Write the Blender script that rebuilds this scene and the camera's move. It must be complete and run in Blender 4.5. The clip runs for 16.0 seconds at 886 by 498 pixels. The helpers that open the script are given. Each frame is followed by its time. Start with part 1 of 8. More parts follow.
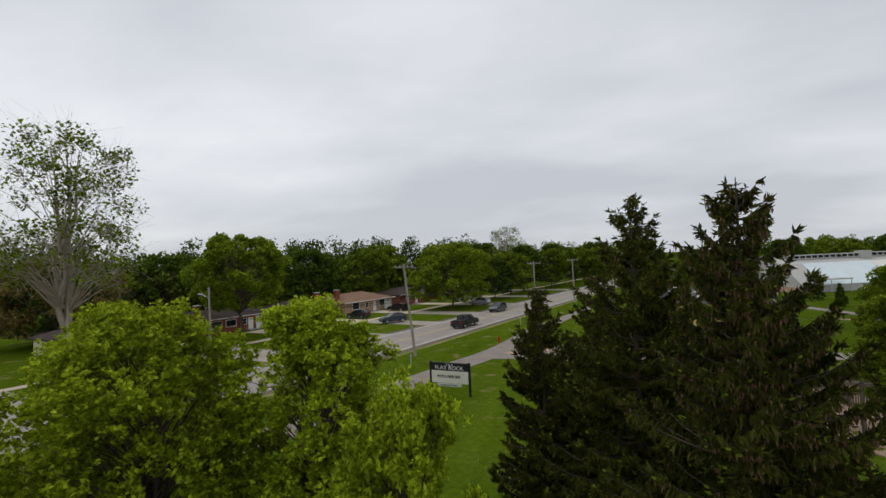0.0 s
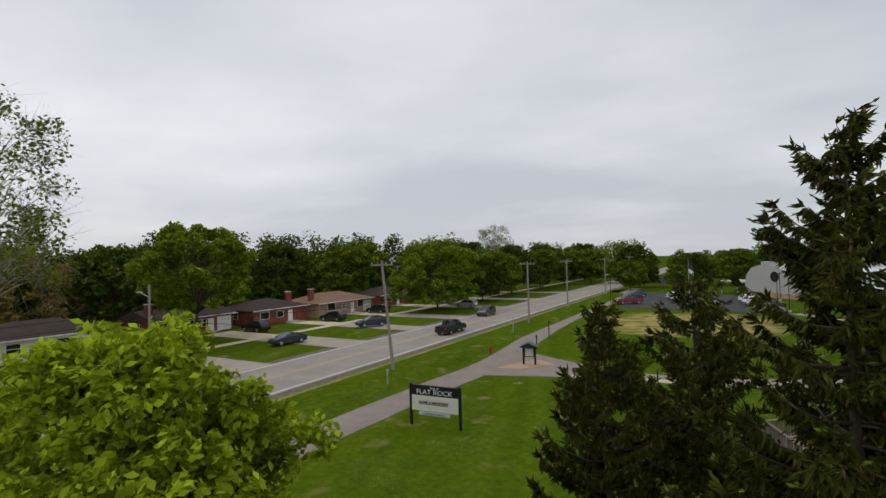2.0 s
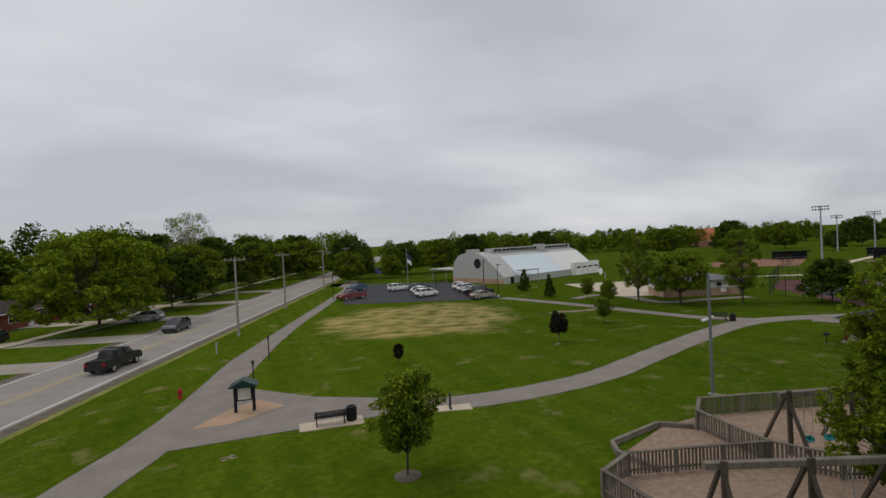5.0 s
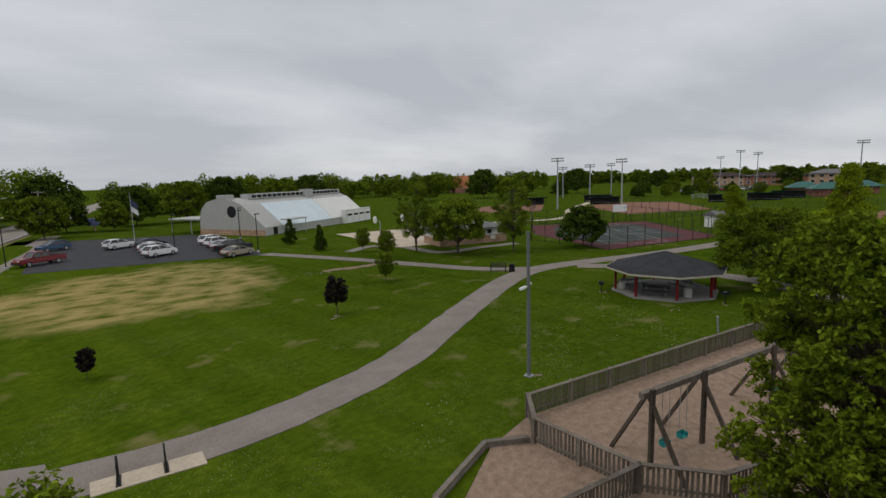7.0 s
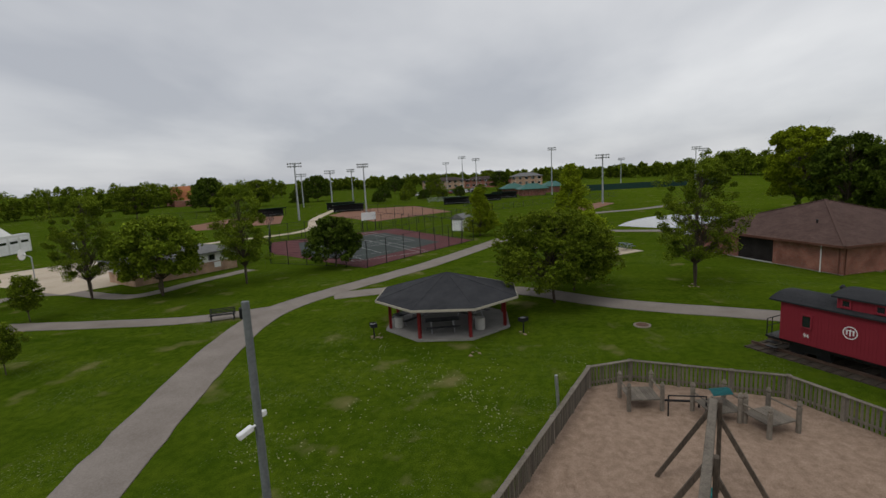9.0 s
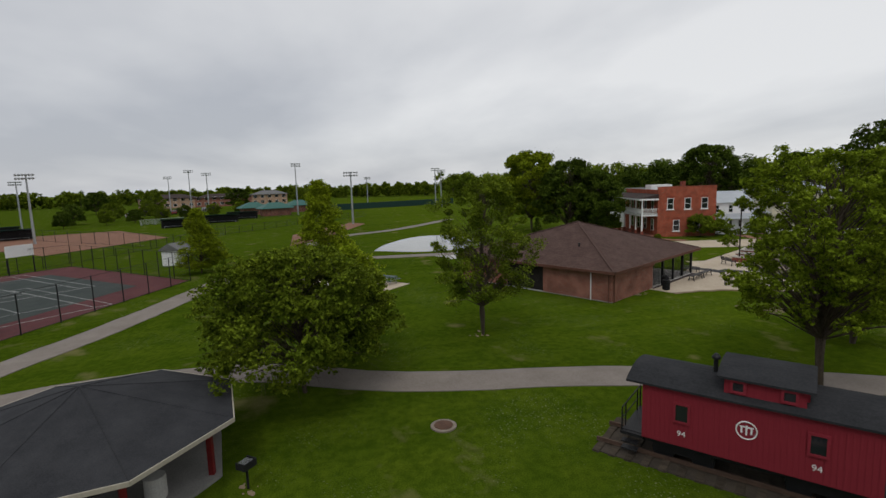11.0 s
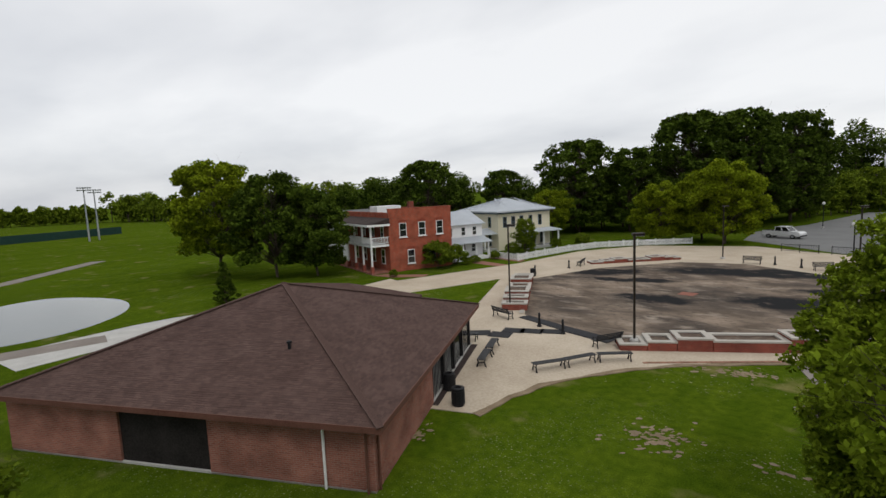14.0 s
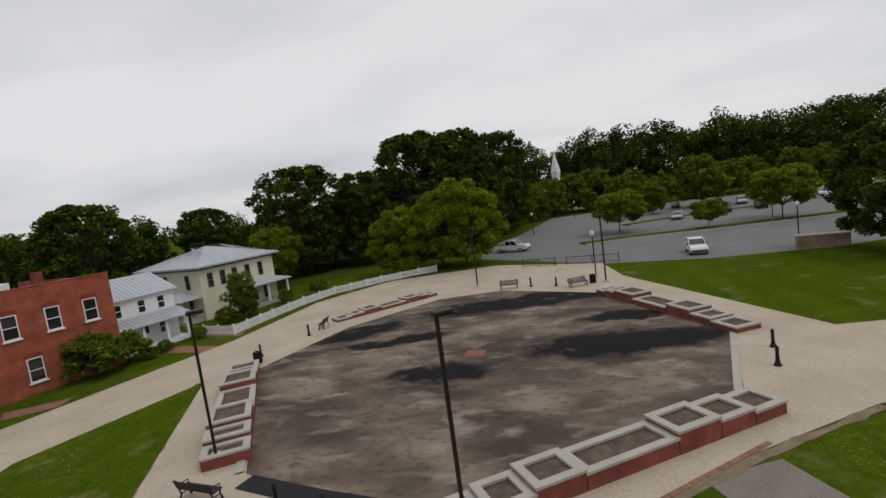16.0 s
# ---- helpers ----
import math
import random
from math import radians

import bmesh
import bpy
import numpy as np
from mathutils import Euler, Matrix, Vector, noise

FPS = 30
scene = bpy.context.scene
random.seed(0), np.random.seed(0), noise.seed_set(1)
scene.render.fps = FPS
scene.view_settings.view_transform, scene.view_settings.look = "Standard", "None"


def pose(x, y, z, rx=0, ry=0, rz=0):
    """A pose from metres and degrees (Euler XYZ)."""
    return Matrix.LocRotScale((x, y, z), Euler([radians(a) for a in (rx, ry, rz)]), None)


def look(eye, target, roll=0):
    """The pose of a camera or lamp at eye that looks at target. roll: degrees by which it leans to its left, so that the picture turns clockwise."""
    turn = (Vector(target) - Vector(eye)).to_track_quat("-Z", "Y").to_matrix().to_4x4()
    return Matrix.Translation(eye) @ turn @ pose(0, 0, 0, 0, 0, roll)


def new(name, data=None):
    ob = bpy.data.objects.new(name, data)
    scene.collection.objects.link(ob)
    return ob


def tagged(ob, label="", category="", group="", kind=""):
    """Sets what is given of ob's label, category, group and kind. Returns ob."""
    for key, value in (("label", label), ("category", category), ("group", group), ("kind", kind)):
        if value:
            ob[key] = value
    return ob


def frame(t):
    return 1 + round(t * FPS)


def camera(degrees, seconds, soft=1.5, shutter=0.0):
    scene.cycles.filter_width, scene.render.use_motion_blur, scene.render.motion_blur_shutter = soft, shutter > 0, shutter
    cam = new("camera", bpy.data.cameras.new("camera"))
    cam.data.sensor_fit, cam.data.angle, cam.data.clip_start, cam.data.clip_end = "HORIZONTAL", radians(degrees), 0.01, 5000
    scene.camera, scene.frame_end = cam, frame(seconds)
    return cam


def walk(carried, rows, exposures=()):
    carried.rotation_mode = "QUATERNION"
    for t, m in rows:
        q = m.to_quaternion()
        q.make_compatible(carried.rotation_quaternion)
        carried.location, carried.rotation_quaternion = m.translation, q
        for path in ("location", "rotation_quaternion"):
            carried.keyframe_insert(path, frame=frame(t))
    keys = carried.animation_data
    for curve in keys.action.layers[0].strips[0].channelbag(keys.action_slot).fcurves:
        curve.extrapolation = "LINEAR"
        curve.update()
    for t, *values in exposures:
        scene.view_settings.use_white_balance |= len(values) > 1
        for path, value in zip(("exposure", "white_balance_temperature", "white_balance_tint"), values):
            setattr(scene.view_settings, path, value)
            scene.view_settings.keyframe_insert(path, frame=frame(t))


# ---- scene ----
PATH = [
    (0, (7.916, 0.239, 10.472), (7.4521, 2.1839, 10.5173), -2.63),
    (0.5, (7.316, 2.523, 10.479), (6.8634, 4.4703, 10.5215), -2.22),
    (1, (6.927, 4.329, 10.340), (6.4728, 6.2767, 10.3851), -1.73),
    (1.5, (6.350, 6.198, 10.221), (5.9109, 8.1482, 10.2669), -1.62),
    (2, (5.890, 8.090, 10.252), (5.4885, 10.0484, 10.2944), -1.52),
    (2.5, (5.525, 9.897, 10.302), (5.1347, 11.8586, 10.3402), -1.47),
    (3, (5.104, 12.053, 10.359), (4.7341, 14.0187, 10.3831), -1.43),
    (3.5, (4.655, 14.333, 10.382), (4.4496, 16.3225, 10.3865), -1.40),
    (4, (4.310, 16.867, 10.352), (4.4385, 18.8625, 10.3423), -2.03),
    (4.5, (4.427, 19.602, 10.318), (4.8661, 21.5535, 10.2958), -2.56),
    (5, (4.955, 22.287, 10.240), (5.6795, 24.1504, 10.2090), -2.79),
    (5.2, (5.361, 23.375, 10.209), (6.1725, 25.2023, 10.1739), -2.61),
    (7.3, (11.887, 32.857, 10.152), (13.4135, 34.1123, 9.8418), -1.21),
    (7.5, (12.920, 33.690, 10.103), (14.4870, 34.8931, 9.7899), -0.86),
    (8, (15.898, 35.648, 9.975), (17.5950, 36.6604, 9.6661), -1.37),
    (8.5, (19.033, 37.250, 9.901), (20.8641, 37.9954, 9.5964), -2.58),
    (9, (22.246, 38.406, 9.812), (24.1703, 38.8621, 9.5142), -2.93),
    (9.5, (25.531, 39.059, 9.777), (27.5019, 39.2367, 9.4848), -2.66),
    (10, (28.963, 39.211, 9.730), (30.9409, 39.1326, 9.4448), -2.56),
    (10.2, (30.215, 39.165, 9.687), (32.1884, 38.9949, 9.4071), -2.49),
    (12.3, (44.917, 34.376, 9.563), (46.6515, 33.4146, 9.3062), 0.19),
    (12.5, (46.273, 33.564, 9.542), (47.9813, 32.5566, 9.2867), 0.47),
    (13, (49.492, 31.484, 9.711), (51.0942, 30.3134, 9.4596), 0.05),
    (13.5, (53.022, 28.559, 9.630), (54.4946, 27.2270, 9.3897), -0.69),
    (14, (55.961, 25.590, 9.731), (57.2954, 24.1187, 9.4999), -2.50),
    (14.5, (58.690, 22.225, 9.712), (59.8286, 20.5954, 9.4928), -5.45),
    (15, (60.853, 18.701, 9.738), (61.7539, 16.9270, 9.5316), -6.92),
    (15.5, (62.519, 14.965, 9.917), (63.1759, 13.0866, 9.7123), -7.31),
    (16, (63.616, 11.128, 10.201), (64.0080, 9.1776, 9.9950), -7.78),
]
cam = camera(83.57, 16.0)
walk(cam, [(t, look(eye, target, roll)) for t, eye, target, roll in PATH],
     exposures=[(0, 0.18), (2.5, 0.14), (3.5, 0.02), (5, -0.03), (7.5, -0.05), (10.2, -0.12), (12.3, 0.05), (14, 0.15), (15, -0.05), (16, -0.15)])

# ---------------------------------------------------------------- light
SUN_EL, SUN_AZ = 55.0, 300.0          # degrees, azimuth clockwise from +y
world = bpy.data.worlds.new("overcast_sky")
scene.world = world
world.use_nodes = True
wt = world.node_tree
wt.nodes.clear()


def wn(kind, **kw):
    n = wt.nodes.new(kind)
    for k, v in kw.items():
        n.inputs[k].default_value = v
    return n


w_out = wn("ShaderNodeOutputWorld")
w_bg = wn("ShaderNodeBackground", Strength=1.0)
w_sky = wt.nodes.new("ShaderNodeTexSky")
w_sky.sky_type = "NISHITA"
w_sky.sun_disc = False
w_sky.sun_elevation, w_sky.sun_rotation = radians(SUN_EL), radians(SUN_AZ)
w_scale = wn("ShaderNodeMix")
w_scale.data_type = "RGBA"
w_scale.blend_type = "MULTIPLY"
w_scale.inputs[0].default_value = 1.0
w_scale.inputs[7].default_value = (0.08, 0.08, 0.08, 1)
wt.links.new(w_sky.outputs[0], w_scale.inputs[6])
w_co = wt.nodes.new("ShaderNodeTexCoord")
w_sep = wt.nodes.new("ShaderNodeSeparateXYZ")
wt.links.new(w_co.outputs["Generated"], w_sep.inputs[0])
# cloud layer seen in perspective: direction divided by its height
w_h = wt.nodes.new("ShaderNodeMath")
w_h.operation = "MAXIMUM"
w_h.inputs[1].default_value = 0.0
wt.links.new(w_sep.outputs[2], w_h.inputs[0])
w_ha = wt.nodes.new("ShaderNodeMath")
w_ha.operation = "ADD"
w_ha.inputs[1].default_value = 0.22
wt.links.new(w_h.outputs[0], w_ha.inputs[0])
w_div = wt.nodes.new("ShaderNodeVectorMath")
w_div.operation = "DIVIDE"
w_comb = wt.nodes.new("ShaderNodeCombineXYZ")
for i in range(3):
    wt.links.new(w_ha.outputs[0], w_comb.inputs[i])
wt.links.new(w_co.outputs["Generated"], w_div.inputs[0])
wt.links.new(w_comb.outputs[0], w_div.inputs[1])
w_map = wt.nodes.new("ShaderNodeMapping")
w_map.inputs["Scale"].default_value = (0.55, 0.8, 1.1)
w_map.inputs["Rotation"].default_value = (0, 0, 0.6)
w_map.inputs["Location"].default_value = (1.7, 0.4, 0.0)
wt.links.new(w_div.outputs[0], w_map.inputs[0])
w_noise = wn("ShaderNodeTexNoise", Scale=1.0, Detail=5.0, Roughness=0.5, Distortion=0.15)
wt.links.new(w_map.outputs[0], w_noise.inputs["Vector"])
w_ramp = wt.nodes.new("ShaderNodeValToRGB")
w_ramp.color_ramp.elements[0].position = 0.34
w_ramp.color_ramp.elements[0].color = (0.50, 0.52, 0.565, 1)
w_ramp.color_ramp.elements[1].position = 0.78
w_ramp.color_ramp.elements[1].color = (0.87, 0.875, 0.885, 1)
# brighter overhead and to the south, greyer low in the north
w_tilt = wt.nodes.new("ShaderNodeMath")
w_tilt.operation = "MULTIPLY_ADD"
w_tilt.inputs[1].default_value = -0.14
wt.links.new(w_sep.outputs[1], w_tilt.inputs[0])
wt.links.new(w_noise.outputs["Fac"], w_tilt.inputs[2])
w_rise = wt.nodes.new("ShaderNodeMath")
w_rise.operation = "MULTIPLY_ADD"
w_rise.inputs[1].default_value = 0.22
wt.links.new(w_h.outputs[0], w_rise.inputs[0])
wt.links.new(w_tilt.outputs[0], w_rise.inputs[2])
wt.links.new(w_rise.outputs[0], w_ramp.inputs[0])
w_mix = wt.nodes.new("ShaderNodeMix")
w_mix.data_type = "RGBA"
w_mix.inputs[0].default_value = 0.9
wt.links.new(w_scale.outputs[2], w_mix.inputs[6])
wt.links.new(w_ramp.outputs[0], w_mix.inputs[7])
wt.links.new(w_mix.outputs[2], w_bg.inputs[0])
wt.links.new(w_bg.outputs[0], w_out.inputs[0])

sun_data = bpy.data.lights.new("sun", "SUN")
sun_data.energy, sun_data.angle, sun_data.color = 0.8, radians(22), (1.0, 0.97, 0.92)
sun = new("sun", sun_data)
_a, _e = radians(SUN_AZ), radians(SUN_EL)
sun.matrix_world = look((0, 0, 90), Vector((0, 0, 90)) - Vector((math.sin(_a) * math.cos(_e), math.cos(_a) * math.cos(_e), math.sin(_e))))

# ---------------------------------------------------------------- materials
MATS = {}


def mat(name, c1, c2=None, scale=1.0, rough=0.8, metal=0.0, bump=0.2, fine=14.0, vary=0.0, spec=0.15, transl=0.0,
        stretch=(1, 1, 1), lo=0.35, hi=0.65, space="Object", island=0.0):
    """A procedural surface: two noises mix two colours, a fine one also makes relief. vary: per object, island: per piece."""
    if name in MATS:
        return MATS[name]
    m = bpy.data.materials.new(name)
    MATS[name] = m
    m.use_nodes = True
    nt = m.node_tree
    nt.nodes.clear()
    N, L = nt.nodes.new, nt.links.new
    out = N("ShaderNodeOutputMaterial")
    bs = N("ShaderNodeBsdfPrincipled")
    bs.inputs["Roughness"].default_value = rough
    bs.inputs["Metallic"].default_value = metal
    bs.inputs["Specular IOR Level"].default_value = spec
    c2 = c2 or tuple(min(1, v * 1.25) for v in c1)
    if space == "World":
        vec = N("ShaderNodeNewGeometry").outputs["Position"]
    else:
        vec = N("ShaderNodeTexCoord").outputs["Object"]
    mp = N("ShaderNodeMapping")
    mp.inputs["Scale"].default_value = stretch
    L(vec, mp.inputs[0])
    n1 = N("ShaderNodeTexNoise")
    n1.inputs["Scale"].default_value = scale
    n1.inputs["Detail"].default_value = 6
    n1.inputs["Roughness"].default_value = 0.6
    n2 = N("ShaderNodeTexNoise")
    n2.inputs["Scale"].default_value = scale * fine
    n2.inputs["Detail"].default_value = 4
    L(mp.outputs[0], n1.inputs["Vector"])
    L(mp.outputs[0], n2.inputs["Vector"])
    av = N("ShaderNodeMix")
    av.inputs[0].default_value = 0.45
    L(n1.outputs["Fac"], av.inputs[2])
    L(n2.outputs["Fac"], av.inputs[3])
    rm = N("ShaderNodeValToRGB")
    rm.color_ramp.elements[0].position, rm.color_ramp.elements[0].color = lo, (*c1, 1)
    rm.color_ramp.elements[1].position, rm.color_ramp.elements[1].color = hi, (*c2, 1)
    L(av.outputs[0], rm.inputs[0])
    col = rm.outputs[0]
    for amount, source in ((vary, "o"), (island, "i")):
        if amount:
            src = N("ShaderNodeObjectInfo").outputs["Random"] if source == "o" else N("ShaderNodeNewGeometry").outputs["Random Per Island"]
            mr = N("ShaderNodeMapRange")
            mr.inputs[3].default_value, mr.inputs[4].default_value = 1 - amount, 1 + amount
            L(src, mr.inputs[0])
            hv = N("ShaderNodeHueSaturation")
            L(mr.outputs[0], hv.inputs["Value"])
            L(col, hv.inputs["Color"])
            col = hv.outputs[0]
    L(col, bs.inputs["Base Color"])
    if bump:
        bp = N("ShaderNodeBump")
        bp.inputs["Strength"].default_value = bump
        bp.inputs["Distance"].default_value = 0.02
        L(n2.outputs["Fac"], bp.inputs["Height"])
        L(bp.outputs[0], bs.inputs["Normal"])
    surf = bs.outputs[0]
    if transl:
        tr = N("ShaderNodeBsdfTranslucent")
        L(col, tr.inputs[0])
        ms = N("ShaderNodeMixShader")
        ms.inputs[0].default_value = transl
        L(surf, ms.inputs[1])
        L(tr.outputs[0], ms.inputs[2])
        surf = ms.outputs[0]
    L(surf, out.inputs[0])
    return m


def grass_material():
    m = bpy.data.materials.new("mown_grass")
    MATS["mown_grass"] = m
    m.use_nodes = True
    nt = m.node_tree
    N, L = nt.nodes.new, nt.links.new
    bs = nt.nodes["Principled BSDF"]
    bs.inputs["Roughness"].default_value = 0.9
    bs.inputs["Specular IOR Level"].default_value = 0.0
    pos = N("ShaderNodeNewGeometry").outputs["Position"]

    def noisy(scale, detail, lo, hi, stretch=None, rot=0.0):
        src = pos
        if stretch:
            mp = N("ShaderNodeMapping")
            mp.inputs["Scale"].default_value = stretch
            mp.inputs["Rotation"].default_value = (0, 0, rot)
            L(pos, mp.inputs[0])
            src = mp.outputs[0]
        n = N("ShaderNodeTexNoise")
        n.inputs["Scale"].default_value, n.inputs["Detail"].default_value = scale, detail
        L(src, n.inputs["Vector"])
        mr = N("ShaderNodeMapRange")
        mr.inputs[1].default_value, mr.inputs[2].default_value = lo, hi
        L(n.outputs["Fac"], mr.inputs[0])
        return mr.outputs[0], n

    def blend(fac, a, b, kind="MIX"):
        x = N("ShaderNodeMix")
        x.data_type, x.blend_type = "RGBA", kind
        if isinstance(fac, float):
            x.inputs[0].default_value = fac
        else:
            L(fac, x.inputs[0])
        for sock, v in ((6, a), (7, b)):
            if isinstance(v, tuple):
                x.inputs[sock].default_value = (*v, 1)
            else:
                L(v, x.inputs[sock])
        return x.outputs[2]

    big, _ = noisy(0.05, 4, 0.35, 0.65)
    mid, _ = noisy(0.6, 5, 0.35, 0.65)
    fine, fn = noisy(24.0, 5, 0.32, 0.68)
    tuft, _ = noisy(2.4, 6, 0.36, 0.66)
    stripe, _ = noisy(0.55, 1, 0.35, 0.65, (1.0, 0.03, 1.0), radians(-28))
    dry, _ = noisy(0.35, 6, 0.60, 0.72)
    col = blend(big, (0.052, 0.088, 0.005), (0.080, 0.125, 0.008))
    col = blend(mid, col, (0.100, 0.140, 0.010))
    x = blend(0.28, col, blend(stripe, (0.040, 0.075, 0.004), (0.120, 0.17, 0.012)))
    x = blend(tuft, blend(0.45, x, (0.020, 0.042, 0.003)), x)
    x = blend(fine, blend(0.75, x, (0.018, 0.036, 0.003)), x)
    x = blend(dry, x, (0.13, 0.125, 0.045))
    speck, _ = noisy(11.0, 5, 0.60, 0.70)
    drift, _ = noisy(0.22, 5, 0.48, 0.64)
    both = N("ShaderNodeMath")
    both.operation = "MULTIPLY"
    L(speck, both.inputs[0])
    L(drift, both.inputs[1])
    x = blend(both.outputs[0], x, (0.22, 0.235, 0.12))
    # a wide patch of field gone dry, torn at its edge
    wv = N("ShaderNodeTexNoise")
    wv.inputs["Scale"].default_value, wv.inputs["Detail"].default_value = 0.16, 8
    L(pos, wv.inputs["Vector"])
    wo = N("ShaderNodeVectorMath")
    wo.operation = "MULTIPLY_ADD"
    wo.inputs[1].default_value = (11.0, 11.0, 0.0)
    L(wv.outputs["Color"], wo.inputs[0])
    L(pos, wo.inputs[2])
    wm = N("ShaderNodeMapping")
    wm.vector_type = "TEXTURE"
    wm.inputs["Location"].default_value, wm.inputs["Rotation"].default_value, wm.inputs["Scale"].default_value = (26.0 + 5.5, 86.5 + 5.5, 0), (0, 0, radians(-26)), (12.5, 14.5, 1000)
    L(wo.outputs[0], wm.inputs[0])
    wl = N("ShaderNodeVectorMath")
    wl.operation = "LENGTH"
    L(wm.outputs[0], wl.inputs[0])
    wr = N("ShaderNodeMapRange")
    wr.inputs[1].default_value, wr.inputs[2].default_value = 1.12, 0.82
    L(wl.outputs["Value"], wr.inputs[0])
    tan_, _ = noisy(0.5, 7, 0.30, 0.58, (0.8, 1.2, 1.0), radians(20))
    both2 = N("ShaderNodeMath")
    both2.operation = "MULTIPLY"
    L(wr.outputs[0], both2.inputs[0])
    L(tan_, both2.inputs[1])
    x = blend(both2.outputs[0], x, blend(fine, (0.20, 0.165, 0.06), (0.32, 0.26, 0.115)))
    # the lawns by the road and the plaza get a brighter, yellower tint by position
    sx = N("ShaderNodeSeparateXYZ")
    L(pos, sx.inputs[0])
    fr = N("ShaderNodeMapRange")
    fr.inputs[1].default_value, fr.inputs[2].default_value = 40.0, 12.0
    L(sx.outputs[0], fr.inputs[0])
    fs = N("ShaderNodeMapRange")
    fs.inputs[1].default_value, fs.inputs[2].default_value = 26.0, 12.0
    fs.inputs[4].default_value = 0.8
    L(sx.outputs[1], fs.inputs[0])
    mx = N("ShaderNodeMath")
    mx.operation = "MAXIMUM"
    L(fr.outputs[0], mx.inputs[0])
    L(fs.outputs[0], mx.inputs[1])
    x = blend(mx.outputs[0], x, blend(1.0, x, (1.24, 1.2, 1.1), "MULTIPLY"))
    L(x, bs.inputs["Base Color"])
    bp = N("ShaderNodeBump")
    bp.inputs["Strength"].default_value, bp.inputs["Distance"].default_value = 0.7, 0.05
    L(fn.outputs["Fac"], bp.inputs["Height"])
    L(bp.outputs[0], bs.inputs["Normal"])
    return m


def brick_material(name, c1, c2, mortar, scale=1.0, squash=0.075):
    """Brick courses at real size; far walls only."""
    m = bpy.data.materials.new(name)
    MATS[name] = m
    m.use_nodes = True
    nt = m.node_tree
    N, L = nt.nodes.new, nt.links.new
    bs = nt.nodes["Principled BSDF"]
    bs.inputs["Roughness"].default_value = 0.9
    bs.inputs["Specular IOR Level"].default_value = 0.12
    tc = N("ShaderNodeTexCoord").outputs["Object"]
    sp = N("ShaderNodeSeparateXYZ")
    L(tc, sp.inputs[0])
    ad = N("ShaderNodeMath")
    L(sp.outputs[0], ad.inputs[0])
    L(sp.outputs[1], ad.inputs[1])
    cb = N("ShaderNodeCombineXYZ")
    L(ad.outputs[0], cb.inputs[0])
    L(sp.outputs[2], cb.inputs[1])
    bt = N("ShaderNodeTexBrick")
    bt.inputs["Scale"].default_value = 1.0
    bt.inputs["Brick Width"].default_value = 0.22 * scale
    bt.inputs["Row Height"].default_value = squash * scale
    bt.inputs["Mortar Size"].default_value = 0.008 * scale
    bt.inputs["Color1"].default_value, bt.inputs["Color2"].default_value, bt.inputs["Mortar"].default_value = (*c1, 1), (*c2, 1), (*mortar, 1)
    L(cb.outputs[0], bt.inputs["Vector"])
    ns = N("ShaderNodeTexNoise")
    ns.inputs["Scale"].default_value, ns.inputs["Detail"].default_value = 1.1, 5
    L(tc, ns.inputs["Vector"])
    mr = N("ShaderNodeMapRange")
    mr.inputs[1].default_value, mr.inputs[2].default_value = 0.3, 0.7
    mr.inputs[3].default_value, mr.inputs[4].default_value = 0.72, 1.25
    L(ns.outputs["Fac"], mr.inputs[0])
    hv = N("ShaderNodeHueSaturation")
    L(mr.outputs[0], hv.inputs["Value"])
    L(bt.outputs["Color"], hv.inputs["Color"])
    L(hv.outputs[0], bs.inputs["Base Color"])
    bp = N("ShaderNodeBump")
    bp.inputs["Strength"].default_value, bp.inputs["Distance"].default_value = 0.4, 0.01
    bp.invert = True
    L(bt.outputs["Fac"], bp.inputs["Height"])
    L(bp.outputs[0], bs.inputs["Normal"])
    return m


def glass_material(name, tint, rough=0.05):
    m = bpy.data.materials.new(name)
    MATS[name] = m
    m.use_nodes = True
    bs = m.node_tree.nodes["Principled BSDF"]
    bs.inputs["Base Color"].default_value = (*tint, 1)
    bs.inputs["Roughness"].default_value = rough
    bs.inputs["Specular IOR Level"].default_value = 0.7
    return m


GRASS = grass_material()
ASPHALT = mat("worn_asphalt", (0.21, 0.19, 0.17), (0.29, 0.265, 0.24), 0.35, 0.92, fine=40, space="World", bump=0.3)
ASPHALT_DARK = mat("fresh_asphalt", (0.035, 0.036, 0.04), (0.06, 0.06, 0.065), 0.5, 0.9, fine=30, space="World")
LOT_GREY = mat("grey_asphalt", (0.15, 0.15, 0.15), (0.21, 0.21, 0.205), 0.3, 0.92, fine=30, space="World")
PATHM = mat("path_asphalt", (0.17, 0.145, 0.125), (0.25, 0.22, 0.195), 0.5, 0.93, fine=30, space="World", bump=0.3)
CONC = mat("pale_concrete", (0.385, 0.315, 0.235), (0.53, 0.455, 0.355), 0.30, 0.88, fine=25, space="World")
DRIVE = mat("worn_driveway", (0.235, 0.205, 0.172), (0.35, 0.315, 0.27), 0.35, 0.93, fine=30, space="World", bump=0.3)
CONC_G = mat("grey_concrete", (0.36, 0.35, 0.33), (0.50, 0.49, 0.46), 0.8, 0.9, fine=20)
SHOULDER = mat("gravel_shoulder", (0.06, 0.05, 0.04), (0.17, 0.145, 0.11), 1.6, 0.95, fine=20, space="World", bump=0.6)
DRY = mat("dry_grass", (0.100, 0.145, 0.010), (0.30, 0.235, 0.085), 0.16, 0.95, fine=14, space="World", bump=0.5, lo=0.44, hi=0.64)
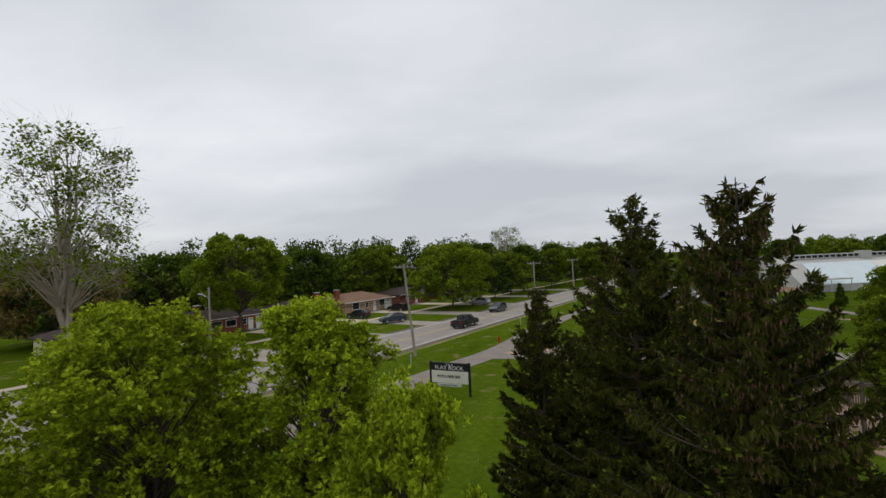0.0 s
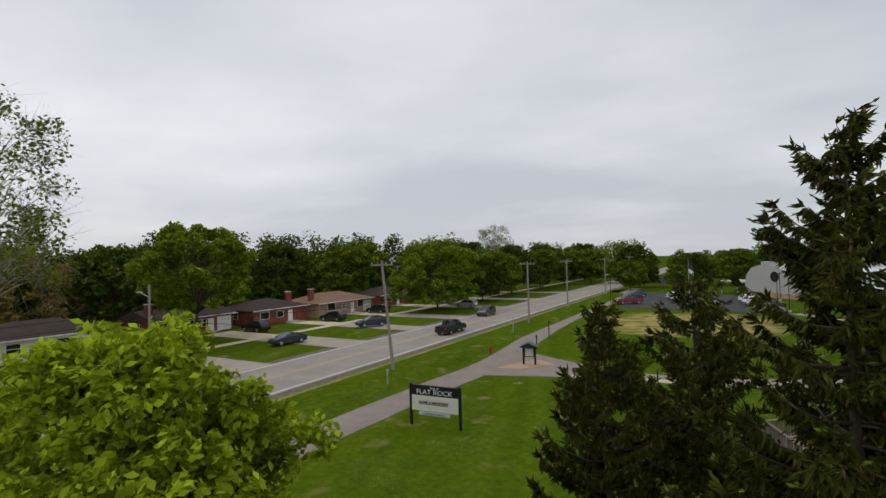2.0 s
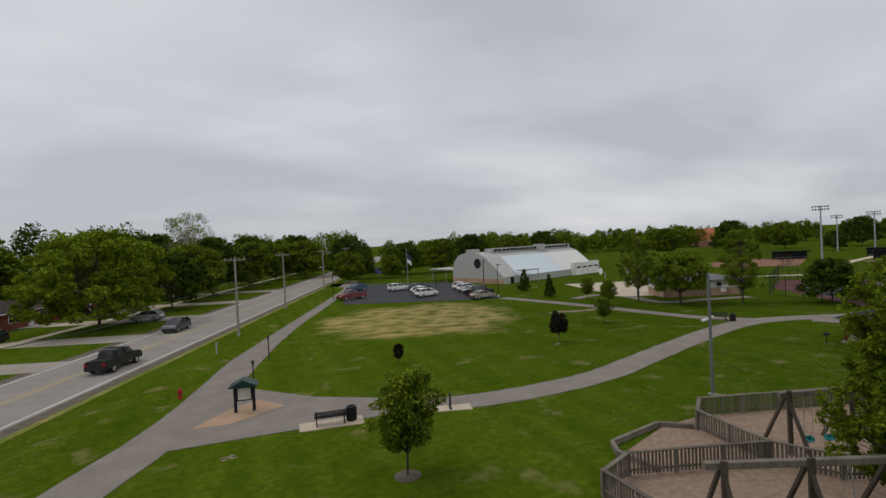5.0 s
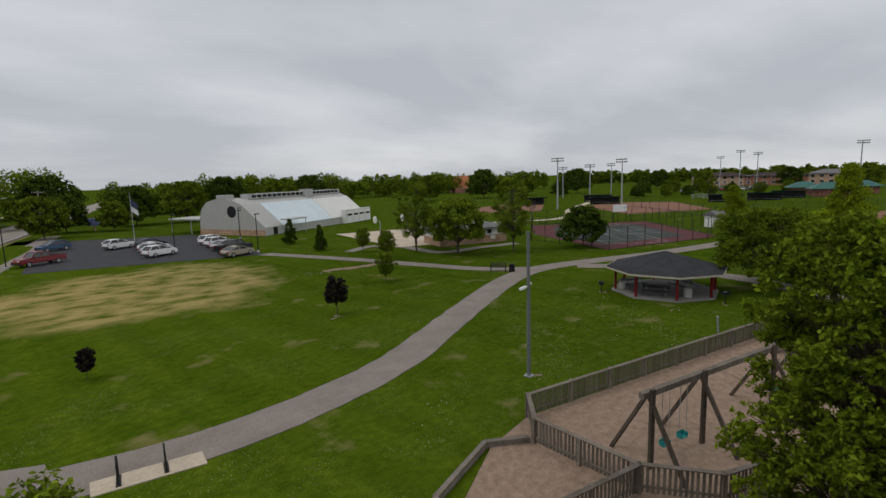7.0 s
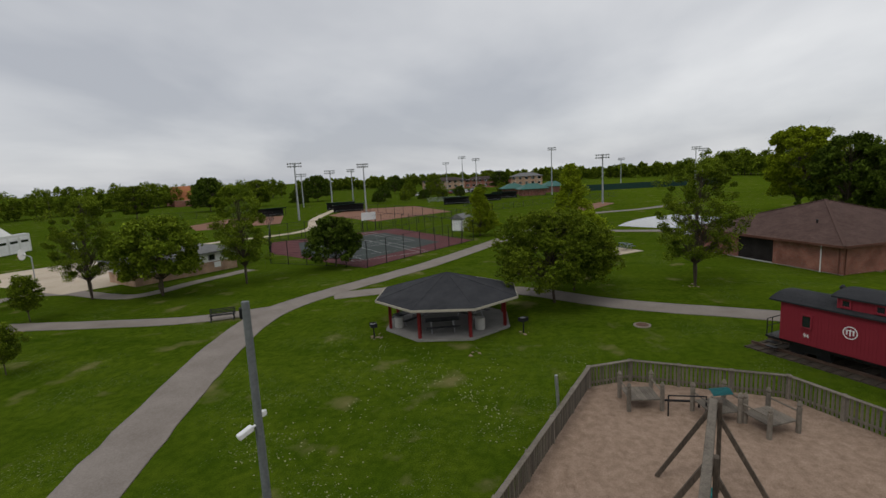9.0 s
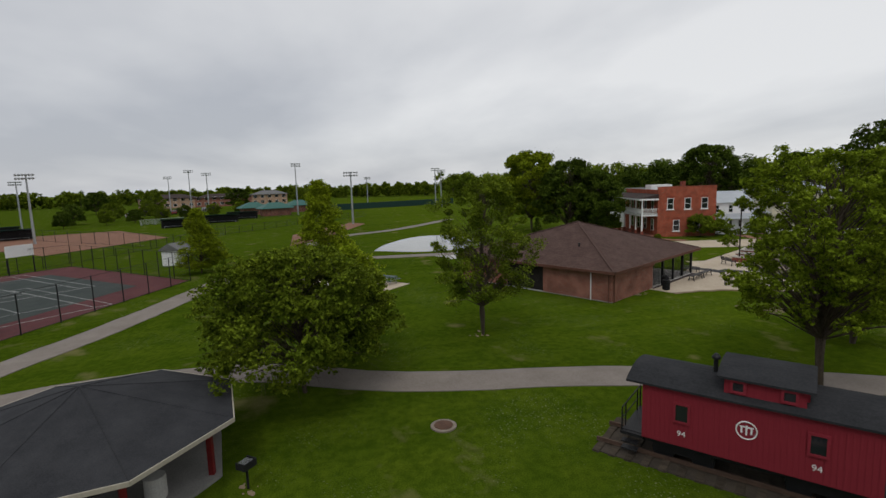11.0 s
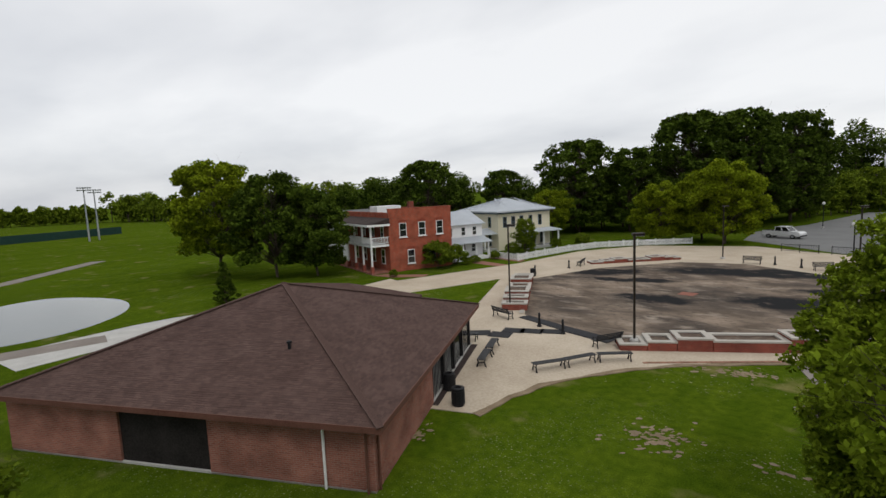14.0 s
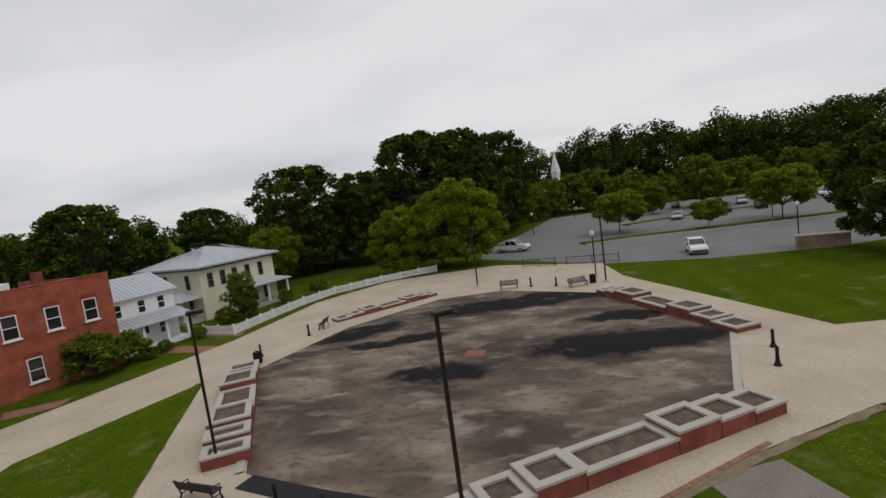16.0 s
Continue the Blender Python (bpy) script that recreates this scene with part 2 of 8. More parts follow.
MULCH = mat("wood_mulch", (0.15, 0.098, 0.066), (0.36, 0.265, 0.20), 3.2, 0.95, fine=7, lo=0.30, hi=0.70, space="World", bump=0.9)
WHITE_P = mat("white_paint", (0.70, 0.70, 0.69), (0.80, 0.80, 0.79), 1.5, 0.6)
YELLOW_P = mat("worn_yellow_marking", (0.33, 0.26, 0.13), (0.42, 0.34, 0.17), 0.8, 0.8, fine=20, space="World")
WHITE_L = mat("worn_white_marking", (0.46, 0.45, 0.43), (0.62, 0.61, 0.59), 0.8, 0.8, fine=20, space="World")
BLACK = mat("black_paint", (0.012, 0.012, 0.013), (0.022, 0.022, 0.024), 3, 0.45)
GREYWOOD = mat("weathered_wood", (0.10, 0.085, 0.068), (0.20, 0.175, 0.145), 1.5, 0.9, stretch=(1, 1, 0.25), fine=16, island=0.25, vary=0.2)
BARK = mat("bark", (0.045, 0.035, 0.026), (0.12, 0.095, 0.072), 2.0, 0.95, stretch=(1, 1, 0.3), bump=0.8)
BARK_PALE = mat("pale_bark", (0.16, 0.13, 0.10), (0.38, 0.34, 0.28), 1.6, 0.9, stretch=(1, 1, 0.4), bump=0.5)
POLE_W = mat("grey_utility_pole", (0.20, 0.18, 0.16), (0.33, 0.30, 0.27), 1.5, 0.9, stretch=(1, 1, 0.15))
STEEL = mat("galvanised_steel", (0.30, 0.31, 0.32), (0.42, 0.43, 0.44), 2, 0.5, 0.6)
SHINGLE_B = mat("brown_shingle", (0.062, 0.036, 0.030), (0.105, 0.066, 0.056), 0.9, 0.9, fine=30, island=0.16)
SHINGLE_G = mat("charcoal_shingle", (0.022, 0.023, 0.026), (0.045, 0.046, 0.05), 1.2, 0.92, fine=26)
ROOF_DK = mat("dark_roof_shingle", (0.030, 0.022, 0.020), (0.062, 0.045, 0.04), 0.8, 0.9, fine=30)
ROOF_TAN = mat("tan_roof_shingle", (0.15, 0.088, 0.06), (0.235, 0.145, 0.10), 0.8, 0.9, fine=30)
ROOF_GR = mat("grey_roof_shingle", (0.11, 0.11, 0.11), (0.18, 0.18, 0.175), 0.8, 0.9, fine=30)
METALROOF = mat("grey_metal_roof", (0.40, 0.43, 0.46), (0.50, 0.53, 0.56), 0.6, 0.45, 0.25, bump=0.05)
BRICK_R = brick_material("red_brick", (0.20, 0.045, 0.032), (0.27, 0.065, 0.042), (0.20, 0.12, 0.095))
BRICK_O = brick_material("orange_red_brick", (0.30, 0.070, 0.040), (0.36, 0.090, 0.050), (0.26, 0.13, 0.09))
BRICK_P = brick_material("brown_brick", (0.22, 0.085, 0.060), (0.29, 0.115, 0.082), (0.26, 0.18, 0.15))
BRICK_T = brick_material("tan_brick", (0.36, 0.22, 0.14), (0.42, 0.27, 0.18), (0.36, 0.30, 0.24))
CREAM = mat("cream_clapboard", (0.62, 0.57, 0.42), (0.70, 0.65, 0.50), 0.8, 0.7, stretch=(0.2, 0.2, 6))
SIDING = mat("white_clapboard", (0.68, 0.68, 0.67), (0.78, 0.78, 0.78), 0.8, 0.7, stretch=(0.2, 0.2, 6))
GLASS = glass_material("dark_window_glass", (0.015, 0.018, 0.022))
CARGLASS = glass_material("car_glass", (0.01, 0.011, 0.013))
RUBBER = mat("tyre_rubber", (0.012, 0.012, 0.012), (0.025, 0.025, 0.025), 4, 0.85)
DARK_IN = mat("dark_interior", (0.012, 0.010, 0.009), (0.03, 0.026, 0.024), 1, 0.9)


def slab_material():
    """Weathered concrete with broad black stains and pale streaks."""
    m = bpy.data.materials.new("stained_slab")
    m.use_nodes = True
    nt = m.node_tree
    N, L = nt.nodes.new, nt.links.new
    bs = nt.nodes["Principled BSDF"]
    bs.inputs["Roughness"].default_value = 0.88
    bs.inputs["Specular IOR Level"].default_value = 0.08
    pos = N("ShaderNodeNewGeometry").outputs["Position"]

    def layer(scale, lo, hi, stretch, rot, detail=6, dist=0.8):
        mp = N("ShaderNodeMapping")
        mp.inputs["Scale"].default_value, mp.inputs["Rotation"].default_value = stretch, (0, 0, rot)
        L(pos, mp.inputs[0])
        n = N("ShaderNodeTexNoise")
        n.inputs["Scale"].default_value, n.inputs["Detail"].default_value, n.inputs["Distortion"].default_value = scale, detail, dist
        L(mp.outputs[0], n.inputs["Vector"])
        r = N("ShaderNodeMapRange")
        r.inputs[1].default_value, r.inputs[2].default_value = lo, hi
        L(n.outputs["Fac"], r.inputs[0])
        return r.outputs[0]

    def mix(fac, a, c):
        x = N("ShaderNodeMix")
        x.data_type = "RGBA"
        L(fac, x.inputs[0])
        if isinstance(a, tuple):
            x.inputs[6].default_value = (*a, 1)
        else:
            L(a, x.inputs[6])
        x.inputs[7].default_value = (*c, 1)
        return x.outputs[2]

    def maths(op, a, b):
        x = N("ShaderNodeMath")
        x.operation = op
        L(a, x.inputs[0])
        if isinstance(b, float):
            x.inputs[1].default_value = b
        else:
            L(b, x.inputs[1])
        return x.outputs[0]

    # old water stains: warped ovals, torn at their edges
    nv = N("ShaderNodeTexNoise")
    nv.inputs["Scale"].default_value, nv.inputs["Detail"].default_value, nv.inputs["Roughness"].default_value = 0.32, 9, 0.62
    L(pos, nv.inputs["Vector"])
    off = N("ShaderNodeVectorMath")
    off.operation = "MULTIPLY_ADD"
    off.inputs[1].default_value = (5.0, 5.0, 0)
    L(nv.outputs["Color"], off.inputs[0])
    L(pos, off.inputs[2])
    stain = None
    for cx, cy, ang, a, b in ((59.4, -19.7, 6, 7.5, 2.5), (65.5, -33.0, 14, 10.5, 2.9), (79.0, -27.0, 30, 4.4, 2.2), (70.3, -16.0, 4, 3.8, 1.9), (75.5, -23.5, 12, 5.0, 1.1), (58.2, -25.6, 10, 4.4, 1.1)):
        mp = N("ShaderNodeMapping")
        mp.vector_type = "TEXTURE"
        mp.inputs["Location"].default_value = (cx + 2.5, cy + 2.5, 0)
        mp.inputs["Rotation"].default_value = (0, 0, radians(ang))
        mp.inputs["Scale"].default_value = (a, b, 1000)
        L(off.outputs[0], mp.inputs[0])
        ln = N("ShaderNodeVectorMath")
        ln.operation = "LENGTH"
        L(mp.outputs[0], ln.inputs[0])
        r = N("ShaderNodeMapRange")
        r.inputs[1].default_value, r.inputs[2].default_value = 1.15, 0.72
        L(ln.outputs["Value"], r.inputs[0])
        stain = r.outputs[0] if stain is None else maths("MAXIMUM", stain, r.outputs[0])
    torn = layer(0.7, 0.20, 0.40, (0.8, 1.3, 1), 0.12, 12, 0.5)
    col = mix(layer(0.30, 0.36, 0.66, (0.8, 1.2, 1), 0.1, 12, 0.3), (0.105, 0.080, 0.060), (0.265, 0.205, 0.155))
    col = mix(layer(0.19, 0.44, 0.64, (0.7, 1.4, 1), 0.1, 14, 0.5), col, (0.070, 0.056, 0.046))
    col = mix(layer(0.6, 0.53, 0.76, (0.7, 1.3, 1), 0.1, 14, 0.4), col, (0.33, 0.275, 0.22))
    col = mix(layer(2.6, 0.52, 0.80, (0.8, 1.2, 1), 0.2, 10, 0.3), col, (0.055, 0.045, 0.038))
    col = mix(maths("MULTIPLY", stain, torn), col, (0.014, 0.014, 0.015))
    L(col, bs.inputs["Base Color"])
    return m


STAINED = slab_material()

# ---------------------------------------------------------------- builders
def part(name, bm, material, parent, label="", smooth=False):
    me = bpy.data.meshes.new(name)
    bm.to_mesh(me)
    bm.free()
    for mm in material if isinstance(material, (list, tuple)) else (material,):
        me.materials.append(mm)
    if smooth:
        me.shade_smooth()
    ob = new(name, me)
    ob.parent = parent
    if label:
        ob["label"] = label
    return ob


def piece(name, me, parent, m):
    """One more object on a shared mesh."""
    ob = new(name, me)
    ob.parent = parent
    ob.matrix_basis = m
    return ob


def mesh_of(bm, material, name="piece"):
    me = bpy.data.meshes.new(name)
    bm.to_mesh(me)
    bm.free()
    me.materials.append(material)
    return me


def thing(name, x, y, z=0.0, rz=0.0, label="", category="", group="", kind="", s=1.0):
    ob = new(name)
    ob.empty_display_size = 0.2
    ob.matrix_world = pose(x, y, z, 0, 0, rz) @ Matrix.Scale(s, 4)
    return tagged(ob, label, category, group, kind)


def box(bm, x0, y0, z0, x1, y1, z1, m=None):
    vs = [bm.verts.new(p) for p in ((x0, y0, z0), (x1, y0, z0), (x1, y1, z0), (x0, y1, z0), (x0, y0, z1), (x1, y0, z1), (x1, y1, z1), (x0, y1, z1))]
    if m is not None:
        for v in vs:
            v.co = m @ v.co
    for f in ((3, 2, 1, 0), (4, 5, 6, 7), (0, 1, 5, 4), (1, 2, 6, 5), (2, 3, 7, 6), (3, 0, 4, 7)):
        bm.faces.new([vs[i] for i in f])
    return vs


def boxes(*rows, bevel=0.0):
    bm = bmesh.new()
    for r in rows:
        box(bm, *r)
    if bevel:
        bmesh.ops.bevel(bm, geom=list(bm.edges), offset=bevel, segments=1, affect="EDGES")
    return bm


def tube(bm, p, q, r0, r1=None, n=8, caps=True):
    """A round bar from p to q."""
    r1 = r0 if r1 is None else r1
    p, q = Vector(p), Vector(q)
    d = (q - p).normalized()
    a = d.orthogonal().normalized()
    b = d.cross(a)
    rings = []
    for c, r in ((p, r0), (q, r1)):
        rings.append([bm.verts.new(c + (a * math.cos(6.28318 * i / n) + b * math.sin(6.28318 * i / n)) * r) for i in range(n)])
    for i in range(n):
        bm.faces.new((rings[0][i], rings[0][(i + 1) % n], rings[1][(i + 1) % n], rings[1][i]))
    if caps:
        bm.faces.new(rings[0][::-1])
        bm.faces.new(rings[1])


def tubes(*rows, n=8):
    bm = bmesh.new()
    for r in rows:
        tube(bm, *r, n=n)
    return bm


def lathe(profile, n=16):
    """A turned body from (radius, height) pairs."""
    bm = bmesh.new()
    rings = [[bm.verts.new((r * math.cos(6.28318 * i / n), r * math.sin(6.28318 * i / n), z)) for i in range(n)] for r, z in profile]
    for a, b in zip(rings, rings[1:]):
        for i in range(n):
            bm.faces.new((a[i], a[(i + 1) % n], b[(i + 1) % n], b[i]))
    bm.faces.new(rings[0][::-1])
    bm.faces.new(rings[-1])
    return bm


def prism(points, z0, z1):
    """A plate with the outline of points (anticlockwise)."""
    bm = bmesh.new()
    lo = [bm.verts.new((x, y, z0)) for x, y in points]
    hi = [bm.verts.new((x, y, z1)) for x, y in points]
    n = len(points)
    for i in range(n):
        bm.faces.new((lo[i], lo[(i + 1) % n], hi[(i + 1) % n], hi[i]))
    top = bm.faces.new(hi)
    bmesh.ops.triangulate(bm, faces=[top])
    bmesh.ops.recalc_face_normals(bm, faces=bm.faces)
    return bm


def bm_poly(verts, faces):
    bm = bmesh.new()
    vs = [bm.verts.new(v) for v in verts]
    for f in faces:
        bm.faces.new([vs[i] for i in f])
    bmesh.ops.recalc_face_normals(bm, faces=bm.faces)
    return bm


def smooth_line(pts, step=2.0):
    """Catmull-Rom through the points."""
    P = [Vector((*p, 0)) for p in pts]
    P = [2 * P[0] - P[1]] + P + [2 * P[-1] - P[-2]]
    out = []
    for a, b, c, d in zip(P, P[1:], P[2:], P[3:]):
        k = max(2, int((c - b).length / step))
        for i in range(k):
            t = i / k
            out.append(0.5 * ((2 * b) + (c - a) * t + (2 * a - 5 * b + 4 * c - d) * t * t + (3 * b - a - 3 * c + d) * t ** 3))
    out.append(P[-2])
    return out


def ribbon(pts, width, z0, z1, step=2.0, ragged=0.0):
    """A strip of paving along a line, with slightly ragged edges."""
    line = smooth_line(pts, step)
    bm = bmesh.new()
    rows = []
    for i, p in enumerate(line):
        d = (line[min(i + 1, len(line) - 1)] - line[max(i - 1, 0)]).normalized()
        nrm = Vector((-d.y, d.x, 0))
        w = width / 2
        a = p + nrm * (w + ragged * noise.noise(p * 0.9))
        b = p - nrm * (w + ragged * noise.noise(p * 0.9 + Vector((7, 3, 1))))
        rows.append([bm.verts.new((a.x, a.y, z0)), bm.verts.new((a.x, a.y, z1)), bm.verts.new((b.x, b.y, z1)), bm.verts.new((b.x, b.y, z0))])
    for r, s in zip(rows, rows[1:]):
        for i in range(3):
            bm.faces.new((r[i], r[i + 1], s[i + 1], s[i]))
    bmesh.ops.recalc_face_normals(bm, faces=bm.faces)
    return bm


def setting(name, bm, material, label, category):
    return tagged(part(name, bm, material, None), label, category, kind="structure")


# ---------------------------------------------------------------- trees
def leaf_mat(name, dark, light, transl=0.3):
    return mat(name, dark, light, 0.5, 0.75, bump=0.0, spec=0.04, transl=transl, island=0.5, vary=0.12, lo=0.38, hi=0.62, fine=6)


LEAF_GREEN = leaf_mat("green_leaves", (0.062, 0.100, 0.006), (0.185, 0.240, 0.018), 0.25)
LEAF_BRIGHT = leaf_mat("fresh_green_leaves", (0.15, 0.205, 0.008), (0.37, 0.465, 0.024), 0.38)
LEAF_DARK = leaf_mat("dark_green_leaves", (0.028, 0.050, 0.005), (0.090, 0.132, 0.014), 0.2)
LEAF_FRESH = leaf_mat("mid_green_leaves", (0.105, 0.155, 0.008), (0.20, 0.26, 0.018), 0.35)
LEAF_YELLOW = leaf_mat("yellow_green_leaves", (0.14, 0.19, 0.006), (0.23, 0.28, 0.015), 0.4)
LEAF_RUST = leaf_mat("rusty_new_leaves", (0.13, 0.10, 0.03), (0.22, 0.16, 0.05))
LEAF_PURPLE = leaf_mat("dark_purple_leaves", (0.020, 0.016, 0.014), (0.04, 0.03, 0.026))
NEEDLE = leaf_mat("dark_spruce_needles", (0.022, 0.030, 0.005), (0.090, 0.098, 0.017), 0.10)
NEEDLE_TIP = leaf_mat("fresh_spruce_tips", (0.14, 0.19, 0.02), (0.22, 0.28, 0.03))
CONE = leaf_mat("spruce_cones", (0.10, 0.062, 0.038), (0.21, 0.135, 0.085), 0.05)


def np_mesh(name, V, Fc, material):
    """A mesh from arrays of corners and quads."""
    me = bpy.data.meshes.new(name)
    n, k = len(Fc), Fc.shape[1]
    me.vertices.add(len(V))
    me.vertices.foreach_set("co", np.ascontiguousarray(V, np.float32).ravel())
    me.loops.add(n * k)
    me.loops.foreach_set("vertex_index", np.ascontiguousarray(Fc, np.int32).ravel())
    me.polygons.add(n)
    me.polygons.foreach_set("loop_start", np.arange(0, n * k, k, dtype=np.int32))
    me.update(calc_edges=True)
    for mm in material if isinstance(material, (list, tuple)) else (material,):
        me.materials.append(mm)
    return me


def leaves(P, size, rng, up=0.35, long=1.5, droop=0.0):
    """Folded diamond leaves at the points P, one island each."""
    n = len(P)
    nrm = rng.normal(size=(n, 3))
    nrm[:, 2] = np.abs(nrm[:, 2]) + up
    nrm /= np.linalg.norm(nrm, axis=1)[:, None]
    a = np.cross(nrm, rng.normal(size=(n, 3)))
    a /= np.linalg.norm(a, axis=1)[:, None] + 1e-9
    a[:, 2] -= droop
    a /= np.linalg.norm(a, axis=1)[:, None] + 1e-9
    b = np.cross(nrm, a)
    s = (size * rng.uniform(0.6, 1.35, n))[:, None]
    h = 0.12 * s * nrm
    V = np.stack([P - a * s * 0.5 * long, P + b * s * 0.5 + h, P + a * s * 0.5 * long, P - b * s * 0.5 + h], 1).reshape(-1, 3)
    return V, np.arange(4 * n).reshape(-1, 4)


def limb_tubes(segs, sides=5):
    """Tapered limbs: rows of p, q, r0, r1."""
    S = np.array([np.r_[p, q, a, b] for p, q, a, b in segs])
    p, q, r0, r1 = S[:, :3], S[:, 3:6], S[:, 6], S[:, 7]
    d = q - p
    d /= np.linalg.norm(d, axis=1)[:, None] + 1e-9
    a = np.cross(d, np.where(np.abs(d[:, 2:]) > 0.9, [[1.0, 0, 0]], [[0, 0, 1.0]]))
    a /= np.linalg.norm(a, axis=1)[:, None] + 1e-9
    b = np.cross(d, a)
    th = np.arange(sides) * 2 * np.pi / sides
    ring = a[:, None] * np.cos(th)[None, :, None] + b[:, None] * np.sin(th)[None, :, None]
    V = np.concatenate([p[:, None] + ring * r0[:, None, None], q[:, None] + ring * r1[:, None, None]], 1)
    i = np.arange(sides)
    f = np.stack([i, (i + 1) % sides, (i + 1) % sides + sides, i + sides], 1)
    Fc = (np.arange(len(S))[:, None, None] * 2 * sides + f[None]).reshape(-1, 4)
    return V.reshape(-1, 3), Fc


def crown_shape(kind, u):
    """Half-width of the crown at u from its foot (0) to its top (1), 1 at its widest."""
    if kind == "cone":
        return (1 - u) ** 0.8 * min(1, u / 0.10 + 0.25)
    if kind == "vase":
        return (0.35 + 0.65 * math.sin(math.pi * min(1, 0.15 + 0.72 * u))) * (1 if u < 0.75 else math.sqrt(max(0.0, 1 - ((u - 0.75) / 0.25) ** 2)) * 0.75 + 0.25)
    if kind == "dome":
        return math.sqrt(max(0.0, 1 - ((u - 0.28) / 0.74) ** 2))
    return math.sqrt(max(0.0, 1 - ((u - 0.45) / 0.57) ** 2))


def tree_data(seed, h, r, foot, kind="oval", n=9000, leaf=0.22, clumps=90, spread=0.16, trunk_r=None, bare=0.0, stems=1, flat=0.75, inner=0.45, spray=0, twigs=3):
    """Limbs and leaf places of one tree: clumps on limbs inside an uneven envelope."""
    rng = np.random.default_rng(seed)
    trunk_r = trunk_r or h * 0.016
    segs, C, R = [], [], []
    ch = h - foot
    ph = rng.uniform(0, 6.28, 6)
    for s in range(stems):
        lean = rng.normal(0, 0.03 * h, 2) if stems > 1 else rng.normal(0, 0.012 * h, 2)
        base = np.zeros(3)
        last, rr = base, trunk_r
        stops = 7
        axis = [base]
        for i in range(1, stops + 1):
            u = i / stops
            p = np.array([lean[0] * u + rng.normal(0, 0.01 * h), lean[1] * u + rng.normal(0, 0.01 * h), 0.92 * h * u])
            r2 = trunk_r * (1 - 0.9 * u) + 0.01
            segs.append((last, p, rr, r2))
            last, rr = p, r2
            axis.append(p)
        axis = np.array(axis)
        for k in range(clumps // stems):
            u = rng.uniform(0.02, 0.98) ** (1.0 if kind != "cone" else 1.25)
            az = rng.uniform(0, 6.283)
            lump = 1 + 0.16 * math.sin(2 * az + ph[0] + 3 * u) + 0.12 * math.sin(3 * az + ph[1] - 5 * u) + rng.normal(0, 0.07)
            w = r * crown_shape(kind, u) * lump * rng.uniform(inner, 1.0) ** 0.6
            c = np.array([w * math.cos(az), w * math.sin(az), foot + ch * u])
            rise = 0.55 if kind != "cone" else 0.2
            z0 = max(foot * 0.75, c[2] - rise * w - 0.1 * h)
            t0 = np.array([np.interp(z0, axis[:, 2], axis[:, i]) for i in range(3)])
            c[:2] += t0[:2]
            midp = t0 * 0.45 + c * 0.55 + np.array([0, 0, (0.06 if kind != "cone" else 0.02) * h]) * rng.uniform(0.2, 1)
            b0 = trunk_r * 0.30 * (1 - 0.6 * u)
            segs += [(t0, midp, b0, b0 * 0.55), (midp, c, b0 * 0.55, b0 * 0.15)]
            C.append(c)
            R.append(spread * r * rng.uniform(0.7, 1.35))
            for _ in range(twigs):
                e = c + rng.normal(0, 1, 3) * R[-1] * 0.8
                segs.append((c * 0.7 + midp * 0.3, e, b0 * 0.25, b0 * 0.06))
    C, R = np.array(C), np.array(R)
    idx = rng.integers(0, len(C), n)
    d = rng.normal(size=(n, 3))
    d /= np.linalg.norm(d, axis=1)[:, None]
    d[:, 2] *= flat
    P = C[idx] + d * (R[idx] * rng.uniform(0.15, 1.0, n) ** 0.5)[:, None]
    if spray:
        # leaves hang together in small sprays at the twig ends
        Q = P[: max(1, n // spray)]
        P = Q[rng.integers(0, len(Q), n)] + rng.normal(0, 1, (n, 3)) * leaf * np.array([0.75, 0.75, 0.55])
    P = P[P[:, 2] > 0.4]
    return segs, P, rng


TREE_KINDS = {}


def plant(key, x, y, label, category="tree", rz=None, s=1.0, sz=None, z=0.0, group="", bark=None, leafm=None, name="tree", **kw):
    """One tree: a trunk with limbs, and a crown of separate leaves. Trees of one key share their meshes."""
    if key not in TREE_KINDS:
        segs, P, rng = tree_data(**kw)
        V, Fc = limb_tubes(segs, 6)
        tm = np_mesh("trunk", V, Fc, bark or BARK)
        LV, LF = leaves(P, kw.get("leaf", 0.22), rng, long=1.75 if kw.get("spray") else 1.7, droop=0.35 if kw.get("spray") else 0.0)
        TREE_KINDS[key] = (tm, np_mesh("crown", LV, LF, leafm or LEAF_GREEN))
    tm, cm = TREE_KINDS[key]
    rz = random.uniform(0, 360) if rz is None else rz
    ob = thing(name, x, y, z, rz, label, category, group)
    ob.scale = (s, s, sz or s)
    for nm, me in (("trunk", tm), ("crown", cm)):
        c = new(nm, me)
        c.parent = ob
    return ob


